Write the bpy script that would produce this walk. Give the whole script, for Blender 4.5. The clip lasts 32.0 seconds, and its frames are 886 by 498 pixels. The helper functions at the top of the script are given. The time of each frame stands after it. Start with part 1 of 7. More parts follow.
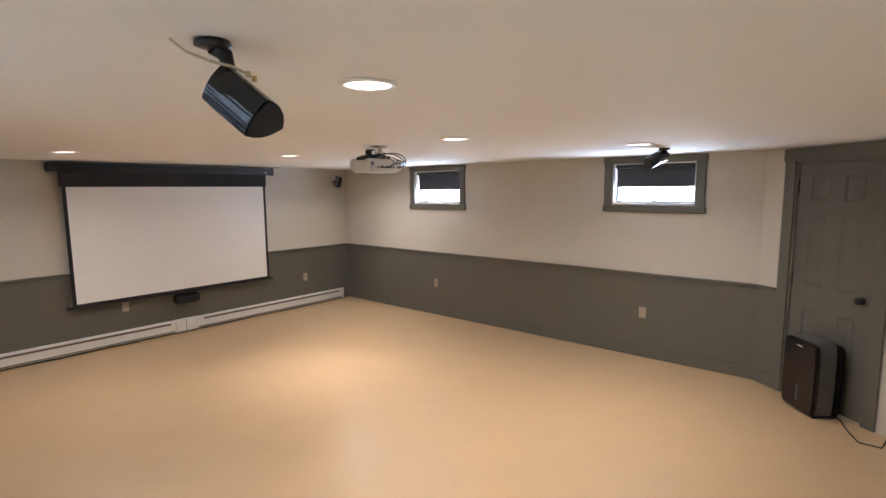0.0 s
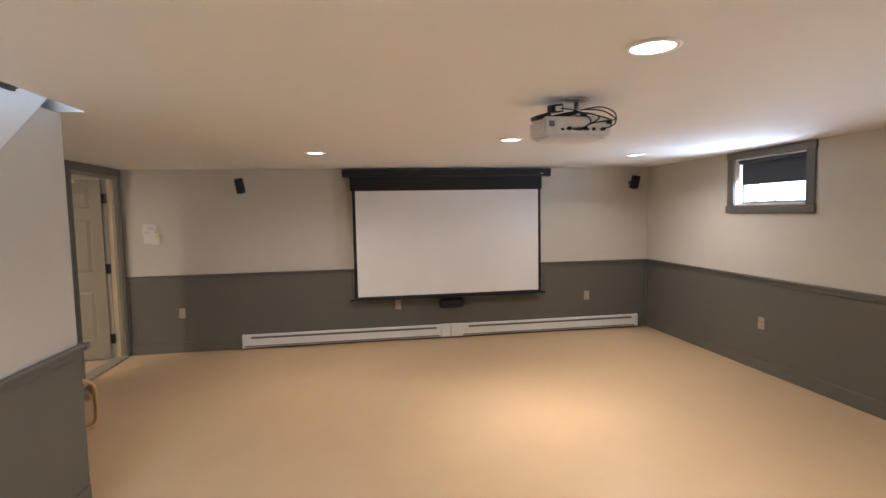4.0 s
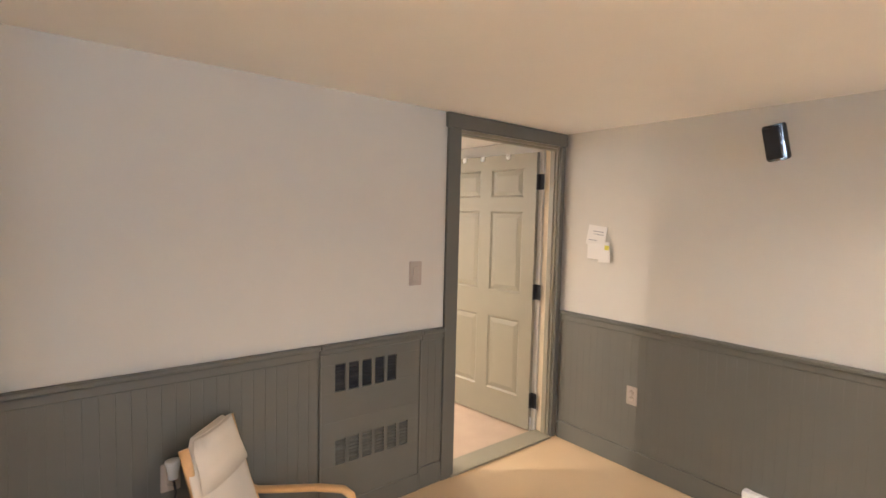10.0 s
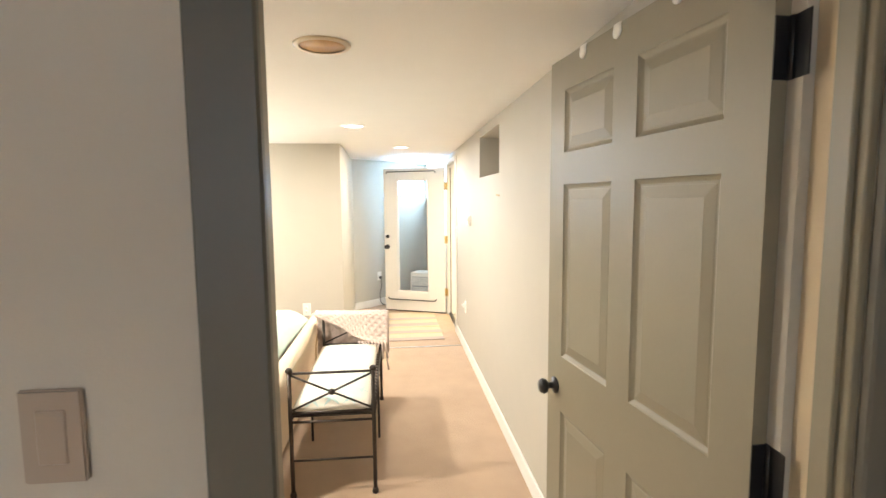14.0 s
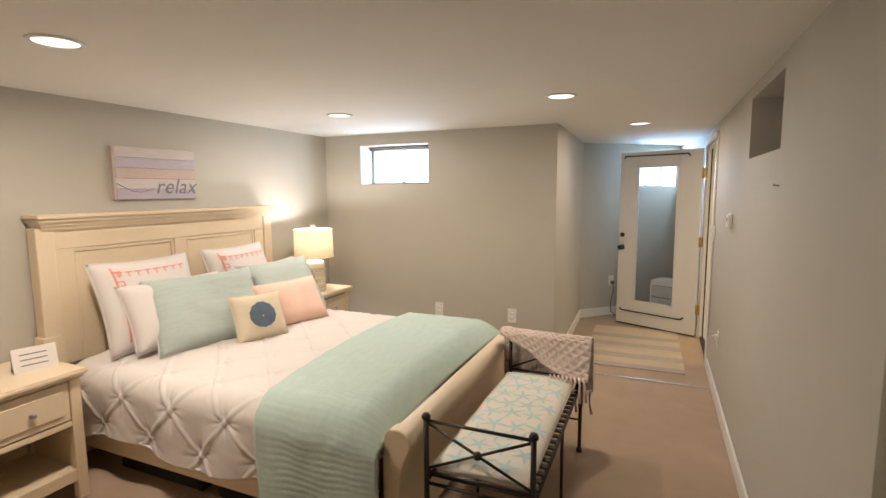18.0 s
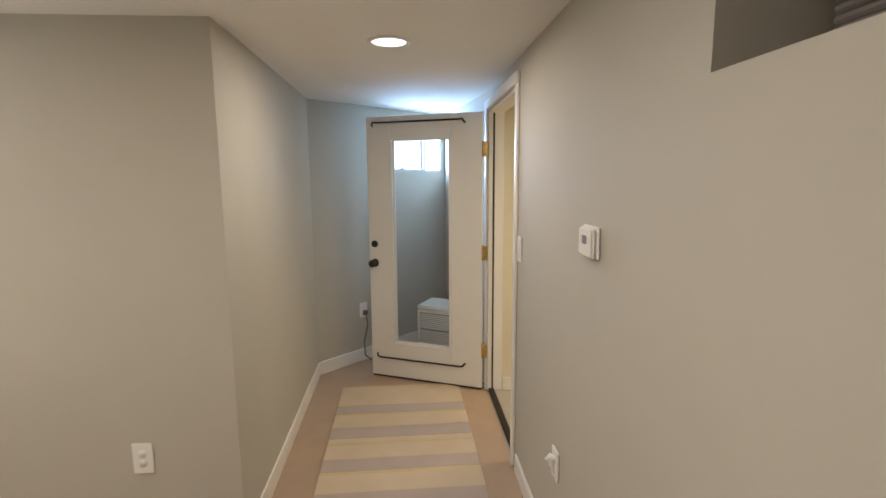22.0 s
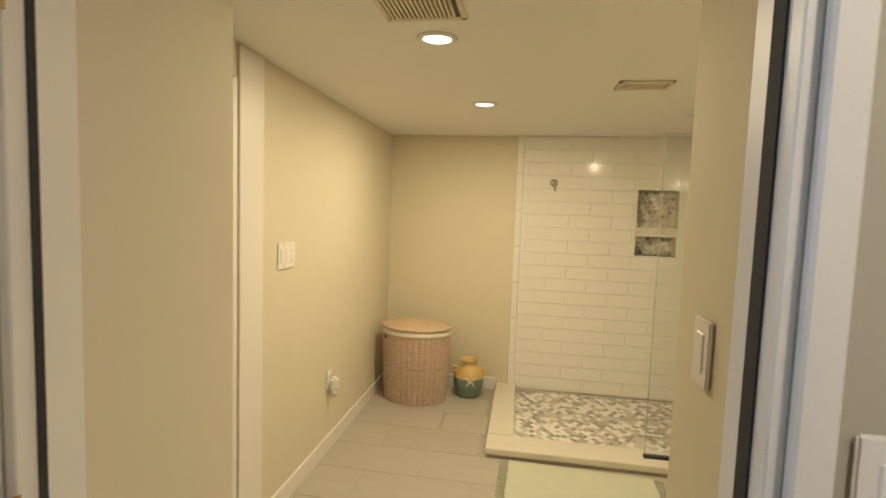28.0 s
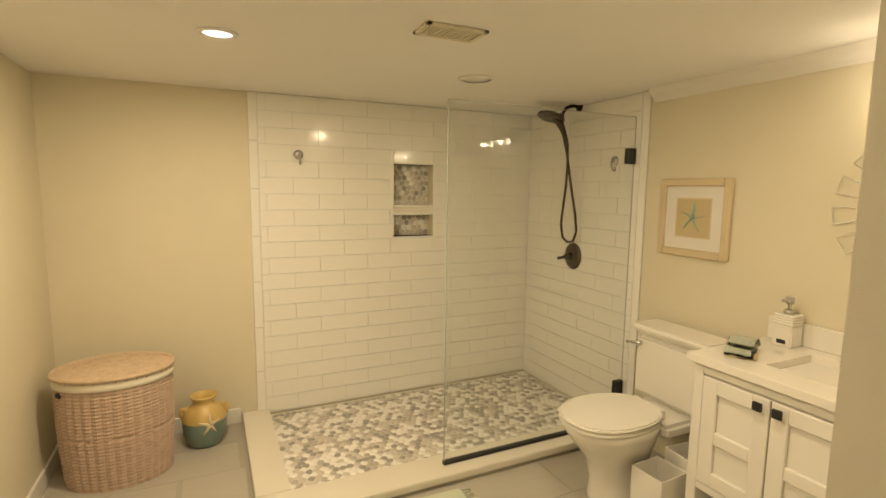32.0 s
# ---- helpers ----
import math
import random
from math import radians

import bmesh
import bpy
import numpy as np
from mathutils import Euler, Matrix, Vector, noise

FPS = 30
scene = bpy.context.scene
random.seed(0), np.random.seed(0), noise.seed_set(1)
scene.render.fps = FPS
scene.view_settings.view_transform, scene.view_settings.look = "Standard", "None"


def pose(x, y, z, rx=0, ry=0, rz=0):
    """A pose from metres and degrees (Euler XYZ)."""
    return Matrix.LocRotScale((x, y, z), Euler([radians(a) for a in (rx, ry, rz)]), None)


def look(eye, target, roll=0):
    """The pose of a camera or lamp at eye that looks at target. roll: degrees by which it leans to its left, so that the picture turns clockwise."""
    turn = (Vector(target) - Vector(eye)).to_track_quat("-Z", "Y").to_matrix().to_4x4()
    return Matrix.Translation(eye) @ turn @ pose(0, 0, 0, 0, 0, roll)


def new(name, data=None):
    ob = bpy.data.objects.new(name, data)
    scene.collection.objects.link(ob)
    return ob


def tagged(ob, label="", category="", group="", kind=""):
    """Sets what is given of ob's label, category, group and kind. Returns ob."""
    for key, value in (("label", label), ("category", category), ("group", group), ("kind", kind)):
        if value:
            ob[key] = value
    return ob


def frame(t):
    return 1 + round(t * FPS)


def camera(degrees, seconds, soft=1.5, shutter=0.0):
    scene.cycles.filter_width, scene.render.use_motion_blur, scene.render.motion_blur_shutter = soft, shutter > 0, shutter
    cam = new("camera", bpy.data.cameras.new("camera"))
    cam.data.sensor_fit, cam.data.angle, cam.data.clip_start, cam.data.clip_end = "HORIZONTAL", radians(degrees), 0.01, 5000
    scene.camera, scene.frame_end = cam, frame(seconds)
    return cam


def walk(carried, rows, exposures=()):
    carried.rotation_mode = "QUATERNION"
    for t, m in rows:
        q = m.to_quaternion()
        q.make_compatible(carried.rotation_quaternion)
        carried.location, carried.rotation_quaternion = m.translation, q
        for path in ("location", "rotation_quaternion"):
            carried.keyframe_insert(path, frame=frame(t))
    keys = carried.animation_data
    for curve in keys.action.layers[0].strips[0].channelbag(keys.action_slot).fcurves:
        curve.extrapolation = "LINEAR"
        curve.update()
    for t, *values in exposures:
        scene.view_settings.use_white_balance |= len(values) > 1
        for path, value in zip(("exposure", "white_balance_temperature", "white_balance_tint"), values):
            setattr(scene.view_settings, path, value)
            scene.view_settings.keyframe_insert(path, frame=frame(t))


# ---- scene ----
cam = camera(83.7, 32.0, shutter=0.3)
PATH = [
    (0, (0.389, 0.587, 1.816), (1.908, 1.865, 1.576), -0.4),
    (0.5, (0.557, 0.702, 1.811), (2.029, 2.033, 1.559), -0.7),
    (1, (0.726, 0.764, 1.781), (2.099, 2.194, 1.518), -0.7),
    (1.5, (0.905, 0.826, 1.733), (2.151, 2.368, 1.468), -0.9),
    (2, (1.113, 0.867, 1.689), (2.191, 2.533, 1.437), -1.2),
    (2.5, (1.351, 0.89, 1.673), (2.256, 2.658, 1.44), -1.4),
    (4.5, (2.077, 1.067, 1.575), (2.185, 3.06, 1.446), -0.4),
    (5, (2.095, 1.06, 1.581), (2.014, 3.054, 1.46), 0.4),
    (5.5, (2.07, 1.181, 1.524), (1.803, 3.16, 1.424), 0.6),
    (6, (1.968, 1.493, 1.556), (1.512, 3.436, 1.44), 0.4),
    (6.5, (1.903, 1.843, 1.548), (1.263, 3.734, 1.429), 0.4),
    (7, (1.909, 2.222, 1.53), (1.064, 4.031, 1.409), 0.5),
    (7.5, (1.822, 2.579, 1.549), (0.835, 4.314, 1.428), 0.8),
    (8, (1.8, 2.972, 1.532), (0.683, 4.626, 1.413), 1.0),
    (8.5, (1.74, 3.327, 1.551), (0.506, 4.896, 1.421), 1.4),
    (9, (1.63, 3.685, 1.544), (0.278, 5.154, 1.416), 1.6),
    (9.5, (1.555, 4.039, 1.55), (0.096, 5.401, 1.422), 1.6),
    (10, (1.446, 4.371, 1.547), (-0.113, 5.618, 1.422), 1.4),
    (10.5, (1.279, 4.684, 1.549), (-0.357, 5.828, 1.425), 1.3),
    (11, (1.103, 5.003, 1.545), (-0.59, 6.061, 1.419), 1.1),
    (11.5, (0.914, 5.275, 1.535), (-0.844, 6.219, 1.406), 0.9),
    (12, (0.741, 5.587, 1.58), (-1.091, 6.369, 1.393), 0.9),
    (12.5, (0.538, 5.86, 1.577), (-1.339, 6.529, 1.396), 0.2),
    (13, (0.319, 6.076, 1.56), (-1.6, 6.61, 1.379), 0.0),
    (13.5, (0.105, 6.253, 1.558), (-1.849, 6.635, 1.376), -0.1),
    (14, (-0.062, 6.416, 1.558), (-2.043, 6.606, 1.36), -0.5),
    (14.5, (-0.215, 6.534, 1.545), (-2.204, 6.51, 1.33), -0.5),
    (15, (-0.375, 6.591, 1.55), (-2.349, 6.37, 1.315), -0.5),
    (15.5, (-0.509, 6.625, 1.573), (-2.454, 6.232, 1.325), -0.2),
    (17.5, (-0.741, 6.708, 1.582), (-2.551, 5.889, 1.357), -0.7),
    (18, (-0.917, 6.659, 1.57), (-2.741, 5.872, 1.338), -0.4),
    (18.5, (-1.129, 6.567, 1.542), (-3.002, 5.902, 1.321), 0.4),
    (19, (-1.418, 6.54, 1.531), (-3.325, 5.976, 1.316), 1.1),
    (19.5, (-1.711, 6.504, 1.536), (-3.639, 6.016, 1.326), 1.8),
    (20, (-2.003, 6.466, 1.536), (-3.954, 6.076, 1.329), 2.0),
    (20.5, (-2.304, 6.498, 1.532), (-4.274, 6.225, 1.324), 2.2),
    (21, (-2.623, 6.517, 1.532), (-4.603, 6.359, 1.293), 1.6),
    (21.5, (-2.956, 6.534, 1.543), (-4.938, 6.534, 1.275), 0.6),
    (22, (-3.271, 6.579, 1.556), (-5.246, 6.708, 1.266), -0.4),
    (22.5, (-3.57, 6.586, 1.552), (-5.534, 6.827, 1.261), -0.3),
    (23, (-3.89, 6.562, 1.512), (-5.836, 6.935, 1.236), 0.4),
    (23.5, (-4.205, 6.536, 1.514), (-6.122, 7.034, 1.23), 0.8),
    (24, (-4.468, 6.54, 1.533), (-6.345, 7.168, 1.248), 0.4),
    (24.5, (-4.719, 6.549, 1.502), (-6.529, 7.359, 1.239), -0.8),
    (25, (-4.985, 6.546, 1.492), (-6.679, 7.579, 1.239), -0.1),
    (25.5, (-5.209, 6.504, 1.499), (-6.755, 7.748, 1.246), 1.0),
    (27.5, (-5.933, 6.483, 1.496), (-6.493, 8.394, 1.309), 2.9),
    (28, (-6.034, 6.587, 1.465), (-6.353, 8.555, 1.309), 2.0),
    (28.5, (-6.105, 6.701, 1.486), (-6.223, 8.69, 1.316), 1.5),
    (29, (-6.155, 6.799, 1.517), (-6.092, 8.789, 1.321), 1.6),
    (29.5, (-6.221, 6.884, 1.509), (-5.94, 8.853, 1.296), 2.1),
    (30, (-6.244, 6.979, 1.488), (-5.785, 8.913, 1.265), 2.5),
    (30.5, (-6.275, 7.088, 1.506), (-5.687, 8.983, 1.258), 3.1),
    (31, (-6.326, 7.194, 1.47), (-5.628, 9.053, 1.239), 3.2),
    (31.5, (-6.344, 7.274, 1.48), (-5.572, 9.104, 1.247), 2.2),
    (32, (-6.341, 7.337, 1.503), (-5.493, 9.132, 1.263), 0.7),
]
EXPOSURES = [
    (0, -0.38, 6250, 17), (2.5, -0.38, 6250, 17), (5, -0.38, 6250, 17), (7, 0.05, 6200, 17), (8.5, 0.4, 6250, 17), (10, 0.76, 6250, 16), (11.5, 0.7, 6250, 14), (13, 0.58, 6200, 10), (14.5, -0.1, 6150, 9),
    (15.5, -0.72, 6150, 10), (17.5, -1.42, 6550, 15), (20, -1.6, 6150, 14), (22, -1.54, 6150, 13), (24, -1.46, 6000, 11), (25.5, -1.58, 5850, 11), (27.5, -1.9, 6400, 10), (29, -1.85, 6400, 10), (32, -1.78, 6450, 12),
]
walk(cam, [(t, look(eye, target, roll)) for t, eye, target, roll in PATH], EXPOSURES)

# ---- world and light ----
world = bpy.data.worlds.new("world")
scene.world = world
world.use_nodes = True
wn = world.node_tree.nodes
sky = wn.new("ShaderNodeTexSky")
sky.sky_type, sky.sun_disc = "NISHITA", False
sky.sun_elevation, sky.sun_rotation = radians(38), radians(150)
wn["Background"].inputs["Strength"].default_value = 0.15
world.node_tree.links.new(sky.outputs[0], wn["Background"].inputs["Color"])

WARM = (1.0, 0.91, 0.80)
SOFT = (1.0, 0.87, 0.715)
YELLOW = (1.0, 0.80, 0.50)
DAY = (0.62, 0.80, 1.0)


def area(name, m, sx, sy, power, color, shape="RECTANGLE"):
    d = bpy.data.lights.new(name, "AREA")
    d.shape, d.size, d.size_y, d.energy, d.color = shape, sx, sy, power, color
    ob = new(name, d)
    ob.matrix_world = m
    return ob


# daylight at the window openings and over the stairwell
area("daylight", pose(-0.1, 2.2, 5.0, 0, 0, 0), 1.1, 3.0, 540, (0.52, 0.75, 1.0))
for wy in (5.20, 2.25):
    # bright ground outside sends light up through the lower sash to the ceiling and the tops of the walls
    area("daylight", pose(5.95, wy, 1.69, 0, 114, 0), 0.16, 0.8, 54, DAY)
area("daylight", pose(-5.47, 4.3, 1.83, 0, -90, 0), 0.36, 0.62, 30, DAY)
area("daylight", pose(-8.005, 6.497, 1.79, 90, 0, 313.4), 0.60, 0.34, 110, (0.42, 0.66, 1.0))

CANS_THEATRE = [(1.47, 1.80), (2.98, 2.66), (3.12, 4.80), (1.56, 5.65), (4.74, 5.79), (4.27, 1.89)]
CANS_BED = [(-2.10, 4.60), (-4.03, 4.50), (-3.98, 6.11), (-5.50, 6.50)]
CANS_BATH = [(-6.37, 8.37), (-6.287, 9.45), (-5.22, 8.34)]
for cx, cy in CANS_THEATRE:
    beam = (cx, cy) == (3.12, 4.80)
    lamp = area("can_light", look((cx, cy, 2.137), (cx + 0.35, cy - 0.25, 0.0)) if beam else pose(cx, cy, 2.137), 0.13, 0.13, 13 if beam else 21, WARM, "DISK")
    lamp.data.spread = radians(75 if beam else 150)
for cx, cy in CANS_BED:
    lamp = area("can_light", pose(cx, cy, 2.12), 0.13, 0.13, 24 if cx < -5 else 28 if cy > 6 else 74 if cx > -3 else 40, SOFT, "DISK")
    lamp.data.spread = radians(178)
for cx, cy in CANS_BATH:
    area("can_light", pose(cx, cy, 2.062), 0.10, 0.10, 62 if cy > 9 else 28 if cx < -6 else 40, YELLOW, "DISK")


# ---- materials ----
def mat(name, color, rough=0.6, metal=0.0, var=0.06, scale=6.0, fine=120.0, bump=0.15, depth=0.002, spec=0.5, coat=0.0, stretch=(1, 1, 1), tint=None, island=0.0):
    """A surface with slow variation, fine grain and fine relief at real size."""
    m = bpy.data.materials.new(name)
    m.use_nodes = True
    nt = m.node_tree
    N, L = nt.nodes, nt.links
    b = N["Principled BSDF"]
    co = N.new("ShaderNodeTexCoord")
    mp = N.new("ShaderNodeMapping")
    mp.inputs["Scale"].default_value = stretch
    L.new(co.outputs["Object"], mp.inputs["Vector"])
    n1, n2 = N.new("ShaderNodeTexNoise"), N.new("ShaderNodeTexNoise")
    n1.inputs["Scale"].default_value, n1.inputs["Detail"].default_value = scale, 4
    n2.inputs["Scale"].default_value, n2.inputs["Detail"].default_value = fine, 3
    for n in (n1, n2):
        L.new(mp.outputs[0], n.inputs["Vector"])
    mix = N.new("ShaderNodeMix")
    mix.data_type = "RGBA"
    lo = [max(c * (1 - var * 2), 0) for c in color]
    hi = [min(c * (1 + var * 2), 1) for c in (tint or color)]
    mix.inputs["A"].default_value, mix.inputs["B"].default_value = (*lo, 1), (*hi, 1)
    add = N.new("ShaderNodeMath")
    add.operation = "MULTIPLY_ADD"
    add.inputs[1].default_value = 0.35
    L.new(n2.outputs["Fac"], add.inputs[0])
    half = N.new("ShaderNodeMath")
    half.operation = "MULTIPLY"
    half.inputs[1].default_value = 0.65
    L.new(n1.outputs["Fac"], half.inputs[0])
    L.new(half.outputs[0], add.inputs[2])
    fac = add
    if island:
        info = N.new("ShaderNodeObjectInfo")
        more = N.new("ShaderNodeMath")
        more.operation = "MULTIPLY_ADD"
        more.inputs[1].default_value = island
        L.new(info.outputs["Random"], more.inputs[0])
        L.new(add.outputs[0], more.inputs[2])
        fac = more
    L.new(fac.outputs[0], mix.inputs["Factor"])
    L.new(mix.outputs["Result"], b.inputs["Base Color"])
    b.inputs["Roughness"].default_value = rough
    b.inputs["Metallic"].default_value = metal
    b.inputs["Specular IOR Level"].default_value = spec
    b.inputs["Coat Weight"].default_value = coat
    if bump:
        bp = N.new("ShaderNodeBump")
        bp.inputs["Strength"].default_value, bp.inputs["Distance"].default_value = bump, depth
        L.new(n2.outputs["Fac"], bp.inputs["Height"])
        L.new(bp.outputs[0], b.inputs["Normal"])
    return m


def glow(name, color, strength):
    m = bpy.data.materials.new(name)
    m.use_nodes = True
    b = m.node_tree.nodes["Principled BSDF"]
    b.inputs["Base Color"].default_value = (*color, 1)
    b.inputs["Emission Color"].default_value = (*color, 1)
    b.inputs["Emission Strength"].default_value = strength
    return m


def glass(name, tint=(1, 1, 1), rough=0.0):
    m = bpy.data.materials.new(name)
    m.use_nodes = True
    N, L = m.node_tree.nodes, m.node_tree.links
    N.remove(N["Principled BSDF"])
    tr, gl, lw, pw, fr, mx = (N.new("ShaderNode" + k) for k in ("BsdfTransparent", "BsdfGlossy", "LayerWeight", "Math", "Math", "MixShader"))
    tr.inputs[0].default_value = (*tint, 1)
    gl.inputs["Roughness"].default_value = rough
    lw.inputs["Blend"].default_value = 0.5
    pw.operation, pw.inputs[1].default_value = "POWER", 5.0
    L.new(lw.outputs["Facing"], pw.inputs[0])
    fr.operation, fr.inputs[1].default_value, fr.inputs[2].default_value = "MULTIPLY_ADD", 0.9, 0.035
    L.new(pw.outputs[0], fr.inputs[0])
    L.new(fr.outputs[0], mx.inputs[0])
    L.new(tr.outputs[0], mx.inputs[1])
    L.new(gl.outputs[0], mx.inputs[2])
    L.new(mx.outputs[0], N["Material Output"].inputs["Surface"])
    return m


M_CEIL = mat("ceiling_paint", (0.83, 0.81, 0.775), 0.85, var=0.015, fine=160, bump=0.2)
M_WALL = mat("greige_wall_paint", (0.565, 0.53, 0.462), 0.75, var=0.02, fine=180, bump=0.15)
M_GREY = mat("grey_green_paint", (0.121, 0.117, 0.096), 0.45, var=0.05, fine=90, bump=0.1)
M_DOOR = mat("olive_grey_door_paint", (0.25, 0.222, 0.158), 0.42, var=0.04, fine=90, bump=0.08)
M_FLOOR = mat("tan_speckled_floor", (0.565, 0.40, 0.230), 0.34, var=0.05, scale=3, fine=260, bump=0.12, depth=0.001)
M_STAIRWHITE = mat("white_trim_paint", (0.80, 0.79, 0.77), 0.5, var=0.015, bump=0.05)
M_TREAD = mat("dark_stained_tread", (0.07, 0.036, 0.022), 0.35, var=0.2, scale=8, fine=60, stretch=(1, 8, 8), coat=0.2)
M_BEDWALL = mat("sage_grey_wall_paint", (0.485, 0.458, 0.392), 0.75, var=0.02, fine=180, bump=0.15)
M_CARPET = mat("beige_carpet", (0.50, 0.375, 0.27), 0.95, var=0.09, scale=5, fine=420, bump=0.8, depth=0.006, spec=0.1)
M_CREAM = mat("cream_furniture_paint", (0.72, 0.595, 0.42), 0.36, var=0.04, scale=5, fine=70, bump=0.06)
M_WHITE = mat("white_paint", (0.80, 0.78, 0.74), 0.4, var=0.015, bump=0.04)
M_BATHWALL = mat("bathroom_wall_paint", (0.69, 0.635, 0.485), 0.7, var=0.02, fine=180, bump=0.12)
M_BLACK = mat("black_plastic", (0.012, 0.012, 0.013), 0.35, var=0.1, bump=0.05)
M_GLASS = glass("window_glass")
M_SKYGLOW = glow("bright_daylight", (0.86, 0.94, 1.0), 5.0)
M_CAN = glow("lamp_lens", (1.0, 0.95, 0.86), 7.0)


# ---- mesh tools ----
def part(name, bm, material, parent=None, label="", smooth=False, m=None):
    me = bpy.data.meshes.new(name)
    bm.normal_update()
    bm.to_mesh(me)
    bm.free()
    if smooth:
        for p in me.polygons:
            p.use_smooth = True
    for mm in (material if isinstance(material, (list, tuple)) else [material]):
        me.materials.append(mm)
    ob = new(name, me)
    if parent is not None:
        ob.parent = parent
    if m is not None:
        ob.matrix_basis = m
    if label:
        ob["label"] = label
    return ob


def thing(name, m, label, category, group="", kind=""):
    ob = new(name)
    ob.empty_display_size = 0.1
    ob.matrix_basis = m
    return tagged(ob, label, category, group, kind)


def box(x0, x1, y0, y1, z0, z1, bevel=0.0, bm=None, m=None, seg=1):
    """A box between two corners, with its edges rounded off."""
    out = bm or bmesh.new()
    g = bmesh.new()
    bmesh.ops.create_cube(g, size=1)
    for v in g.verts:
        v.co = Vector(((x0 + x1) / 2 + v.co.x * (x1 - x0), (y0 + y1) / 2 + v.co.y * (y1 - y0), (z0 + z1) / 2 + v.co.z * (z1 - z0)))
    if bevel:
        bmesh.ops.bevel(g, geom=list(g.edges), offset=min(bevel, abs(x1 - x0) * 0.45, abs(y1 - y0) * 0.45, abs(z1 - z0) * 0.45), segments=seg, affect="EDGES")
    return merge(out, g, m)


def merge(out, g, m=None):
    if m is not None:
        g.transform(m)
    vs = [out.verts.new(v.co) for v in g.verts]
    g.verts.index_update()
    for f in g.faces:
        try:
            nf = out.faces.new([vs[v.index] for v in f.verts])
            nf.smooth, nf.material_index = f.smooth, f.material_index
        except ValueError:
            pass
    g.free()
    return out


def lathe(profile, n=24, bm=None, m=None, sx=1.0, sy=1.0, smooth=True):
    """A turned shape about z from pairs of radius and height."""
    g = bmesh.new()
    rings = []
    for r, z in profile:
        if r < 1e-5:
            rings.append([g.verts.new((0, 0, z))])
        else:
            rings.append([g.verts.new((r * sx * math.cos(a), r * sy * math.sin(a), z)) for a in (2 * math.pi * i / n for i in range(n))])
    for a, b in zip(rings, rings[1:]):
        for i in range(n):
            j = (i + 1) % n
            if len(a) == 1 and len(b) == 1:
                continue
            f = g.faces.new([a[0], b[j], b[i]] if len(a) == 1 else [a[i], a[j], b[0]] if len(b) == 1 else [a[i], a[j], b[j], b[i]])
            f.smooth = smooth
    bmesh.ops.recalc_face_normals(g, faces=g.faces)
    return merge(bm or bmesh.new(), g, m)


def tube(points, r, n=8, bm=None, closed=False, caps=True, flat=1.0):
    """A round bar along a line of points; r may be one radius or one for each point."""
    g = bmesh.new()
    pts = [Vector(p) for p in points]
    k = len(pts)
    rs = r if isinstance(r, (list, tuple)) else [r] * k
    rings, ref = [], None
    for i, p in enumerate(pts):
        d = (pts[(i + 1) % k] - pts[i - 1]) if closed or 0 < i < k - 1 else (pts[1] - pts[0] if i == 0 else pts[-1] - pts[-2])
        d.normalize()
        if ref is None:
            ref = d.orthogonal().normalized() if abs(d.z) > 0.95 else Vector((0, 0, 1)).cross(d).normalized()
        ref = (ref - d * ref.dot(d)).normalized()
        s = d.cross(ref)
        rings.append([g.verts.new(p + (ref * math.cos(a) + s * math.sin(a) * flat) * rs[i]) for a in (2 * math.pi * j / n for j in range(n))])
    for a, b in zip(rings, rings[1:] + ([rings[0]] if closed else [])):
        for i in range(n):
            j = (i + 1) % n
            g.faces.new([a[i], a[j], b[j], b[i]]).smooth = True
    if caps and not closed:
        g.faces.new(rings[0][::-1])
        g.faces.new(rings[-1])
    bmesh.ops.recalc_face_normals(g, faces=g.faces)
    return merge(bm or bmesh.new(), g)


def prism(outline, z0, z1, bm=None, m=None, bevel=0.0):
    """A flat outline of x, y pairs, raised from z0 to z1."""
    g = bmesh.new()
    f = g.faces.new([g.verts.new((x, y, z0)) for x, y in outline])
    r = bmesh.ops.extrude_face_region(g, geom=[f])
    bmesh.ops.translate(g, vec=(0, 0, z1 - z0), verts=[v for v in r["geom"] if isinstance(v, bmesh.types.BMVert)])
    bmesh.ops.recalc_face_normals(g, faces=g.faces)
    if bevel:
        bmesh.ops.bevel(g, geom=list(g.edges), offset=bevel, segments=2, affect="EDGES")
    return merge(bm or bmesh.new(), g, m)


def along(p, q):
    """The pose at p whose x runs to q and whose y points to the left of that way."""
    return Matrix.Translation((p[0], p[1], 0)) @ Matrix.Rotation(math.atan2(q[1] - p[1], q[0] - p[0]), 4, "Z")


def wall(name, p, q, z0, z1, thick, material, label, holes=(), ext=(0, 0)):
    """A wall from p to q, its room side on the right of that way; holes are (s0, s1, z0, z1) through it."""
    n = math.dist(p, q)
    bm = bmesh.new()
    s = -ext[0]
    end = n + ext[1]
    for a, b, c, d in sorted(holes):
        if a > s:
            box(s, a, 0, thick, z0, z1, bm=bm)
        if c > z0:
            box(a, b, 0, thick, z0, c, bm=bm)
        if d < z1:
            box(a, b, 0, thick, d, z1, bm=bm)
        s = b
    if s < end:
        box(s, end, 0, thick, z0, z1, bm=bm)
    ob = part(name, bm, material)
    ob.matrix_basis = along(p, q)
    return tagged(ob, label, "wall", kind="structure")


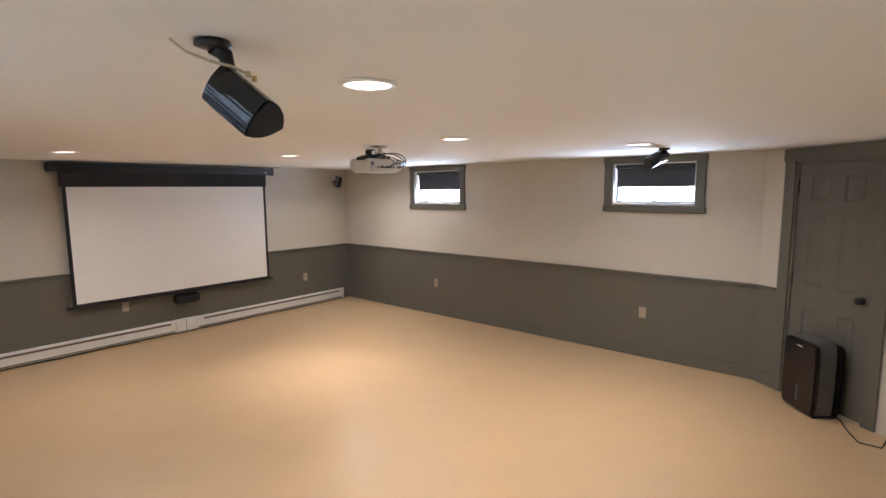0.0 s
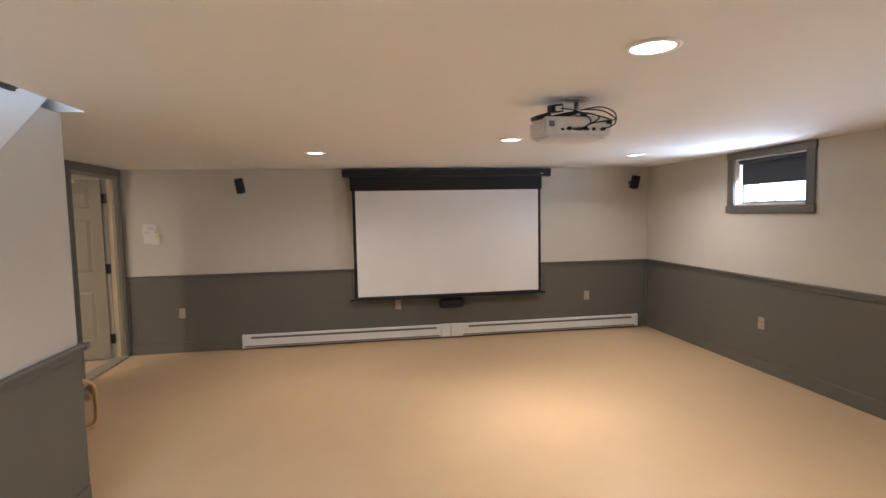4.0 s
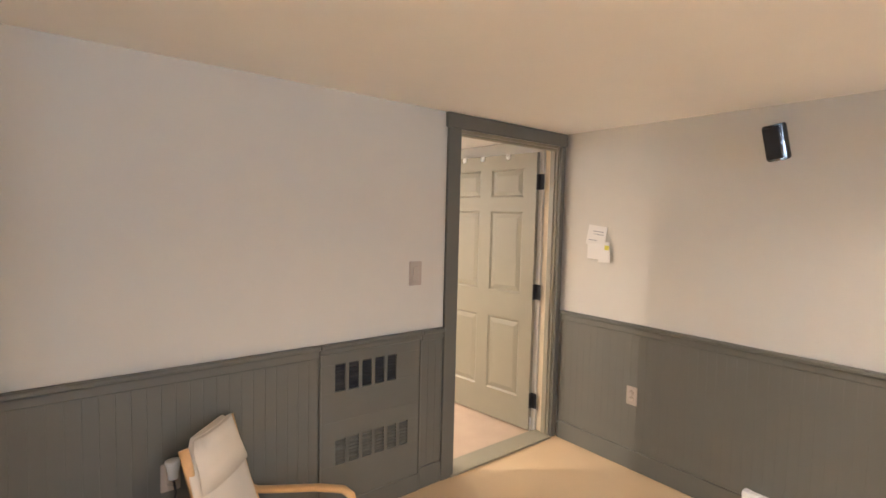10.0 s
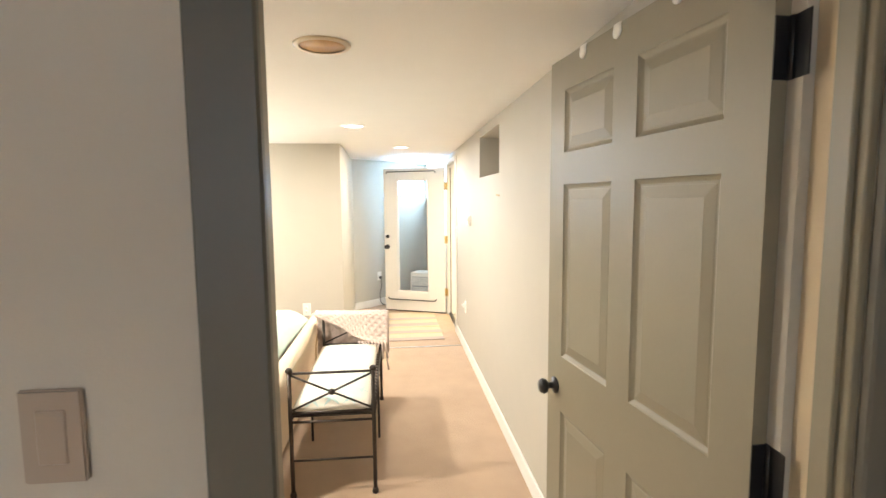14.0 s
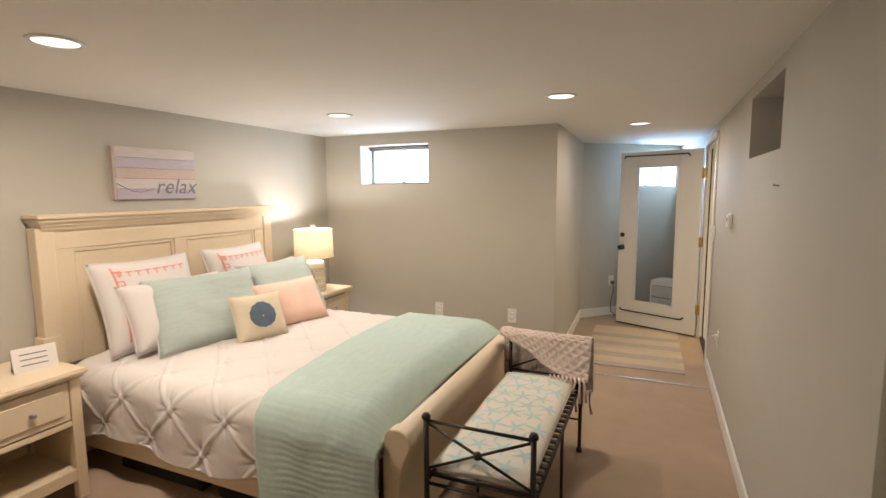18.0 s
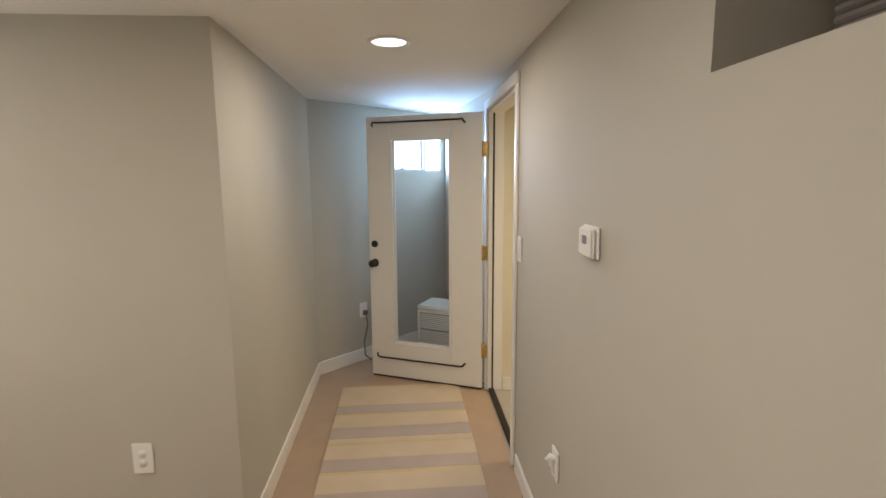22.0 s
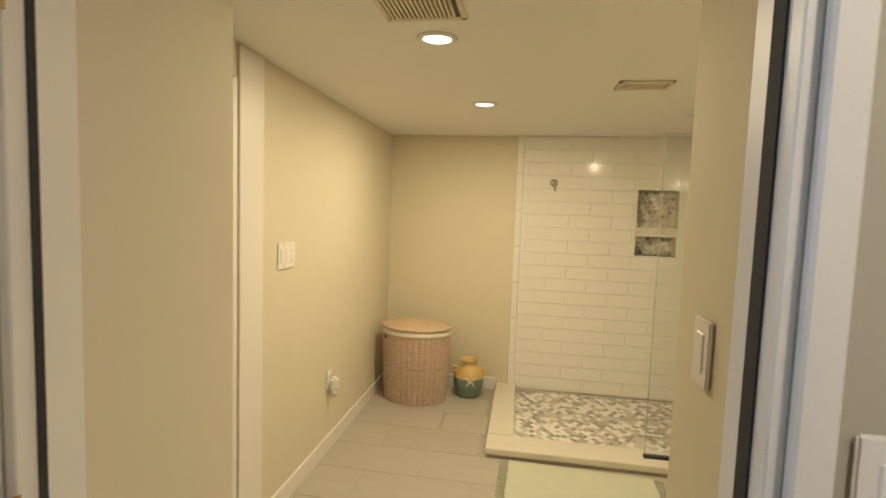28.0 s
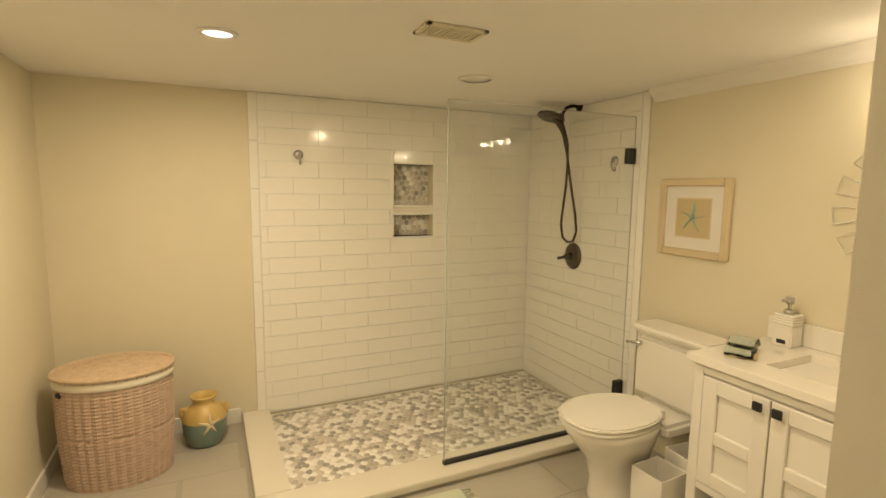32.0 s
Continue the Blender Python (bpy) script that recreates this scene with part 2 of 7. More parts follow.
def slab(name, outline, z0, z1, material, label, category, holes=()):
    """A floor or ceiling over an outline; holes are x0, x1, y0, y1, cut out of a rectangle."""
    if not holes:
        ob = part(name, prism(outline, z0, z1), material)
    else:
        xs = [p[0] for p in outline]
        ys = [p[1] for p in outline]
        x0, x1, y0, y1 = min(xs), max(xs), min(ys), max(ys)
        a, b, c, d = holes[0]
        bm = bmesh.new()
        for r in ((x0, a, y0, y1), (b, x1, y0, y1), (a, b, y0, c), (a, b, d, y1)):
            if r[1] - r[0] > 1e-4 and r[3] - r[2] > 1e-4:
                box(*r, z0, z1, bm=bm)
        ob = part(name, bm, material)
    return tagged(ob, label, category, kind="structure")


# ---- the three rooms ----
XL, XR, YS, YN, ZC = -0.765, 5.745, 7.213, -1.3, 2.147
BX, BXF, BYH, BYR, BZC = -0.875, -5.197, 3.50, 7.12, 2.13
HYL = 5.87
HX, DX, DY = -7.08, -8.11, 6.92
PXL, PXR, PY = -6.69, -5.72, 7.625
TXL, TXR, TYB, TZC = -7.145, -4.04, 10.62, 2.075
DG0, DG1 = (XR, 1.26), (4.95, 0.15)

# theatre: floor, ceiling with the stairwell opening, walls
slab("floor_theatre", [(XL, YN), (XR, YN), (XR, YS), (XL, YS)], -0.1, 0.0, M_FLOOR, "tan speckled sealed floor of the theatre room", "floor")
slab("ceiling_theatre", [(XL, YN), (XR, YN), (XR, YS), (XL, YS)], ZC, ZC + 0.46, M_CEIL, "flat off-white ceiling with a stairwell opening", "ceiling", [(XL, 0.56, 0.4, 3.927)])
wall("wall_screen", (XL, YS), (XR, YS), 0, ZC, 0.15, M_WALL, "greige painted wall behind the projection screen", ext=(0.2, 0.2))
W1, W2 = (4.69, 5.71, 1.53, 2.147), (1.745, 2.755, 1.56, 2.147)
wall("wall_window", (XR, YS), (XR, DG0[1]), 0, ZC, 0.28, M_WALL, "greige painted basement wall with two high windows",
     [(YS - w[1] + 0.09, YS - w[0] - 0.09, w[2] + 0.085, w[3] - 0.075) for w in (W1, W2)], ext=(0.2, 0.05))
DGL = math.dist(DG0, DG1)
CD = (0.305, 0.985)
wall("wall_closet", DG0, DG1, 0, ZC, 0.12, M_WALL, "short angled greige wall with a closet door", [(CD[0], CD[1], 0, 2.03)])
wall("wall_corner", DG1, (4.95, YN), 0, ZC, 0.12, M_WALL, "greige wall beside the closet door")
wall("wall_south", (5.2, YN), (XL, YN), 0, ZC, 0.15, M_WALL, "plain greige wall at the back of the theatre", ext=(0.2, 0.2))
TD = (6.205, 7.155)
wall("wall_door", (XL, YN), (XL, YS), 0, ZC, 0.108, M_WALL, "greige wall with the open bedroom doorway", [(TD[0] - YN, TD[1] - YN, 0, 2.06)])
# stairwell above
for p, q, lab in (((XL, 0.4), (XL, 3.927), "side"), ((XL, 3.927), (0.56, 3.927), "end"), ((0.56, 3.927), (0.56, 0.4), "side"), ((0.56, 0.4), (XL, 0.4), "end")):
    wall("wall_stairwell_" + lab, p, q, ZC if p[0] == q[0] == XL else ZC + 0.46, 5.2, 0.12, M_STAIRWHITE, "white stairwell wall above the ceiling opening")
slab("ceiling_stairwell", [(XL - 0.2, 0.2), (0.76, 0.2), (0.76, 4.1), (XL - 0.2, 4.1)], 5.2, 5.3, M_CEIL, "white ceiling over the stairwell", "ceiling")

# bedroom and its hall
slab("floor_bedroom", [(BX, BYH), (BX, BYR), (-6.7, BYR), (DX, DY), (HX, HYL - 0.05), (BXF, HYL), (BXF, BYH)], -0.1, 0.0, M_CARPET, "beige cut-pile bedroom carpet", "floor")
slab("ceiling_bedroom", [(BX, BYH - 0.1), (BX, BYR), (DX - 0.3, BYR), (DX - 0.3, BYH - 0.1)], BZC, BZC + 0.15, M_CEIL, "off-white bedroom ceiling", "ceiling")
wall("wall_east", (BX, BYR), (BX, BYH), 0, BZC, 0.02, M_BEDWALL, "bedroom side of the doorway wall", [(0.0, BYR - TD[0], 0, 2.06)])
wall("wall_head", (BX, BYH), (BXF, BYH), 0, BZC, 0.15, M_BEDWALL, "sage-grey wall behind the headboard", ext=(0.2, 0.3))
BW = (3.91, 4.68, 1.63, 2.035)
wall("wall_far", (BXF, BYH), (BXF, HYL), 0, BZC, 0.30, M_BEDWALL, "sage-grey wall with a high window", [(BW[0] - BYH, BW[1] - BYH, BW[2], BW[3])])
wall("wall_hall", (BXF - 0.30, HYL), (HX, HYL - 0.04), 0, BZC, 0.15, M_BEDWALL, "sage-grey hall wall", ext=(0, 0.0))
AW = (0.80, 1.44, 1.60, 1.985)
wall("wall_alcove", (HX, HYL - 0.04), (DX, DY), 0, BZC, 0.28, M_BEDWALL, "angled sage-grey alcove wall with a high window", [AW])
wall("wall_alcove_end", (DX, DY), (-6.77, BYR), 0, BZC, 0.10, M_BEDWALL, "sage-grey alcove wall behind the glazed door")
NI = (-4.16, -3.385, 1.737, 2.062)
BD = (-6.70, -5.765)
OX = -6.77
wall("wall_north", (OX, BYR), (BX, BYR), 0, BZC, 0.10, M_BEDWALL, "long sage-grey wall with a window niche and the bathroom doorway",
     [(BD[0] - OX, BD[1] - OX, 0, 2.0), (NI[0] - OX, NI[1] - OX, NI[2], NI[3])])

# bathroom
slab("floor_bathroom", [(TXL, PY), (PXL, PY), (PXL, BYR), (PXR, BYR), (PXR, PY), (TXR, PY), (TXR, TYB), (TXL, TYB)], -0.1, 0.0, M_WHITE, "pale grey tiled bathroom floor", "floor")
slab("ceiling_bathroom", [(TXL - 0.1, BYR + 0.1), (TXR + 0.1, BYR + 0.1), (TXR + 0.1, TYB + 0.1), (TXL - 0.1, TYB + 0.1)], TZC, TZC + 0.15, M_CEIL, "cream-white bathroom ceiling", "ceiling")
wall("wall_passage_west", (PXL, BYR + 0.1), (PXL, PY), 0, TZC, 0.1, M_BATHWALL, "cream wall of the bathroom entry")
wall("wall_return_west", (PXL - 0.1, PY), (TXL, PY), 0, TZC, 0.1, M_BATHWALL, "cream return wall beside the entry")
wall("wall_bath_west", (TXL, PY - 0.1), (TXL, TYB), 0, TZC, 0.1, M_BATHWALL, "cream bathroom wall with a closed white door")
wall("wall_bath_back", (TXL, TYB), (TXR, TYB), 0, TZC, 0.15, M_BATHWALL, "cream wall behind the shower", [(-5.178 - TXL, -4.878 - TXL, 1.168, 1.672)], ext=(0.1, 0.1))
wall("wall_bath_east", (TXR, TYB), (TXR, PY), 0, TZC, 0.12, M_BATHWALL, "cream wall behind the toilet and vanity")
wall("wall_bath_south", (TXR + 0.1, PY), (PXR, PY), 0, TZC, 0.1, M_BATHWALL, "cream return wall beside the entry")
wall("wall_passage_east", (PXR, PY - 0.1), (PXR, BYR + 0.1), 0, TZC, 0.1, M_BATHWALL, "cream wall of the bathroom entry")


# ---- built-in parts shared by the rooms ----
M_SCREEN = mat("matte_white_screen_fabric", (0.80, 0.79, 0.77), 0.9, var=0.01, fine=300, bump=0.05, spec=0.1)
M_BLACKCLOTH = mat("black_screen_border", (0.012, 0.012, 0.014), 0.8, var=0.1, bump=0.05)
M_CASE = mat("black_satin_metal", (0.020, 0.021, 0.024), 0.35, 0.3, var=0.08, bump=0.03)
M_HEATER = mat("white_enamel", (0.74, 0.73, 0.70), 0.35, var=0.02, bump=0.03)
# near black for real dark parts and for shade painted into slots and gaps
M_SLOT = mat("dark_parts_and_shade", (0.03, 0.03, 0.032), 0.8, var=0.1, bump=0)
M_HEATSLOT = mat("grey_brown_heater_slot", (0.16, 0.14, 0.12), 0.6, var=0.2, scale=40, fine=200, bump=0.3)
M_PLATE = mat("ivory_plastic", (0.42, 0.345, 0.275), 0.4, var=0.02, bump=0)
M_PLATELIGHT = mat("pale_ivory_plastic", (0.40, 0.335, 0.275), 0.35, var=0.02, bump=0)
M_PLATEW = mat("white_plastic", (0.80, 0.78, 0.73), 0.35, var=0.015, bump=0)
M_BIRCH = mat("birch_bentwood", (0.62, 0.36, 0.15), 0.35, var=0.12, scale=6, fine=40, stretch=(1, 6, 6), bump=0.05, coat=0.2)
M_CUSHION = mat("natural_cotton", (0.66, 0.58, 0.47), 0.9, var=0.05, fine=300, bump=0.5, depth=0.003, spec=0.15)
M_GLOSSBLACK = mat("gloss_black_plastic", (0.010, 0.010, 0.011), 0.12, var=0.1, bump=0)
M_DARKPLUM = mat("gloss_dark_brown_plastic", (0.012, 0.009, 0.010), 0.12, var=0.1, bump=0)
M_GREYPLASTIC = mat("grey_plastic", (0.10, 0.10, 0.10), 0.45, var=0.05, bump=0.03)
M_BRASS = mat("brass", (0.62, 0.43, 0.16), 0.3, 1.0, var=0.15, fine=60, bump=0.05)
M_STEEL = mat("brushed_nickel", (0.55, 0.54, 0.52), 0.3, 1.0, var=0.05, bump=0.03)
M_BLUESHADE = mat("dark_roller_shade", (0.055, 0.058, 0.065), 0.8, var=0.06, fine=300, bump=0.2)
M_PAPER = mat("white_paper", (0.74, 0.71, 0.66), 0.7, var=0.02, bump=0.02)
M_INK = mat("grey_print", (0.20, 0.20, 0.22), 0.7, var=0.1, bump=0)
M_YELLOWTAG = mat("yellow_tag", (0.65, 0.58, 0.06), 0.5, var=0.05, bump=0)
M_WIRE = mat("cream_wire", (0.55, 0.48, 0.32), 0.5, var=0.05, bump=0)
M_JAMB = mat("bare_cream_jamb", (0.62, 0.52, 0.36), 0.5, var=0.05, bump=0.05)
M_FRAMEWIN = mat("grey_window_frame", (0.26, 0.28, 0.30), 0.4, var=0.03, bump=0.02)


def shared(name, bm, material):
    me = bpy.data.meshes.new(name)
    bm.normal_update()
    bm.to_mesh(me)
    bm.free()
    me.materials.append(material)
    return me


def piece(name, me, parent, m):
    ob = new(name, me)
    ob.parent = parent
    ob.matrix_basis = m
    return ob


def wainscot(name, p, q, s0, s1, label, gaps=(), rail=0.92, groove=0.0007):
    """Beadboard up to a chair rail, on the room side of the line from p to q."""
    root = thing(name, along(p, q), label, "wainscot", kind="structure")
    spans, s = [], s0
    for a, b in sorted(gaps):
        spans.append((s, a))
        s = b
    spans.append((s, s1))
    board = shared("board", box(-0.02495, 0.02495, -0.011, -0.004, 0.13, rail - 0.05, groove), M_GREY)
    for a, b in spans:
        part("backing", box(a, b, -0.006, -0.001, 0.01, rail - 0.02), M_GREY, root)
        part("baseboard", box(a, b, -0.018, -0.002, 0.0, 0.125, 0.004), M_GREY, root)
        r = box(a, b, -0.020, -0.002, rail - 0.065, rail - 0.022, 0.004)
        box(a, b, -0.040, -0.002, rail - 0.024, rail, 0.006, bm=r)
        part("chair_rail", r, M_GREY, root)
        n = int((b - a) / 0.05)
        for i in range(n):
            piece("board", board, root, pose(a + (i + 0.5) * (b - a) / n, 0, 0) @ Matrix.Diagonal(((b - a) / n / 0.05, 1, 1, 1)))
    return root


def casing(name, m, s0, s1, top, width, material, label, head=0.105, over=0.012, depth=0.022, inner=0.135):
    """Trim round a doorway in a wall whose room side is y < 0 in m, with the jamb lining through the wall."""
    root = thing(name, m, label, "trim", kind="structure")
    part("side_casing", box(s0 - width, s0, -depth, -0.001, 0, top, 0.004), material, root)
    part("side_casing", box(s1, s1 + width, -depth, -0.001, 0, top, 0.004), material, root)
    part("head_casing", box(s0 - width - over, s1 + width + over, -depth - 0.006, -0.001, top, top + head, 0.004), material, root)
    part("jamb", box(s0 - 0.002, s0 + 0.016, 0.0, inner + 0.002, 0, top, 0.002), material, root)
    part("jamb", box(s1 - 0.016, s1 + 0.002, 0.0, inner + 0.002, 0, top, 0.002), material, root)
    part("head_jamb", box(s0, s1, 0.0, inner + 0.002, top - 0.016, top + 0.001, 0.002), material, root)
    return root


def six_panel_door(name, m, w, h, material, label, knob_mat, hinge_mat=None, leaf=0.0, hinges=(0.23, 1.03, 1.82), knob_z=0.955):
    """A moulded six-panel door: x from the hinge to the latch, y through its thickness."""
    root = thing(name, m, label, "door", kind="structure")
    t, st, mid = 0.035, 0.108, 0.112
    rows = [(a * h / 2.02, b * h / 2.02) for a, b in ((0.235, 0.80), (1.0, 1.60), (1.707, 1.912))]
    cols = [(st, w / 2 - mid / 2), (w / 2 + mid / 2, w - st)]
    g = bmesh.new()
    for a, b in ((0, st), (w / 2 - mid / 2, w / 2 + mid / 2), (w - st, w)):
        box(a, b, 0, t, 0.012, h, 0.0, bm=g)
    for a, b in ((0.012, rows[0][0]), (rows[0][1], rows[1][0]), (rows[1][1], rows[2][0]), (rows[2][1], h)):
        for c, d in cols:
            box(c, d, 0.00002, t - 0.00002, a, b, 0, bm=g)
    part("slab", g, material, root)
    # each panel: an ogee falling from the stiles, a flat, then a bevel rising to the field
    steps = ((0.0, 0.0003), (0.003, 0.004), (0.009, 0.0075), (0.013, 0.0095), (0.018, 0.0095), (0.020, 0.0085), (0.046, 0.0032), (0.048, 0.0025))
    for a, b in rows:
        for c, d in cols:
            p = bmesh.new()
            for side in (0, 1):
                rings = []
                for inset, deep in steps:
                    y = deep if side == 0 else t - deep
                    rings.append([p.verts.new(q) for q in ((c + inset, y, a + inset), (d - inset, y, a + inset), (d - inset, y, b - inset), (c + inset, y, b - inset))])
                for r0, r1 in zip(rings, rings[1:]):
                    for i in range(4):
                        j = (i + 1) % 4
                        p.faces.new([r0[i], r0[j], r1[j], r1[i]])
                p.faces.new(rings[-1])
            bmesh.ops.recalc_face_normals(p, faces=p.faces)
            part("panel", p, material, root)
    for sgn in (-1, 1):
        y = 0 if sgn < 0 else t
        k = lathe([(0.0, 0), (0.030, 0), (0.030, 0.006), (0.012, 0.010), (0.011, 0.030), (0.024, 0.036), (0.028, 0.048), (0.022, 0.060), (0, 0.064)], 20)
        part("knob", k, knob_mat, root, "dark round door knob", m=Matrix.Translation((w - 0.065, y, knob_z)) @ Matrix.Rotation(radians(90 * (1 if sgn < 0 else -1)), 4, "X"))
    if hinge_mat:
        for z in hinges:
            g = box(-0.0025, 0.0005, 0.002, t, z - 0.055, z + 0.055, 0.0)
            tube([(-0.005, 0.0, z - 0.056), (-0.005, 0.0, z + 0.056)], 0.007, 10, bm=g)
            box(-0.045, 0.0, -0.0015, 0.0015, -0.055, 0.055, 0, bm=g, m=pose(-0.005, 0.0, z, 0, 0, leaf))
            part("hinge", g, hinge_mat, root, "black butt hinge")
    return root


def wall_plate(kind, m, material, label, big=1.0):
    """A cover plate on a wall: y < 0 is the room; an outlet or a rocker switch."""
    w, h = 0.072 * big, 0.116 * big
    root = thing(kind, m, label, "switch" if "switch" in kind else "outlet")
    part("plate", box(-w / 2, w / 2, -0.009, -0.001, -h / 2, h / 2, 0.003, seg=2), material, root)
    if "switch" in kind:
        part("rocker", box(-0.017 * big, 0.017 * big, -0.0115, -0.007, -0.034 * big, 0.034 * big, 0.003), material, root)
    else:
        for z in (-0.02, 0.02):
            part("socket", lathe([(0, 0), (0.0165, 0), (0.016, 0.003), (0, 0.0034)], 16, m=pose(0, -0.0082, z, 90, 0, 0)), material, root)
    return root


def high_window(name, m, w, h, depth, label, shade=0.5, trim=None, shade_mat=None, lining=None):
    """A basement window set deep in a wall: origin at the sill's middle on the room face, y goes out."""
    root = thing(name, m, label, "window", kind="structure")
    if lining:
        g = bmesh.new()
        for a in ((-w / 2 - 0.001, -w / 2 + 0.012, 0, h), (w / 2 - 0.012, w / 2 + 0.001, 0, h), (-w / 2, w / 2, -0.001, 0.012), (-w / 2, w / 2, h - 0.012, h + 0.001)):
            box(a[0], a[1], 0.001, depth, a[2], a[3], bm=g)
        part("reveal", g, lining, root)
    f = 0.03
    for i, a in enumerate(((-w / 2, -w / 2 + f, 0, h), (w / 2 - f, w / 2, 0, h), (-w / 2 + f, w / 2 - f, 0.0, f), (-w / 2 + f, w / 2 - f, h - f, h))):
        part("sash_rail", box(a[0], a[1], depth - 0.05, depth - 0.01, a[2], a[3], 0.004), M_FRAMEWIN, root)
    p = part("pane", box(-w / 2 + f, w / 2 - f, depth - 0.032, depth - 0.028, f, h - f), M_GLASS, root)
    p.visible_shadow = False
    part("latch", box(-0.02, 0.02, depth - 0.065, depth - 0.048, f - 0.004, f + 0.012, 0.003), M_SLOT, root)
    if shade:
        sm = shade_mat or M_BLUESHADE
        part("shade_tube", tube([(-w / 2 + 0.02, depth - 0.09, h - 0.03), (w / 2 - 0.02, depth - 0.09, h - 0.03)], 0.022, 14), sm, root)
        part("shade", box(-w / 2 + 0.025, w / 2 - 0.025, depth - 0.072, depth - 0.069, h * (1 - shade), h - 0.03), sm, root)
        part("shade_bar", box(-w / 2 + 0.025, w / 2 - 0.025, depth - 0.078, depth - 0.064, h * (1 - shade) - 0.014, h * (1 - shade), 0.003), sm, root)
    if trim:
        tw = 0.09
        part("trim", box(-w / 2 - tw, -w / 2, -0.022, -0.001, -0.01, h + 0.0, 0.004), trim, root)
        part("trim", box(w / 2, w / 2 + tw, -0.022, -0.001, -0.01, h + 0.0, 0.004), trim, root)
        part("trim", box(-w / 2 - tw - 0.01, w / 2 + tw + 0.01, -0.026, -0.001, h, h + 0.073, 0.004), trim, root)
        part("sill", box(-w / 2 - tw - 0.01, w / 2 + tw + 0.01, -0.030, -0.001, -0.085, -0.01, 0.005), trim, root)
    return root


def backdrop(m, w, h):
    ob = part("backdrop", box(-w / 2, w / 2, 0, 0.01, 0, h), M_SKYGLOW)
    ob.matrix_basis = m
    return tagged(ob, "overexposed daylight outside the basement window", "sky", kind="structure")


def can_lamp(x, y, z, r=0.078):
    root = thing("recessed_light", pose(x, y, z), "round recessed ceiling light, switched on, with white trim", "ceiling light", "recessed ceiling lights")
    part("trim_ring", lathe([(r, -0.001), (r + 0.016, -0.001), (r + 0.014, -0.006), (r, -0.009), (r - 0.004, -0.004)], 32), M_WHITE, root)
    part("lens", lathe([(0, -0.004), (r - 0.002, -0.004), (r - 0.002, -0.001), (0, -0.001)], 32), M_CAN, root)
    return root


# ---- theatre room: trim, doors, windows ----
wainscot("wainscot_screen", (XL, YS), (XR, YS), 0.03, XR - XL - 0.02, "dark grey-green beadboard wainscot under a chair rail")
wainscot("wainscot_window", (XR, YS), (XR, DG0[1]), 0.0, YS - DG0[1] + 0.004, "dark grey-green beadboard wainscot along the window wall")
wainscot("wainscot_door", (XL, YN), (XL, YS), 3.97 - YN + 0.02, TD[0] - YN - 0.0585, "dark grey beadboard wainscot beside the bedroom doorway", gaps=[(5.38 - YN, 5.99 - YN)], groove=0.0011)
wainscot("wainscot_closet", DG0, DG1, 0.0, CD[0] - 0.102, "dark grey-green wainscot on the angled closet wall")
wainscot("wainscot_corner", DG1, (4.95, YN), 0.0, 1.4, "dark grey-green wainscot beside the closet door")
dt = thing("door_trim", along((XL, YN), (XL, YS)), "grey-green painted casing round the bedroom doorway", "trim", kind="structure")
part("side_casing", box(6.148 - YN, 6.242 - YN, -0.022, -0.001, 0, 2.06, 0.004), M_GREY, dt)
part("side_casing", box(7.153 - YN, 7.200 - YN, -0.022, -0.001, 0, 2.06, 0.004), M_GREY, dt)
part("head_casing", box(6.136 - YN, 7.208 - YN, -0.028, -0.001, 2.06, 2.144, 0.004), M_GREY, dt)
part("jamb", box(TD[0] - YN - 0.002, TD[0] - YN + 0.016, 0.0, 0.111, 0, 2.06, 0.002), M_DOOR, dt)
part("jamb", box(TD[1] - YN - 0.016, TD[1] - YN + 0.002, 0.0, 0.060, 0, 2.06, 0.002), M_DOOR, dt)
part("jamb", box(TD[1] - YN - 0.014, TD[1] - YN + 0.002, 0.0605, 0.111, 0, 2.06, 0.002), M_JAMB, dt, "bare cream jamb edge")
part("head_jamb", box(TD[0] - YN + 0.0165, TD[1] - YN - 0.0165, 0.0, 0.111, 2.044, 2.061, 0.002), M_DOOR, dt)
part("door_stop", box(TD[0] - YN + 0.0155, TD[0] - YN + 0.021, 0.058, 0.070, 0.016, 2.0435, 0.002), M_DOOR, dt)
part("door_stop", box(TD[1] - YN - 0.0275, TD[1] - YN - 0.0155, 0.018, 0.058, 0.016, 2.0435, 0.002), M_DOOR, dt)
part("door_stop", box(TD[0] - YN + 0.0281, TD[1] - YN - 0.0281, 0.018, 0.058, 2.032, 2.0445, 0.002), M_DOOR, dt)
# added dark strip paints the shadow on the jamb behind the proud casing
part("weatherstrip", box(TD[0] - YN + 0.0155, TD[0] - YN + 0.0195, 0.004, 0.030, 0.016, 2.0435, 0.001), M_SLOT, dt, "dark strip for the shadow behind the casing edge")
tagged(part("threshold", box(XL - 0.125, XL + 0.03, TD[0] + 0.012, TD[1] - 0.012, 0.0, 0.016, 0.004), M_DOOR), "worn olive-grey wooden threshold in the doorway", "threshold", kind="structure")
casing("closet_trim", along(DG0, DG1), CD[0], CD[1], 2.03, 0.10, M_GREY, "dark grey casing round the closet door", inner=0.11)
six_panel_door("door_2", along(DG0, DG1) @ pose(CD[0] + 0.02, 0.012, 0), CD[1] - CD[0] - 0.04, 2.01, M_GREY, "closed dark grey six-panel closet door with a black knob", M_BLACK, M_BLACK)
d1 = Matrix.Translation((-0.900, 7.087, 0)) @ Matrix.Rotation(math.atan2(-0.110, -0.923), 4, "Z") @ pose(0.006, -0.035, 0)
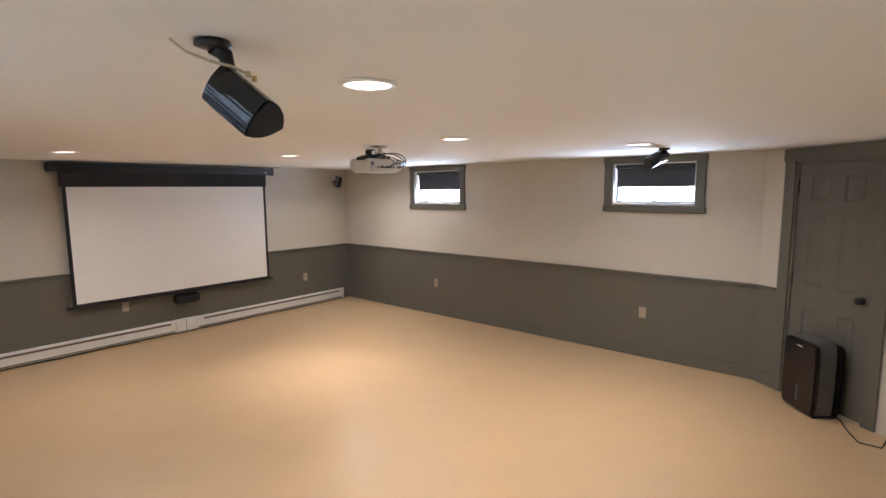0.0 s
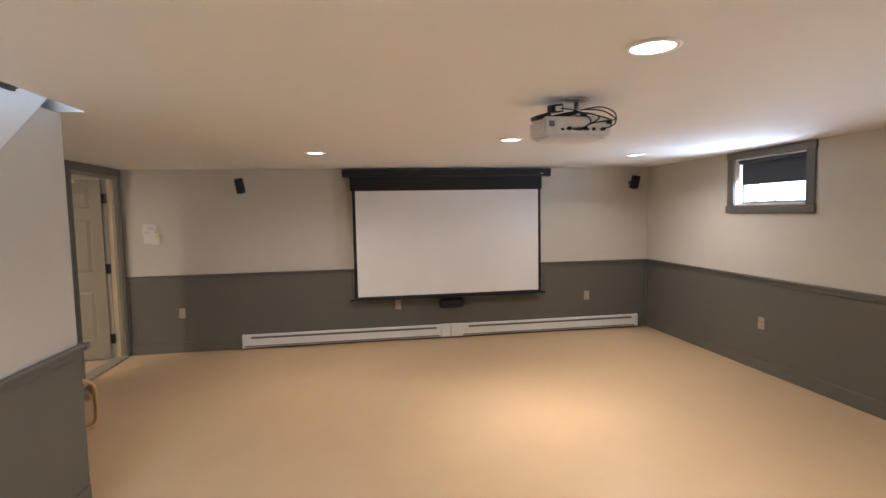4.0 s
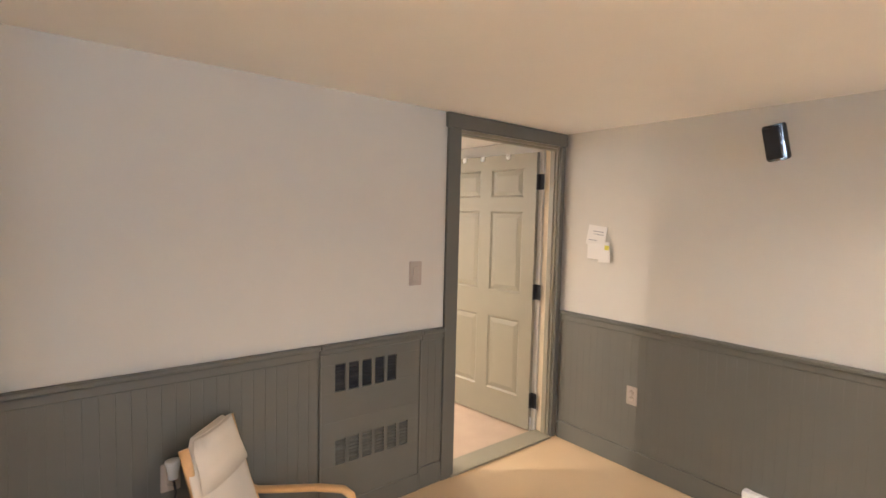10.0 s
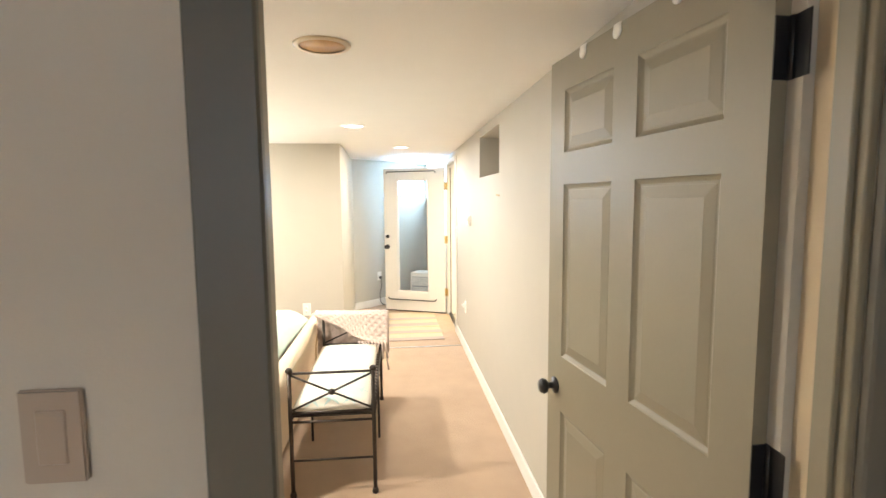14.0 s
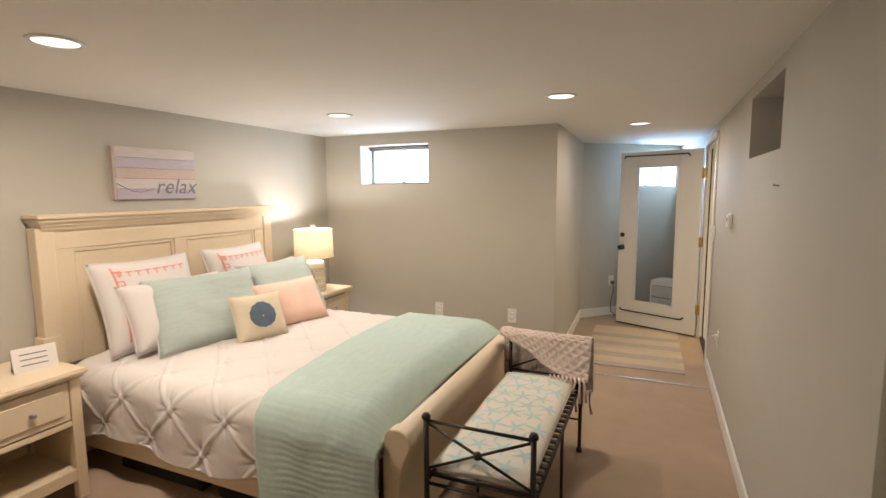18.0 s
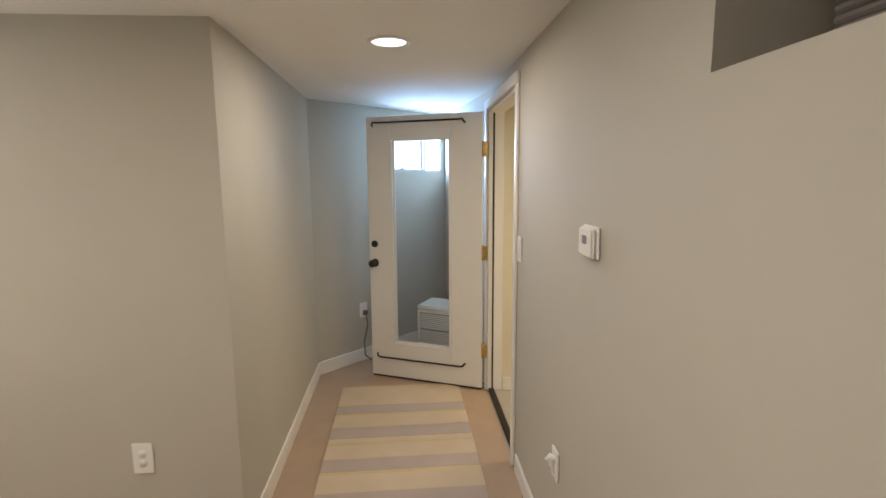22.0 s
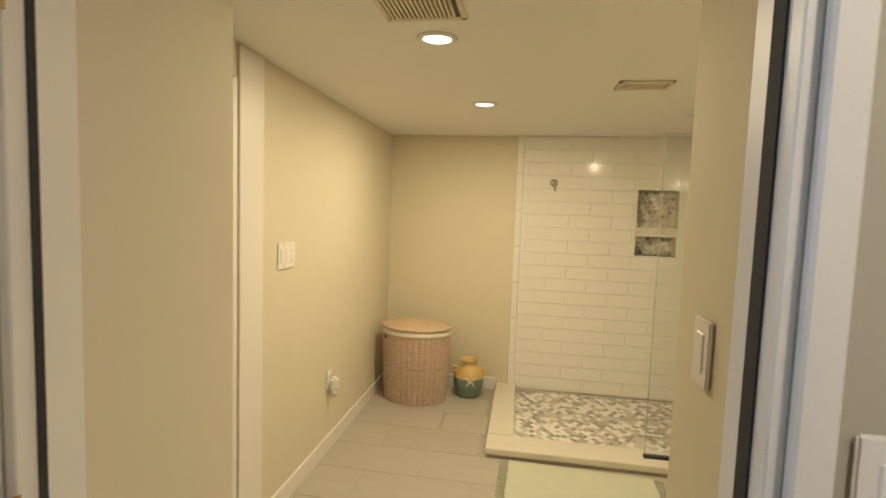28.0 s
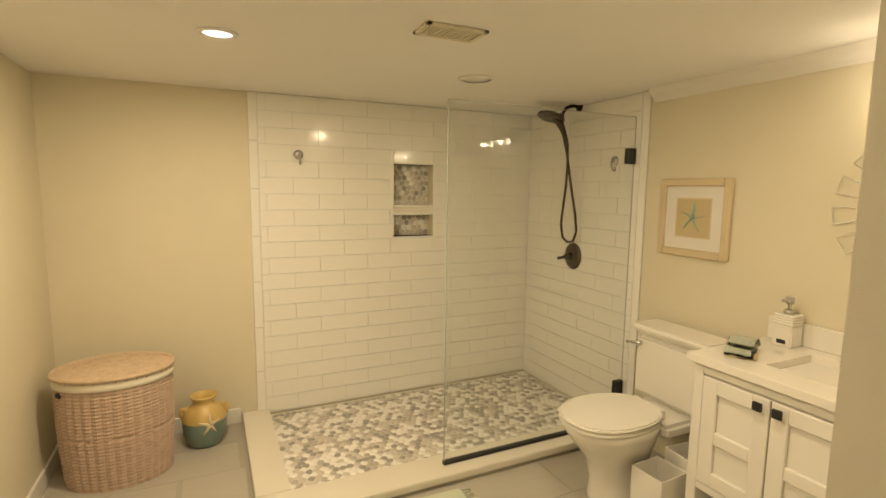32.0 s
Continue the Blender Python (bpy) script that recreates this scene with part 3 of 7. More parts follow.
six_panel_door("door_1", d1, 0.922, 2.028, M_DOOR, "open olive-grey six-panel bedroom door on black hinges", M_BLACK, M_BLACK, leaf=-12.9, knob_z=0.885)
hooks = thing("over_door_hook", d1, "clear white over-door hook on the open door", "hook")
for hx in (0.255, 0.50, 0.69):
    g = box(hx - 0.018, hx + 0.018, -0.003, 0.038, 2.026, 2.031, 0.001)
    lathe([(0, -0.002), (0.019, -0.002), (0.019, 0.002), (0, 0.002)], 20, bm=g, m=pose(hx, 0.0385, 2.008, 90, 0, 0))
    box(hx - 0.018, hx + 0.018, 0.0365, 0.0395, 2.008, 2.029, 0.001, bm=g)
    part("clip", g, M_PLATEW, hooks)

for i, w in enumerate((W1, W2)):
    yc, ww, hh = (w[0] + w[1]) / 2, w[1] - w[0] - 0.18, w[3] - 0.075 - w[2] - 0.085
    high_window("window_%d" % (i + 1), along((XR, YS), (XR, 0)) @ pose(YS - yc, 0, w[2] + 0.085), ww, hh, 0.13, "high basement window in grey trim with a dark shade half down", 0.54, trim=M_GREY, lining=M_WHITE)
    backdrop(along((XR, YS), (XR, 0)) @ pose(YS - yc, 0.6, 1.3), 1.8, 1.2)

# ---- stairs ----
RISE, RUN, K0, K1 = 0.205, 0.243, -8, 4
SX = 0.42
stairs = thing("staircase", pose(0, 0, 0), "white staircase with dark stained treads and turned balusters", "staircase", kind="structure")
Z = lambda k: 1.79 + RISE * k
Y = lambda k: 2.815 + RUN * k
tread = bmesh.new()
box(XL + 0.012, SX + 0.035, 0, RUN + 0.065, -0.028, 0, 0.013, bm=tread, seg=4)
tread_me = shared("tread", tread, M_TREAD)
riser_me = shared("riser", box(XL + 0.012, SX - 0.002, 0.04, 0.055, -RISE, -0.03), M_STAIRWHITE)
cove_me = shared("cove", box(XL + 0.012, SX + 0.012, 0.026, 0.040, -0.05, -0.03, 0.004), M_STAIRWHITE)
bal = bmesh.new()
box(-0.019, 0.019, -0.019, 0.019, 0, 0.235, 0.003, bm=bal)
lathe([(0.0185, 0.235), (0.017, 0.243), (0.0125, 0.252), (0.0125, 0.258), (0.0175, 0.266), (0.0185, 0.276), (0.0165, 0.286), (0.0125, 0.294), (0.0165, 0.302), (0.0175, 0.310), (0.0125, 0.318), (0.0125, 0.326), (0.0165, 0.36), (0.0185, 0.42), (0.0175, 0.55), (0.014, 0.72), (0.011, 0.86)], 16, bm=bal)
bal_me = shared("baluster", bal, M_STAIRWHITE)
for k in range(K0, K1 + 1):
    piece("tread", tread_me, stairs, pose(0, Y(k), Z(k)))
    piece("riser", riser_me, stairs, pose(0, Y(k), Z(k)))
    piece("cove", cove_me, stairs, pose(0, Y(k), Z(k)))
    for dy in (0.014, 0.134):
        piece("baluster", bal_me, stairs, pose(SX - 0.035, Y(k) + dy, Z(k)))
# sawtooth stringer and the wall below it
saw = [(1.215, 0.0)]
for k in range(K0, K1 + 1):
    saw += [(Y(k) + 0.045, Z(k) - RISE - 0.03 if k > K0 else 0.0), (Y(k) + 0.045, Z(k) - 0.031)]
saw = [(0.92, 0.0)] + saw[1:] + [(3.92, Z(K1) - 0.031), (3.92, 2.26), (1.215, 0.014)]
MX = Matrix(((0, 0, 1, 0), (1, 0, 0, 0), (0, 1, 0, 0), (0, 0, 0, 1)))
part("stringer", prism(saw, SX - 0.03, SX + 0.012, m=MX), M_STAIRWHITE, stairs)
ang = math.atan2(RISE, RUN)
tri_out = [(1.2, 0.0), (3.968, 0.0), (3.968, ZC - 0.002), (3.788, ZC - 0.002)]
part("soffit_wall", prism(tri_out, SX - 0.10, SX, m=MX), M_WALL, stairs)
part("end_wall", box(XL + 0.002, SX - 0.101, 3.86, 3.968, 0, ZC - 0.002), M_WALL, stairs)
part("handrail", tube([(SX - 0.035, Y(K0), Z(K0) + 0.88), (SX - 0.035, Y(K1) + 0.2, Z(K1) + 0.88 + RISE * 0.8)], 0.03, 12), M_TREAD, stairs)
wainscot("wainscot_stair", (SX, 2.33), (SX, 3.97), 0.0, 1.64, "grey beadboard wainscot under the stairs with a capped rail", rail=0.915, groove=0.0003)
part("rail_end", box(SX - 0.06, SX + 0.042, 3.97, 4.015, 0.875, 0.915, 0.006), M_GREY, stairs)
part("landing", box(XL + 0.012, 0.555, 3.80, 3.92, 2.50, 2.575), M_STAIRWHITE, stairs)

# ---- theatre things ----
scr = thing("projection_screen", pose(0, 0, 0), "pulled-down white projection screen in a black housing", "projection screen")
g = box(1.742, 4.326, 7.085, 7.205, 2.035, 2.125, 0.012, seg=2)
part("housing", g, M_CASE, scr)
for x in (1.742, 4.326):
    part("end_cap", box(x - 0.012, x + 0.012, 7.08, 7.208, 2.028, 2.13, 0.01), M_BLACK, scr)
part("top_band", box(1.815, 4.22, 7.108, 7.112, 1.868, 2.04), M_BLACKCLOTH, scr)
part("side_band", box(1.838, 1.875, 7.108, 7.112, 0.56, 1.868), M_BLACKCLOTH, scr)
part("side_band", box(4.168, 4.203, 7.108, 7.112, 0.56, 1.868), M_BLACKCLOTH, scr)
part("bottom_band", box(1.875, 4.168, 7.108, 7.112, 0.56, 0.58), M_BLACKCLOTH, scr)
part("fabric", box(1.875, 4.168, 7.108, 7.112, 0.58, 1.868), M_SCREEN, scr)
part("weight_bar", box(1.775, 4.26, 7.095, 7.125, 0.535, 0.562, 0.008), M_CASE, scr)
part("indicator", box(4.20, 4.23, 7.080, 7.086, 2.06, 2.07, 0.001), M_PLATEW, scr)

for x0, x1 in ((0.50, 2.90), (3.15, 5.552)):
    h = thing("baseboard_heater", pose(0, 0, 0), "long white enamel electric baseboard heater on the wall", "heater", "baseboard heaters")
    part("body", box(x0, x1, 7.150, 7.193, 0.022, 0.178, 0.006), M_HEATER, h)
    # mottled grey-brown strips on the face mark the slots
    part("grille_slot", box(x0 + 0.10, x1 - 0.06, 7.1465, 7.152, 0.130, 0.155), M_HEATSLOT, h)
    part("hood", box(x0 + 0.09, x1 - 0.05, 7.140, 7.150, 0.155, 0.166, 0.002), M_HEATER, h)
    part("lower_slot", box(x0 + 0.02, x1 - 0.02, 7.1465, 7.152, 0.034, 0.048), M_HEATSLOT, h)
    for x in (x0, x1):
        part("end_cap", box(x - 0.004, x + 0.03, 7.145, 7.193, 0.018, 0.182, 0.005), M_HEATER, h)
hj = thing("heater_junction", pose(0, 0, 0), "white enamel junction cover between two heaters", "heater")
part("cover", box(2.903, 3.147, 7.144, 7.193, 0.02, 0.181, 0.005), M_HEATER, hj)
part("seam", box(3.02, 3.026, 7.1425, 7.146, 0.025, 0.176), M_SLOT, hj)

for x, z in ((-0.165, 0.47), (2.366, 0.454), (4.871, 0.46)):
    wall_plate("outlet", pose(x, YS - 0.013, z), M_PLATE, "ivory duplex outlet on the grey wainscot")
wp = along((XR, YS), (XR, 0))
for y, z in ((5.216, 0.47), (2.292, 0.49)):
    wall_plate("outlet", wp @ pose(YS - y, -0.013, z), M_PLATE, "ivory duplex outlet on the grey wainscot")
wd = along((XL, YN), (XL, YS))
wall_plate("light_switch", wd @ pose(5.945 - YN, 0, 1.24), M_PLATELIGHT, "ivory rocker switch beside the bedroom doorway", 1.15)
wall_plate("outlet", wd @ pose(4.739 - YN, -0.013, 0.473), M_PLATE, "ivory outlet behind the bentwood chair")
ad = thing("plug_adapter", wd @ pose(4.745 - YN, -0.02, 0.49), "white plug adapter with a black cord in the outlet", "plug")
part("body", lathe([(0, 0), (0.018, 0.004), (0.020, 0.03), (0.030, 0.075), (0.026, 0.08), (0, 0.08)], 16, m=pose(0, -0.02, -0.02)), M_PLATEW, ad)
part("cord", tube([(0, -0.03, -0.02), (0.004, -0.05, -0.06), (0.0, -0.03, -0.13), (-0.02, -0.025, -0.22), (-0.05, -0.04, -0.28)], 0.005), M_BLACK, ad)

# return-air panel in the wainscot
ra = thing("vent_panel", wd @ pose(5.38 - YN, 0, 0), "grey wooden access panel with rows of vent slots", "vent")
pw = 0.61
def slotted(x0, x1, n, z0, z1, top, bot):
    wslot = (x1 - x0) / n * 0.74
    edges = [0.012] + [v for i in range(n) for v in (x0 + (i + 0.5) * (x1 - x0) / n - wslot / 2, x0 + (i + 0.5) * (x1 - x0) / n + wslot / 2)] + [pw - 0.012]
    for a, b in zip(edges[::2], edges[1::2]):
        part("slot_bar", box(a, b, -0.016, -0.004, z0 + 0.0005, z1 - 0.0005), M_GREY, ra)
    part("face_board", box(0.012, pw - 0.012, -0.016, -0.004, z1, top - 0.0005), M_GREY, ra)
    part("face_board", box(0.012, pw - 0.012, -0.016, -0.004, bot, z0), M_GREY, ra)
slotted(0.075, 0.455, 5, 0.672, 0.812, 0.868, 0.52)
slotted(0.08, 0.535, 6, 0.298, 0.43, 0.52, 0.10)
# dark sheet on the solid wall stands in for the shade behind the slots
part("void_shadow", box(0.05, 0.50, -0.0035, -0.001, 0.66, 0.83), M_SLOT, ra)
part("blank", box(0.05, 0.56, -0.0035, -0.001, 0.285, 0.445), M_GREY, ra)
for i in range(6):
    for j in range(7):
        part("louvre", box(0.0, 0.0585, -0.0055, 0.0055, -0.0012, 0.0012), M_GREY, ra, m=pose(0.0887 + i * 0.0758, -0.0095, 0.309 + 0.0175 * j, 32, 0, 0))
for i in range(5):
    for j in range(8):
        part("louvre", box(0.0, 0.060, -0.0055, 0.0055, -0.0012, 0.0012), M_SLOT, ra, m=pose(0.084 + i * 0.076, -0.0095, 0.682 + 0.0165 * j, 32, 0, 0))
for a in ((0.0, 0.012, 0.0, 0.868), (pw - 0.012, pw, 0.0, 0.868), (0.0, pw, 0.0, 0.10)):
    part("edge_strip", box(a[0], a[1], -0.022, -0.001, a[2], a[3], 0.003), M_GREY, ra)
r = box(0, pw, -0.020, -0.002, 0.868, 0.898, 0.004)
box(0, pw, -0.040, -0.002, 0.896, 0.92, 0.006, bm=r)
part("chair_rail", r, M_GREY, ra)

# papers in a wall pocket
pp = thing("paper_pocket", pose(0, YS, 0), "white papers in a pocket on the wall by the doorway", "papers")
part("upper_sheet", box(-0.07, 0.07, -0.012, -0.008, -0.06, 0.07), M_PAPER, pp, m=pose(-0.475, 0, 1.45, -6, 6, 0))
part("pocket", box(-0.535, -0.385, -0.020, -0.002, 1.30, 1.412, 0.003), M_PAPER, pp)
part("side_leaf", box(-0.065, 0.02, -0.004, 0.0, -0.09, 0.04), M_PAPER, pp, m=pose(-0.385, -0.02, 1.375, 0, -3, 0))
part("yellow_card", box(-0.40, -0.368, -0.0265, -0.0245, 1.365, 1.395), M_YELLOWTAG, pp)
for i, (a, b, z) in enumerate(((-0.03, 0.05, 0.03), (-0.02, 0.055, 0.012), (-0.05, 0.01, -0.03))):
    part("print_line", box(a, b, -0.0135, -0.0122, z, z + 0.004), M_INK, pp, m=pose(-0.475, 0, 1.45, -6, 6, 0))

# loudspeakers
def rounded_speaker(name, mount, body, axis, size, label, wire=True):
    root = thing(name, pose(0, 0, 0), label, "loudspeaker", "satellite loudspeakers")
    mt, bd, ax = Vector(mount), Vector(body), Vector(axis).normalized()
    part("mount_plate", lathe([(0, 0), (0.05 * size, 0), (0.055 * size, -0.012), (0.03 * size, -0.018), (0, -0.018)], 20, m=Matrix.Translation(mt)), M_BLACK, root)
    top = bd - ax * 0.07 * size + Vector((0, 0, 0.06 * size))
    part("arm", tube([mt - Vector((0, 0, 0.012)), mt + (top - mt) * 0.45 + Vector((0.012, 0, 0)), top, bd], [0.026 * size, 0.024 * size, 0.020 * size, 0.018 * size], 12), M_BLACK, root)
    part("ball_screw", lathe([(0, 0), (0.010 * size, 0), (0.010 * size, 0.008), (0, 0.010)], 12, m=Matrix.Translation(top + Vector((-0.012, -0.014, 0.0))) @ pose(0, 0, 0, 90, 0, -30)), M_STEEL, root)
    L = 0.105 * size
    up = (Vector((0, 0, 1)) - ax * ax.z).normalized()
    side = up.cross(ax)
    mm = Matrix.Translation(bd) @ Matrix(((side.x, up.x, ax.x, 0), (side.y, up.y, ax.y, 0), (side.z, up.z, ax.z, 0), (0, 0, 0, 1)))
    # three bowed sides: a wide grille and two flanks that meet in a rounded ridge
    prof = []
    tri = ((-0.038, 0.064), (0.078, -0.014), (-0.058, -0.062))
    for (p0, p1), bow in zip(zip(tri, tri[1:] + tri[:1]), (0.026, 0.018, 0.014)):
        dx, dy = p1[0] - p0[0], p1[1] - p0[1]
        n = math.hypot(dx, dy)
        for i in range(8):
            f = i / 8
            k = bow * 4 * f * (1 - f) / n
            prof.append(((p0[0] + dx * f - dy * k * 1.0) * size, (p0[1] + dy * f + dx * k) * size))
    prof = prof[::-1]
    part("cabinet", prism(prof, -L, L, m=mm, bevel=0.004), M_GLOSSBLACK, root)
    part("end_grille", prism([(x * 0.93, y * 0.93) for x, y in prof], L, L + 0.003, m=mm), M_BLACKCLOTH, root)
    for i in (0.0, 0.02):
        part("terminal", lathe([(0, 0), (0.006, 0), (0.006, 0.012), (0, 0.014)], 10, m=Matrix.Translation(bd + Vector((0.008, -0.02, 0.066 * size)) + ax * (i - 0.01))), M_BRASS, root)
    if wire:
        part("speaker_wire", tube([mt + Vector((-0.075, 0.04, -0.004)), mt + Vector((-0.05, 0.02, -0.03)), mt + Vector((-0.02, -0.02, -0.05)), top + Vector((0.0, -0.03, 0.0)), bd + Vector((0.005, -0.03, 0.07 * size))], 0.0035, 6), M_WIRE, root)
    return root


rounded_speaker("loudspeaker", (0.939, 1.714, ZC), (0.988, 1.678, 2.016), (0.20, -0.63, -0.49), 0.74, "gloss black satellite speaker hung from the ceiling with a pale wire")
rounded_speaker("loudspeaker", (4.84, 1.883, ZC), (4.80, 1.93, 2.055), (-0.55, 0.45, -0.38), 0.85, "black satellite speaker hung from the ceiling by the window", False)
for sx, lean in ((0.57, -7), (5.48, 7)):
    s = thing("loudspeaker", pose(sx, YS, 1.945), "small black satellite speaker on a wall bracket", "loudspeaker", "satellite loudspeakers")
    part("bracket", box(-0.015, 0.015, -0.10, -0.002, -0.015, 0.015, 0.003), M_BLACK, s)
    g = prism([(0.05 * math.cos(a), 0.055 * math.sin(a)) for a in (2 * math.pi * i / 18 for i in range(18))], -0.085, 0.085, bevel=0.006)
    part("cabinet", g, M_GLOSSBLACK, s, m=pose(0, -0.13, 0, 14, lean, 0))
    part("grille", box(-0.036, 0.036, -0.058, -0.045, -0.075, 0.075, 0.01), M_BLACKCLOTH, s, m=pose(0, -0.13, 0, 14, lean, 0))
cs = thing("centre_speaker", pose(3.03, YS, 0.475), "black centre speaker on a bracket under the screen", "loudspeaker")
part("cabinet", box(-0.155, 0.155, -0.16, -0.06, -0.055, 0.055, 0.022, seg=3), M_GLOSSBLACK, cs, m=pose(0, 0, 0, 8, 0, 0))
part("grille", box(-0.14, 0.14, -0.166, -0.155, -0.042, 0.042, 0.008), M_BLACKCLOTH, cs, m=pose(0, 0, 0, 8, 0, 0))
part("bracket", box(-0.03, 0.03, -0.08, -0.008, -0.075, 0.03, 0.004), M_BLACK, cs)

# projector
pj = thing("projector", pose(3.03, 3.49, 2.006) @ Matrix.Diagonal((0.92, 0.92, 0.92, 1)), "cream-white ceiling-mounted projector with trailing black cables", "projector")
out = [(-0.19, -0.13), (0.19, -0.13), (0.20, 0.10), (0.14, 0.15), (-0.15, 0.15), (-0.20, 0.08)]
part("body", prism(out, -0.05, 0.045, bevel=0.012), M_HEATER, pj)
part("lower_tray", prism([(x * 0.86, y * 0.82) for x, y in out], -0.066, -0.05, bevel=0.006), M_HEATER, pj)
part("rear_panel", box(-0.12, 0.15, -0.1325, -0.129, -0.035, 0.03, 0.001), M_PLATEW, pj)
for i in range(6):
    part("port", box(-0.10 + i * 0.035, -0.082 + i * 0.035, -0.1345, -0.131, -0.03, -0.018 + 0.004 * (i % 2)), M_SLOT, pj)
part("lens", lathe([(0, 0), (0.035, 0), (0.038, 0.03), (0.03, 0.034), (0, 0.028)], 24, m=pose(0.09, 0.15, 0, -90, 0, 0)), M_GLOSSBLACK, pj)
part("vent_label", box(-0.165, -0.135, -0.134, -0.131, -0.01, 0.02), M_INK, pj)
part("mount_pole", tube([(0.04, -0.02, 0.04), (0.04, -0.02, 0.150)], 0.016, 14), M_STEEL, pj)
part("mount_plate", lathe([(0, 0.154), (0.07, 0.154), (0.07, 0.146), (0.02, 0.140), (0, 0.140)], 24, m=pose(0.04, -0.02, 0)), M_STEEL, pj)
part("mount_frame", box(-0.16, 0.13, -0.05, 0.03, 0.044, 0.062, 0.004), M_BLACK, pj)
part("power_brick", box(-0.035, 0.035, -0.03, 0.03, -0.022, 0.022, 0.006), M_BLACK, pj, m=pose(-0.10, -0.055, 0.098, 6, -8, 10))
part("brick_label", box(-0.018, 0.024, -0.0312, -0.0300, -0.014, 0.012), M_PLATEW, pj, m=pose(-0.10, -0.055, 0.098, 6, -8, 10))
part("signal_box", box(-0.045, 0.045, -0.035, 0.035, -0.012, 0.012, 0.004), M_BLACK, pj, m=pose(-0.185, -0.06, 0.052, 0, -16, 8))
part("mount_arm", tube([(-0.10, 0.0, 0.062), (0.0, -0.03, 0.078), (0.04, -0.02, 0.085), (0.10, -0.01, 0.075)], 0.012, 10), M_BLACK, pj)


def drape(points, n=5):
    """A curve through the points, for soft cables."""
    q = [Vector(p) for p in points]
    q = [q[0]] + q + [q[-1]]
    out_ = []
    for p0, p1, p2, p3 in zip(q, q[1:], q[2:], q[3:]):
        for i in range(n):
            t = i / n
            out_.append(tuple(0.5 * (2 * p1 + (p2 - p0) * t + (2 * p0 - 5 * p1 + 4 * p2 - p3) * t * t + (3 * p1 - p0 - 3 * p2 + p3) * t ** 3)))
    return out_ + [tuple(q[-1])]


for pts in ([(0.04, -0.06, 0.09), (0.12, -0.13, 0.095), (0.185, -0.165, 0.06), (0.185, -0.17, 0.0), (0.13, -0.138, -0.024)],
            [(0.0, -0.05, 0.08), (0.05, -0.14, 0.06), (0.095, -0.175, 0.03), (0.03, -0.17, -0.01), (0.0, -0.138, -0.024)],
            [(0.06, -0.03, 0.10), (0.15, -0.09, 0.085), (0.20, -0.15, 0.03), (0.14, -0.18, 0.015), (0.05, -0.165, 0.0), (0.03, -0.138, -0.022)],
            [(-0.10, -0.06, 0.10), (-0.02, -0.13, 0.075), (0.05, -0.17, 0.02), (0.01, -0.165, -0.02), (-0.06, -0.138, -0.022)],
            [(0.02, -0.05, 0.085), (0.09, -0.14, 0.05), (0.16, -0.172, 0.02), (0.165, -0.16, -0.01)]):
    part("cable", tube(drape(pts), 0.0038, 6), M_BLACK, pj)
for x, z in ((0.13, -0.024), (0.0, -0.024), (0.03, -0.022), (-0.06, -0.022), (0.165, 0.012)):
    part("plug", box(x - 0.011, x + 0.011, -0.156, -0.133, z - 0.008, z + 0.008, 0.003), M_GLOSSBLACK, pj)

# bentwood child's armchair
ch = thing("bentwood_armchair", pose(-0.40, 5.09, 0, 0, 0, 47), "small birch bentwood armchair with an off-white cotton cushion", "chair")
for sy in (-0.2, 0.2):
    pts = [(-0.25, sy, 0.012), (-0.10, sy, 0.012), (0.10, sy, 0.012), (0.19, sy, 0.016), (0.222, sy, 0.05), (0.226, sy, 0.15), (0.222, sy, 0.28), (0.210, sy, 0.335), (0.17, sy, 0.362), (0.05, sy, 0.362), (-0.10, sy, 0.345), (-0.22, sy, 0.335), (-0.26, sy, 0.345)]
    part("arm_frame", tube(pts, 0.027, 10, flat=0.42), M_BIRCH, ch)
    part("rear_leg", tube([(-0.25, sy, 0.012), (-0.21, sy * 0.98, 0.10), (-0.16, sy * 0.95, 0.20)], 0.02, 8, flat=0.5), M_BIRCH, ch)
for sy in (-0.165, 0.165):
    pts = [(-0.325, sy, 0.68), (-0.295, sy, 0.57), (-0.245, sy, 0.40), (-0.185, sy, 0.25), (-0.13, sy, 0.18), (-0.04, sy, 0.172), (0.10, sy, 0.20), (0.20, sy, 0.225)]
    part("seat_frame", tube(pts, 0.018, 8, flat=0.5), M_BIRCH, ch)
part("cross_bar", tube([(0.14, -0.2, 0.20), (0.14, 0.2, 0.20)], 0.012, 8), M_BIRCH, ch)
part("cross_bar", tube([(-0.2, -0.19, 0.03), (-0.2, 0.19, 0.03)], 0.012, 8), M_BIRCH, ch)
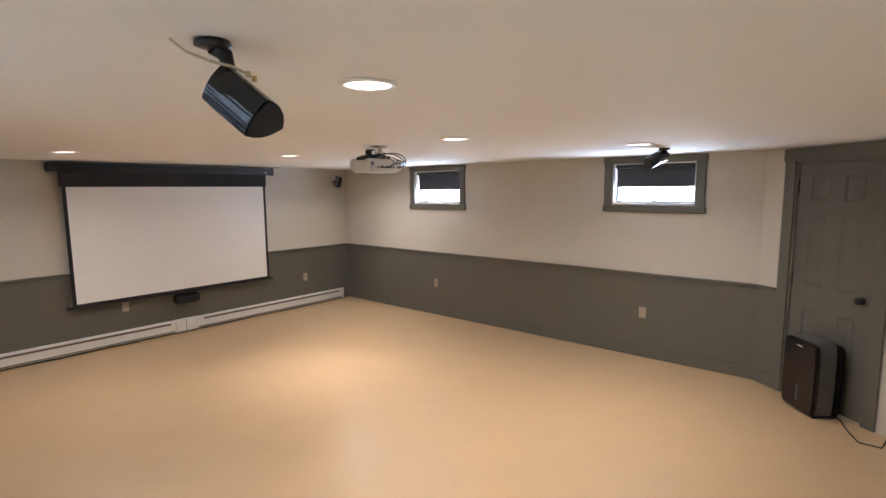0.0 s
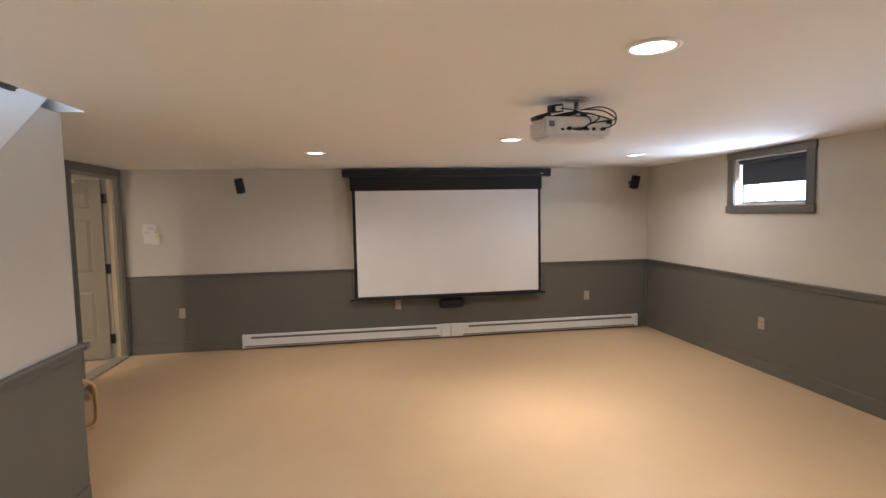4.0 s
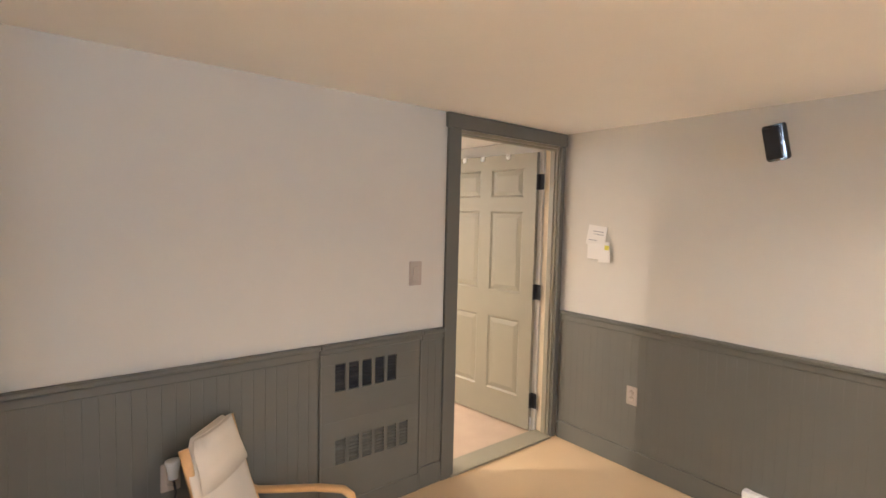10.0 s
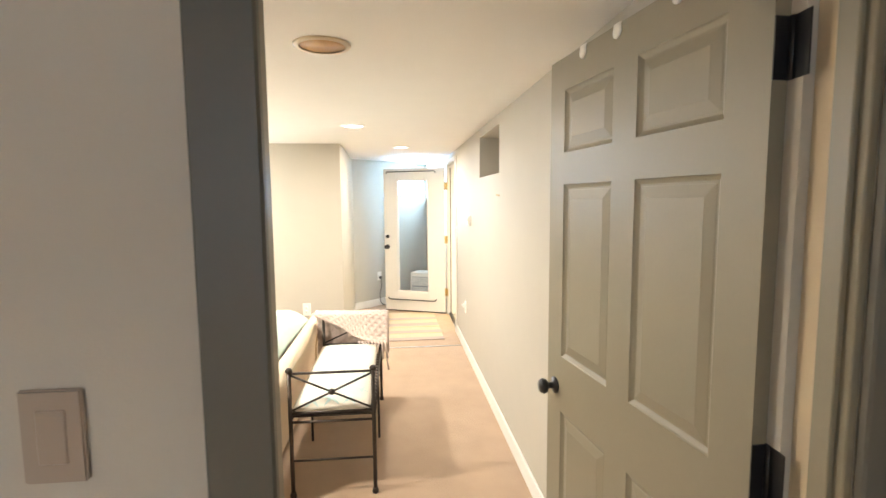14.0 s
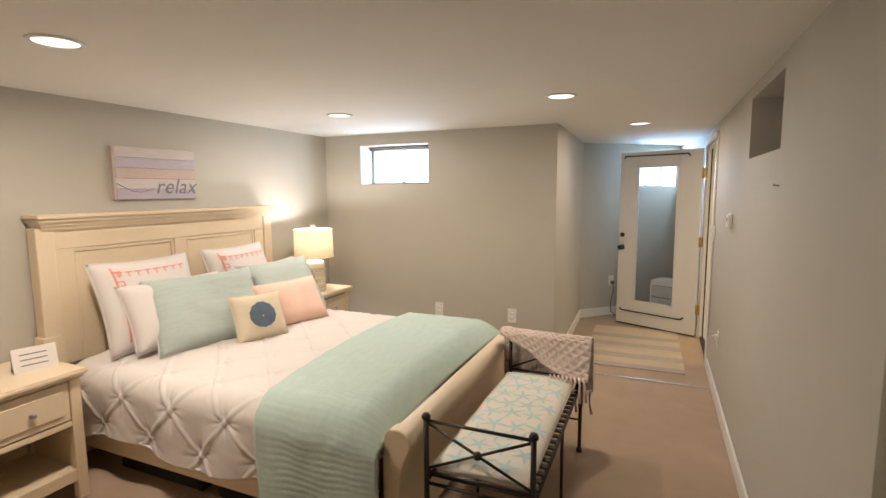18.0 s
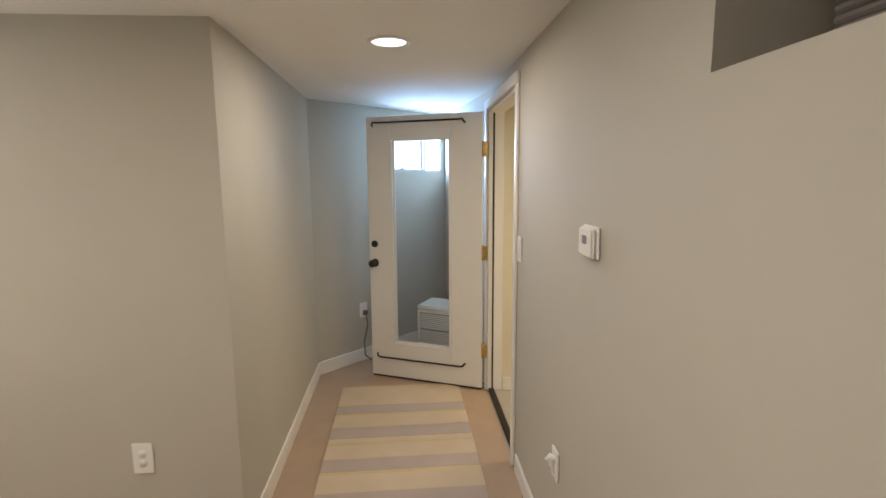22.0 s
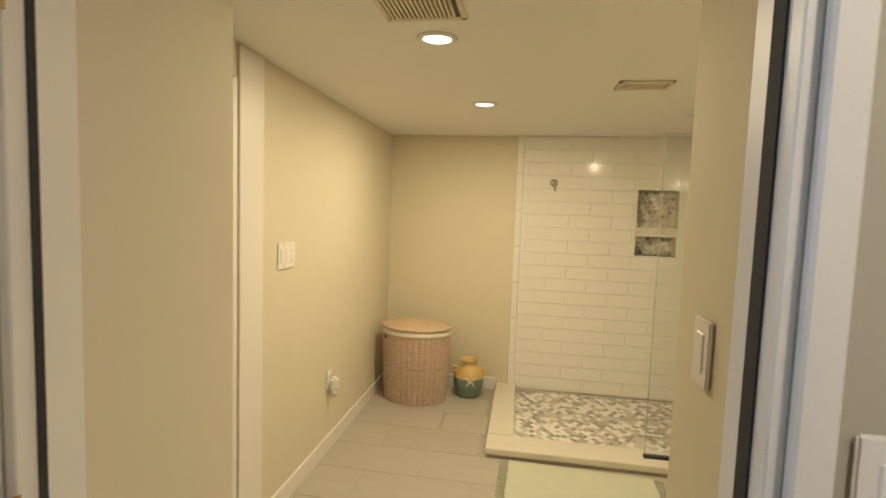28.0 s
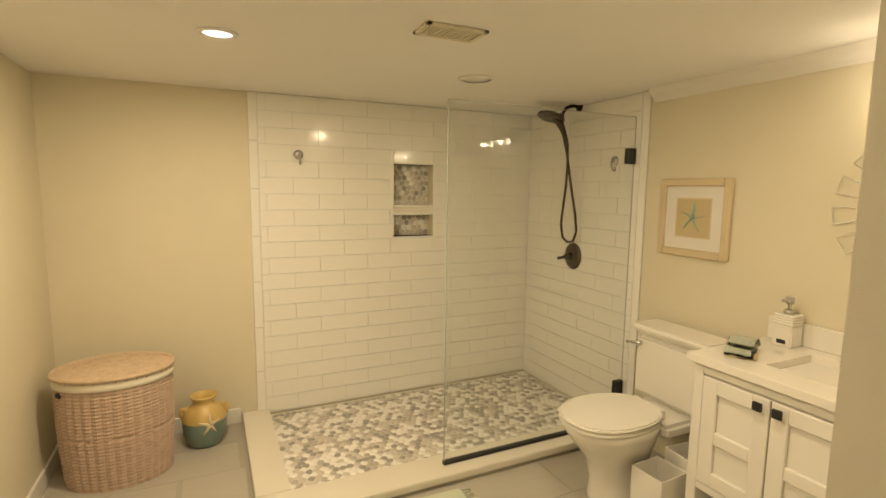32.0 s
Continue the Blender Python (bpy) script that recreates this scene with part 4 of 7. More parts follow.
def ribbon(path, half, thick, n=10, puff=0.012):
    """A padded strip along a line in x, z, with a soft swell across and rounded sides."""
    g = bmesh.new()
    rows = []
    P = [Vector((p[0], 0, p[1])) for p in path]
    for i, p in enumerate(P):
        d = (P[min(i + 1, len(P) - 1)] - P[max(i - 1, 0)]).normalized()
        nrm = Vector((-d.z, 0, d.x))
        if nrm.x + nrm.z < 0:
            nrm = -nrm
        up, dn = [], []
        for j in range(n + 1):
            u = -1 + 2 * j / n
            e = math.sqrt(max(0, 1 - abs(u) ** 4))
            hw = half(i / (len(P) - 1)) if callable(half) else half
            w = 0.006 * noise.noise(Vector((i * 0.9, u * 2.5, 3)))
            up.append(g.verts.new(p + Vector((0, u * hw, 0)) + nrm * (thick * e + puff * math.cos(u * 1.5) + w)))
            dn.append(g.verts.new(p + Vector((0, u * hw, 0)) - nrm * 0.004 * e))
        rows.append((up, dn))
    for (a, b), (c, d) in zip(rows, rows[1:]):
        for j in range(n):
            g.faces.new([a[j], a[j + 1], c[j + 1], c[j]]).smooth = True
            g.faces.new([b[j], d[j], d[j + 1], b[j + 1]]).smooth = True
        g.faces.new([a[0], c[0], d[0], b[0]])
        g.faces.new([a[-1], b[-1], d[-1], c[-1]])
    for a, b in (rows[0], rows[-1]):
        for j in range(n):
            g.faces.new([a[j], b[j], b[j + 1], a[j + 1]])
    bmesh.ops.remove_doubles(g, verts=g.verts, dist=0.0006)
    bmesh.ops.recalc_face_normals(g, faces=g.faces)
    return g
cush = [(-0.33, 0.70), (-0.318, 0.645), (-0.295, 0.575), (-0.27, 0.49), (-0.243, 0.405), (-0.215, 0.328), (-0.185, 0.258), (-0.148, 0.208), (-0.09, 0.188), (0.0, 0.198), (0.10, 0.22), (0.18, 0.243), (0.21, 0.25)]
part("cushion", ribbon(cush, lambda f: 0.185 - 0.07 * max(0, 0.25 - f) * 4 * max(0, 0.25 - f) * 4, 0.028), M_CUSHION, ch, smooth=False)
part("head_pad", ribbon([(-0.305, 0.70), (-0.292, 0.645), (-0.268, 0.575), (-0.25, 0.51)], lambda f: 0.135 + 0.035 * f, 0.022), M_CUSHION, ch)
part("lap_flap", ribbon([(0.02, 0.245), (0.10, 0.275), (0.19, 0.325), (0.245, 0.30), (0.255, 0.22)], 0.175, 0.012), M_CUSHION, ch)
part("strap", tube([(-0.08, -0.12, 0.245), (0.0, -0.05, 0.262), (0.06, 0.05, 0.272), (0.02, 0.13, 0.26)], 0.018, 6, flat=0.25), M_PLATEW, ch, "white webbing strap")
part("strap", tube([(-0.05, 0.10, 0.25), (0.02, 0.0, 0.268), (0.08, -0.08, 0.272), (0.15, -0.13, 0.27)], 0.02, 6, flat=0.25), M_BLACK, ch, "black webbing strap")
part("buckle", box(-0.02, 0.02, -0.015, 0.015, 0, 0.012, 0.004), M_BLACK, ch, m=pose(-0.13, -0.1, 0.30, 0, 60, 0))

# subwoofer by the stair end
sb = thing("subwoofer", pose(-0.53, 4.50, 0), "black box subwoofer on the floor beside the stairs", "subwoofer")
part("cabinet", box(-0.19, 0.19, -0.22, 0.22, 0.012, 0.34, 0.008), M_BLACK, sb)
part("grille", box(0.188, 0.202, -0.20, 0.20, 0.03, 0.32, 0.006), M_BLACKCLOTH, sb)
part("cord", tube([(-0.18, 0.16, 0.20), (-0.19, 0.24, 0.10), (-0.17, 0.27, 0.02), (-0.1, 0.3, 0.008)], 0.005), M_BLACK, sb)
part("label", lathe([(0, 0), (0.03, 0), (0.03, 0.0015), (0, 0.0015)], 20, m=pose(0.05, 0.17, 0.340)), M_YELLOWTAG, sb, "small yellow round label")
for fx in (-0.16, 0.16):
    for fy in (-0.19, 0.19):
        part("foot", lathe([(0, 0), (0.018, 0), (0.016, 0.013), (0, 0.013)], 10, m=pose(fx, fy, 0)), M_BLACK, sb)

# air purifier by the closet door
pr = thing("air_purifier", pose(5.275, 0.785, 0, 0, 0, -141.0) @ Matrix.Diagonal((1.04, 0.92, 0.92, 1)), "gloss dark air purifier standing by the closet door", "air purifier")
def shell(half, z0, z1, y0, y1, bevel):
    """A panel with bowed sides and rounded corners, thick from y0 to y1."""
    o = []
    for sx in (1, -1):
        side = [(0.80, 0.0), (0.90, 0.02), (0.97, 0.10), (1.0, 0.45), (1.0, 0.70), (0.97, 0.90), (0.92, 0.97), (0.84, 1.0)]
        o += [(sx * half * f, z0 + (z1 - z0) * k) for f, k in (side if sx > 0 else side[::-1])]
    return prism(o, y0, y1, m=Matrix(((1, 0, 0, 0), (0, 0, 1, 0), (0, 1, 0, 0), (0, 0, 0, 1))), bevel=bevel)
part("front_panel", shell(0.183, 0.012, 0.64, -0.128, -0.085, 0.012), M_DARKPLUM, pr)
part("body", shell(0.168, 0.012, 0.648, -0.0845, 0.0575, 0.004), M_GREYPLASTIC, pr)
part("back_panel", shell(0.180, 0.012, 0.635, 0.058, 0.125, 0.014), M_GLOSSBLACK, pr)
part("top_cover", box(-0.13, 0.13, -0.07, 0.05, 0.6485, 0.658, 0.004), M_GREYPLASTIC, pr)
part("badge", box(-0.03, 0.03, -0.1305, -0.1275, 0.585, 0.595), M_PLATEW, pr)
part("light_strip", box(-0.004, 0.004, -0.1305, -0.1275, 0.10, 0.24), M_STEEL, pr)
part("foot", box(-0.16, 0.16, -0.10, 0.11, 0.0, 0.02, 0.006), M_BLACK, pr)
part("power_cord", tube([(0.10, 0.10, 0.03), (0.2, 0.1, 0.006), (0.36, 0.02, 0.006), (0.52, -0.04, 0.006), (0.60, 0.06, 0.01), (0.56, 0.16, 0.10), (0.55, 0.18, 0.24)], 0.006), M_BLACK, pr)

for cx, cy in CANS_THEATRE:
    can_lamp(cx, cy, ZC)


# ---- bedroom and hall ----
M_DUVET = mat("white_cotton_duvet", (0.68, 0.635, 0.60), 0.85, var=0.02, scale=8, fine=350, bump=0.25, depth=0.002, spec=0.15)
M_GAUZE = mat("sea_green_gauze", (0.47, 0.585, 0.53), 0.9, var=0.07, scale=14, fine=160, bump=0.5, depth=0.004, stretch=(1, 2.5, 1), spec=0.1)
M_SHAM = mat("white_sham_cotton", (0.68, 0.635, 0.605), 0.85, var=0.02, fine=300, bump=0.3, spec=0.15)
M_CORALPRINT = mat("coral_print", (0.72, 0.30, 0.24), 0.85, var=0.06, fine=200, bump=0.1, spec=0.1)
M_CORAL = mat("coral_pink_linen", (0.84, 0.58, 0.47), 0.9, var=0.04, fine=260, bump=0.5, depth=0.003, spec=0.1)
M_AQUA = mat("aqua_matelasse", (0.50, 0.58, 0.54), 0.9, var=0.07, scale=10, fine=70, stretch=(0.4, 0.4, 5), bump=0.9, depth=0.008, spec=0.1)
M_LINEN = mat("natural_linen", (0.68, 0.60, 0.45), 0.9, var=0.05, fine=280, bump=0.5, spec=0.1)
M_SHELL = mat("blue_grey_shell_print", (0.10, 0.14, 0.19), 0.85, var=0.25, scale=20, fine=100, bump=0.2)
M_IRON = mat("dark_bronze_iron", (0.055, 0.045, 0.038), 0.45, 0.7, var=0.15, fine=80, bump=0.15)
M_STARCLOTH = mat("cream_cushion_cloth", (0.72, 0.685, 0.605), 0.9, var=0.03, fine=260, bump=0.4, spec=0.1)
M_STARPRINT = mat("pale_teal_print", (0.48, 0.62, 0.61), 0.9, var=0.08, fine=200, bump=0.1, spec=0.1)
M_KNIT = mat("blush_knit_wool", (0.67, 0.56, 0.50), 0.95, var=0.06, fine=220, bump=0.6, depth=0.004, spec=0.1)
M_ARMOIRE = mat("taupe_painted_wood", (0.26, 0.205, 0.145), 0.5, var=0.05, fine=60, bump=0.06)
M_CERAMIC = mat("cream_ceramic", (0.76, 0.68, 0.52), 0.25, var=0.05, fine=60, bump=0.05, coat=0.3)
M_RUG_A = mat("straw_rug_weave", (0.60, 0.49, 0.35), 0.95, var=0.08, fine=300, bump=0.8, depth=0.004, spec=0.05)
M_RUG_B = mat("lilac_grey_rug_weave", (0.47, 0.39, 0.34), 0.95, var=0.08, fine=300, bump=0.8, depth=0.004, spec=0.05)
M_RUG_C = mat("yellow_rug_stripe", (0.60, 0.50, 0.26), 0.95, var=0.08, fine=300, bump=0.8, depth=0.004, spec=0.05)
M_ACBODY = mat("white_appliance_plastic", (0.74, 0.73, 0.68), 0.4, var=0.015, bump=0.02)
M_CELLULAR = mat("taupe_cellular_shade", (0.27, 0.25, 0.235), 0.85, var=0.04, fine=200, bump=0.3)
M_UNDERBED = mat("black_storage_fabric", (0.015, 0.015, 0.016), 0.9, var=0.1, bump=0.1)
M_LAV = [mat("lavender_plank", (0.47, 0.42, 0.48), 0.7, var=0.1, scale=7, fine=30, stretch=(1, 5, 5)), mat("whitewashed_plank", (0.58, 0.52, 0.50), 0.7, var=0.1, scale=7, fine=30, stretch=(1, 5, 5)), mat("tan_plank", (0.52, 0.42, 0.36), 0.7, var=0.1, scale=7, fine=30, stretch=(1, 5, 5))]
M_SHADE = bpy.data.materials.new("linen_lampshade")
M_SHADE.use_nodes = True
sn, sl = M_SHADE.node_tree.nodes, M_SHADE.node_tree.links
tl, mx = sn.new("ShaderNodeBsdfTranslucent"), sn.new("ShaderNodeMixShader")
sn["Principled BSDF"].inputs["Base Color"].default_value = (0.62, 0.50, 0.30, 1)
sn["Principled BSDF"].inputs["Roughness"].default_value = 0.9
wv = sn.new("ShaderNodeTexNoise")
wv.inputs["Scale"].default_value = 60
cr = sn.new("ShaderNodeMix")
cr.data_type = "RGBA"
cr.inputs["A"].default_value, cr.inputs["B"].default_value = (0.58, 0.45, 0.26, 1), (0.78, 0.66, 0.45, 1)
sl.new(wv.outputs["Fac"], cr.inputs["Factor"])
sl.new(cr.outputs["Result"], tl.inputs["Color"])
mx.inputs[0].default_value = 0.09
sl.new(sn["Principled BSDF"].outputs[0], mx.inputs[1])
sl.new(tl.outputs[0], mx.inputs[2])
sl.new(mx.outputs[0], sn["Material Output"].inputs["Surface"])


def skirting(p, q, s0, s1, material, label, h=0.105):
    ob = part("baseboard", box(s0, s1, -0.015, -0.001, 0, h, 0.004), material)
    ob.matrix_basis = along(p, q)
    return tagged(ob, label, "baseboard", kind="structure")


for p, q, a, b in (((BX, BYH), (BXF, BYH), 0, BX - BXF), ((BXF, BYH), (BXF, HYL), 0, HYL - BYH + 0.015), ((BXF, HYL), (HX, HYL - 0.04), -0.015, BXF - HX), ((HX, HYL - 0.04), (DX, DY), 0, 1.49),
                   ((DX, DY), (OX, BYR), 0, 1.29), ((OX, BYR), (BX, BYR), BD[1] - OX + 0.09, BX - OX - 0.03)):
    skirting(p, q, a, b, M_WHITE, "white painted wooden baseboard along the wall")
wn2 = along((OX, BYR), (BX, BYR))
casing("bath_door_trim", wn2, BD[0] - OX, BD[1] - OX, 2.0, 0.040, M_WHITE, "white door casing and jamb at the bathroom doorway", head=0.06, over=0.0, depth=0.018, inner=0.105)
for x, w in ((BD[0] + 0.016, 0.012), (BD[1] - 0.022, 0.028)):
    tagged(part("weatherstrip", box(x + (0.0 if w < 0.02 else 0.003), x + (0.003 if w < 0.02 else 0.006), BYR + 0.03, BYR + 0.03 + w, 0, 1.98), M_SLOT), "dark strip for the shadow behind the casing edge in the door jamb", "weatherstrip", kind="structure")
tagged(part("threshold_bath", box(BD[0] + 0.01, BD[1] - 0.01, BYR + 0.008, BYR + 0.05, 0.0, 0.018, 0.005), M_IRON), "dark bronze metal threshold at the bathroom doorway", "threshold", kind="structure")
for w, mm, dep in ((BW, along((BXF, BYH), (BXF, HYL)) @ pose((BW[0] + BW[1]) / 2 - BYH, 0, BW[2]), 0.27), (None, along((HX, HYL - 0.04), (DX, DY)) @ pose((AW[0] + AW[1]) / 2, 0, AW[2]), 0.25)):
    ww, hh = (w[1] - w[0], w[3] - w[2]) if w else (AW[1] - AW[0], AW[3] - AW[2])
    high_window("window_%d" % (3 if w else 4), mm, ww, hh, dep, "deep-set high window with a raised pleated shade", 0.10, lining=M_BEDWALL, shade_mat=M_CELLULAR)
    backdrop(mm @ pose(0, 0.45, -0.4), 1.7, 1.2)

# window niche with a lowered shade
nw, nh = NI[1] - NI[0], NI[3] - NI[2]
nc = thing("window_5", wn2 @ pose((NI[0] + NI[1]) / 2 - OX, 0, NI[2]), "recessed high window closed by a taupe cellular shade", "window", kind="structure")
for a in ((-nw / 2 - 0.02, -nw / 2, 0, nh), (nw / 2, nw / 2 + 0.02, 0, nh), (-nw / 2 - 0.02, nw / 2 + 0.02, -0.02, 0), (-nw / 2 - 0.02, nw / 2 + 0.02, nh, nh + 0.02)):
    part("reveal", box(a[0], a[1], 0.1005, 0.30, a[2], a[3]), M_BEDWALL, nc)
part("back_board", box(-nw / 2 - 0.02, nw / 2 + 0.02, 0.30, 0.32, -0.02, nh + 0.02), M_BEDWALL, nc)
part("head_rail", box(-nw / 2 + 0.01, nw / 2 - 0.01, 0.20, 0.235, nh - 0.03, nh - 0.002, 0.003), M_WHITE, nc)
for i in range(16):
    z = nh - 0.03 - (i + 1) * (nh - 0.035) / 16
    part("pleat", box(-nw / 2 + 0.012, nw / 2 - 0.012, 0.208, 0.228, z + 0.0008, z + (nh - 0.035) / 16 - 0.0008, 0.0055), M_CELLULAR, nc)
nail = thing("wall_nail", wn2 @ pose(-3.369 - OX, 0, 1.583), "small brass nail in the bare grey wall", "nail")
part("shank", tube([(0, 0, 0), (0, -0.018, 0.004)], 0.003, 8), M_BRASS, nail)
part("head", lathe([(0, 0), (0.006, 0), (0.006, 0.003), (0, 0.003)], 12, m=pose(0, -0.018, 0.004, 90, 0, 0)), M_BRASS, nail)

# glazed door standing open into the hall
gd = thing("door_3", along((-6.705, 7.085), (-7.055, 6.265)) @ Matrix.Diagonal((1, -1, 1, 1)), "open white glazed door with black curtain rods and brass hinges", "door", kind="structure")
gw = 0.885
for a in ((0.0, 0.225, 0.02, 1.99), (0.70, gw, 0.02, 1.99), (0.225, 0.70, 0.02, 0.275), (0.225, 0.70, 1.835, 1.99)):
    part("rail" if a[1] - a[0] > 0.3 else "stile", box(a[0], a[1], -0.022, 0.022, a[2], a[3], 0.002), M_WHITE, gd)
gp = part("pane", box(0.225, 0.70, -0.004, 0.004, 0.275, 1.835), M_GLASS, gd)
gp.visible_shadow = False
for sy in (-0.03, 0.018):
    for a in ((0.225, 0.245, 0.275, 1.835), (0.68, 0.70, 0.275, 1.835), (0.225, 0.70, 0.275, 0.295), (0.225, 0.70, 1.815, 1.835)):
        part("glazing_bead", box(a[0], a[1], sy, sy + 0.012, a[2], a[3], 0.003), M_WHITE, gd)
for z in (1.945, 0.172):
    up = 1 if z < 1 else -1
    part("curtain_rod", tube([(0.125, -0.022, z + 0.022 * up), (0.128, -0.036, z + 0.016 * up), (0.14, -0.042, z + 0.004), (0.16, -0.042, z), (0.80, -0.042, z), (0.82, -0.042, z + 0.004), (0.832, -0.036, z + 0.016 * up), (0.835, -0.022, z + 0.022 * up)], 0.007, 8), M_BLACK, gd, "slim black curtain rod")
part("deadbolt", lathe([(0, 0), (0.026, 0), (0.026, 0.012), (0.020, 0.016), (0, 0.017)], 20, m=pose(0.835, -0.022, 1.055, 90, 0, 0)), M_BLACK, gd)
part("knob", lathe([(0, 0), (0.032, 0), (0.030, 0.008), (0.012, 0.012), (0.012, 0.034), (0.026, 0.042), (0.029, 0.054), (0.022, 0.066), (0, 0.068)], 20, m=pose(0.838, -0.022, 0.91, 90, 0, 0)), M_BLACK, gd)
part("knob", lathe([(0, 0), (0.032, 0), (0.030, 0.008), (0.012, 0.012), (0.012, 0.034), (0.026, 0.042), (0.029, 0.054), (0.022, 0.066), (0, 0.068)], 20, m=pose(0.838, 0.022, 0.91, -90, 0, 0)), M_BLACK, gd)
for z in (0.305, 1.023, 1.74):
    g = box(-0.0025, 0.0, -0.02, 0.02, z - 0.05, z + 0.05)
    tube([(-0.006, -0.026, z - 0.052), (-0.006, -0.026, z + 0.052)], 0.007, 10, bm=g)
    box(-0.040, -0.004, -0.023, -0.020, z - 0.05, z + 0.05, bm=g)
    hg = part("hinge", g, M_BRASS, gd, "brass butt hinge")
    for dz in (-0.03, 0, 0.03):
        part("screw", lathe([(0, 0), (0.004, 0), (0.003, 0.0015), (0, 0.0015)], 8, m=pose(-0.02 - 0.008 * (dz == 0), -0.0232, z + dz, 90, 0, 0)), M_IRON, hg)
part("door_sweep", box(0.005, gw - 0.005, -0.018, 0.018, 0.006, 0.02), M_SLOT, gd)

# portable air conditioner behind the glazed door
ac = thing("portable_air_conditioner", pose(-7.33, 6.855, 0, 0, 0, 62) @ Matrix.Diagonal((0.87, 0.87, 0.93, 1)), "white portable air conditioner with louvred front", "air conditioner")
part("body", box(-0.22, 0.22, -0.17, 0.17, 0.03, 0.50, 0.018, seg=2), M_ACBODY, ac)
part("top_cover", box(-0.225, 0.225, -0.175, 0.175, 0.50, 0.535, 0.016, seg=2), M_ACBODY, ac)
part("top_recess", box(-0.10, 0.10, -0.06, 0.06, 0.534, 0.538, 0.001), M_HEATER, ac)
for i in range(8):
    part("louvre", box(-0.18, 0.19, -0.178, -0.168, 0.335 + i * 0.017, 0.344 + i * 0.017, 0.002), M_ACBODY, ac)
for i in range(7):
    part("louvre", box(-0.18, 0.19, -0.178, -0.168, 0.205 + i * 0.016, 0.213 + i * 0.016, 0.002), M_ACBODY, ac)
part("grille_back", box(-0.185, 0.195, -0.1715, -0.169, 0.20, 0.475), M_FRAMEWIN, ac)
part("tank_slot", box(0.0, 0.016, -0.173, -0.169, 0.05, 0.14), M_SLOT, ac)
part("badge", box(0.06, 0.09, -0.173, -0.169, 0.12, 0.135), M_STARPRINT, ac)
part("display", box(-0.005, 0.02, -0.173, -0.169, 0.155, 0.166), M_SLOT, ac)
for fx in (-0.18, 0.18):
    for fy in (-0.13, 0.13):
        part("caster", lathe([(0, -0.012), (0.015, -0.012), (0.016, 0), (0.015, 0.012), (0, 0.012)], 12, m=pose(fx, fy, 0.016, 0, 90, 0)), M_BLACK, ac)
al = along((HX, HYL - 0.04), (DX, DY))
wall_plate("outlet", al @ pose(0.46, 0, 0.44), M_PLATEW, "white outlet on the angled alcove wall", 1.1)
cd = thing("power_cord", al @ pose(0.46, 0, 0.42), "grey power cord hanging from the alcove outlet", "cord")
part("plug", box(-0.02, 0.02, -0.045, -0.012, -0.02, 0.02, 0.006), M_GREYPLASTIC, cd)
part("cable", tube([(0, -0.04, -0.02), (0.005, -0.05, -0.10), (-0.03, -0.04, -0.25), (-0.035, -0.06, -0.36), (0.02, -0.07, -0.412), (0.12, -0.08, -0.414), (0.30, -0.10, -0.414)], 0.006), M_GREYPLASTIC, cd)

# wall fittings
wf = along((BXF, BYH), (BXF, HYL))
for y in (4.77, 5.492):
    wall_plate("outlet", wf @ pose(y - BYH, 0, 0.444), M_PLATEW, "white cover plate low on the grey bedroom wall", 1.12)
wall_plate("outlet", wn2 @ pose(-4.989 - OX, 0, 0.467), M_PLATEW, "white outlet with a plug-in on the hall wall", 1.05)
nl = thing("plug_in_light", wn2 @ pose(-4.995 - OX, 0, 0.48), "small white plug-in night light in the outlet", "night light")
part("body", box(-0.018, 0.018, -0.032, -0.011, -0.022, 0.022, 0.006, seg=2), M_PLATEW, nl)
part("lens", lathe([(0, 0), (0.009, 0), (0.007, 0.012), (0, 0.016)], 12, m=pose(0, -0.031, 0.006, 90, 0, 0)), M_PLATEW, nl)
wall_plate("light_switch", wn2 @ pose(-5.665 - OX, 0, 1.198), M_PLATEW, "white rocker switch beside the bathroom doorway", 1.1)
tm = thing("thermostat", wn2 @ pose(-4.695 - OX, 0, 1.362) @ Matrix.Diagonal((0.80, 1, 0.85, 1)), "white wall thermostat with a small grey display", "thermostat")
part("back_plate", box(-0.075, 0.075, -0.012, -0.001, -0.055, 0.055, 0.004), M_PLATEW, tm)
part("cover", box(-0.07, 0.07, -0.027, -0.010, -0.052, 0.050, 0.007, seg=2), M_PLATEW, tm)
part("display", box(-0.025, 0.018, -0.0285, -0.026, -0.008, 0.022, 0.001), M_INK, tm)
for z in (-0.002, 0.014):
    for x in (-0.048, 0.034):
        part("button", box(x - 0.006, x + 0.006, -0.0295, -0.026, z - 0.004, z + 0.004, 0.001), M_HEATER, tm)

# bed
CXB = -3.37
bed = thing("bed", pose(CXB, 0, 0), "cream painted sleigh bed with a panelled headboard", "bed")
hb = part("headboard", box(-0.86, 0.86, 3.535, 3.575, 0.10, 1.385), M_CREAM, bed)
for sx in (-1, 1):
    part("post", box(sx * 0.845 - 0.045, sx * 0.845 + 0.045, 3.52, 3.60, 0, 1.385, 0.004), M_CREAM, hb)
    part("lower_post", box(sx * 0.85 - 0.055, sx * 0.85 + 0.055, 3.515, 3.612, 0, 0.78, 0.004), M_CREAM, hb)
for a in ((-0.80, 0.80, 1.26, 1.385), (-0.80, -0.70, 0.6, 1.26), (0.70, 0.80, 0.6, 1.26), (-0.05, 0.05, 0.6, 1.26)):
    part("stile" if a[1] - a[0] < 0.2 else "rail", box(a[0], a[1], 3.57, 3.59, a[2], a[3], 0.003), M_CREAM, hb)
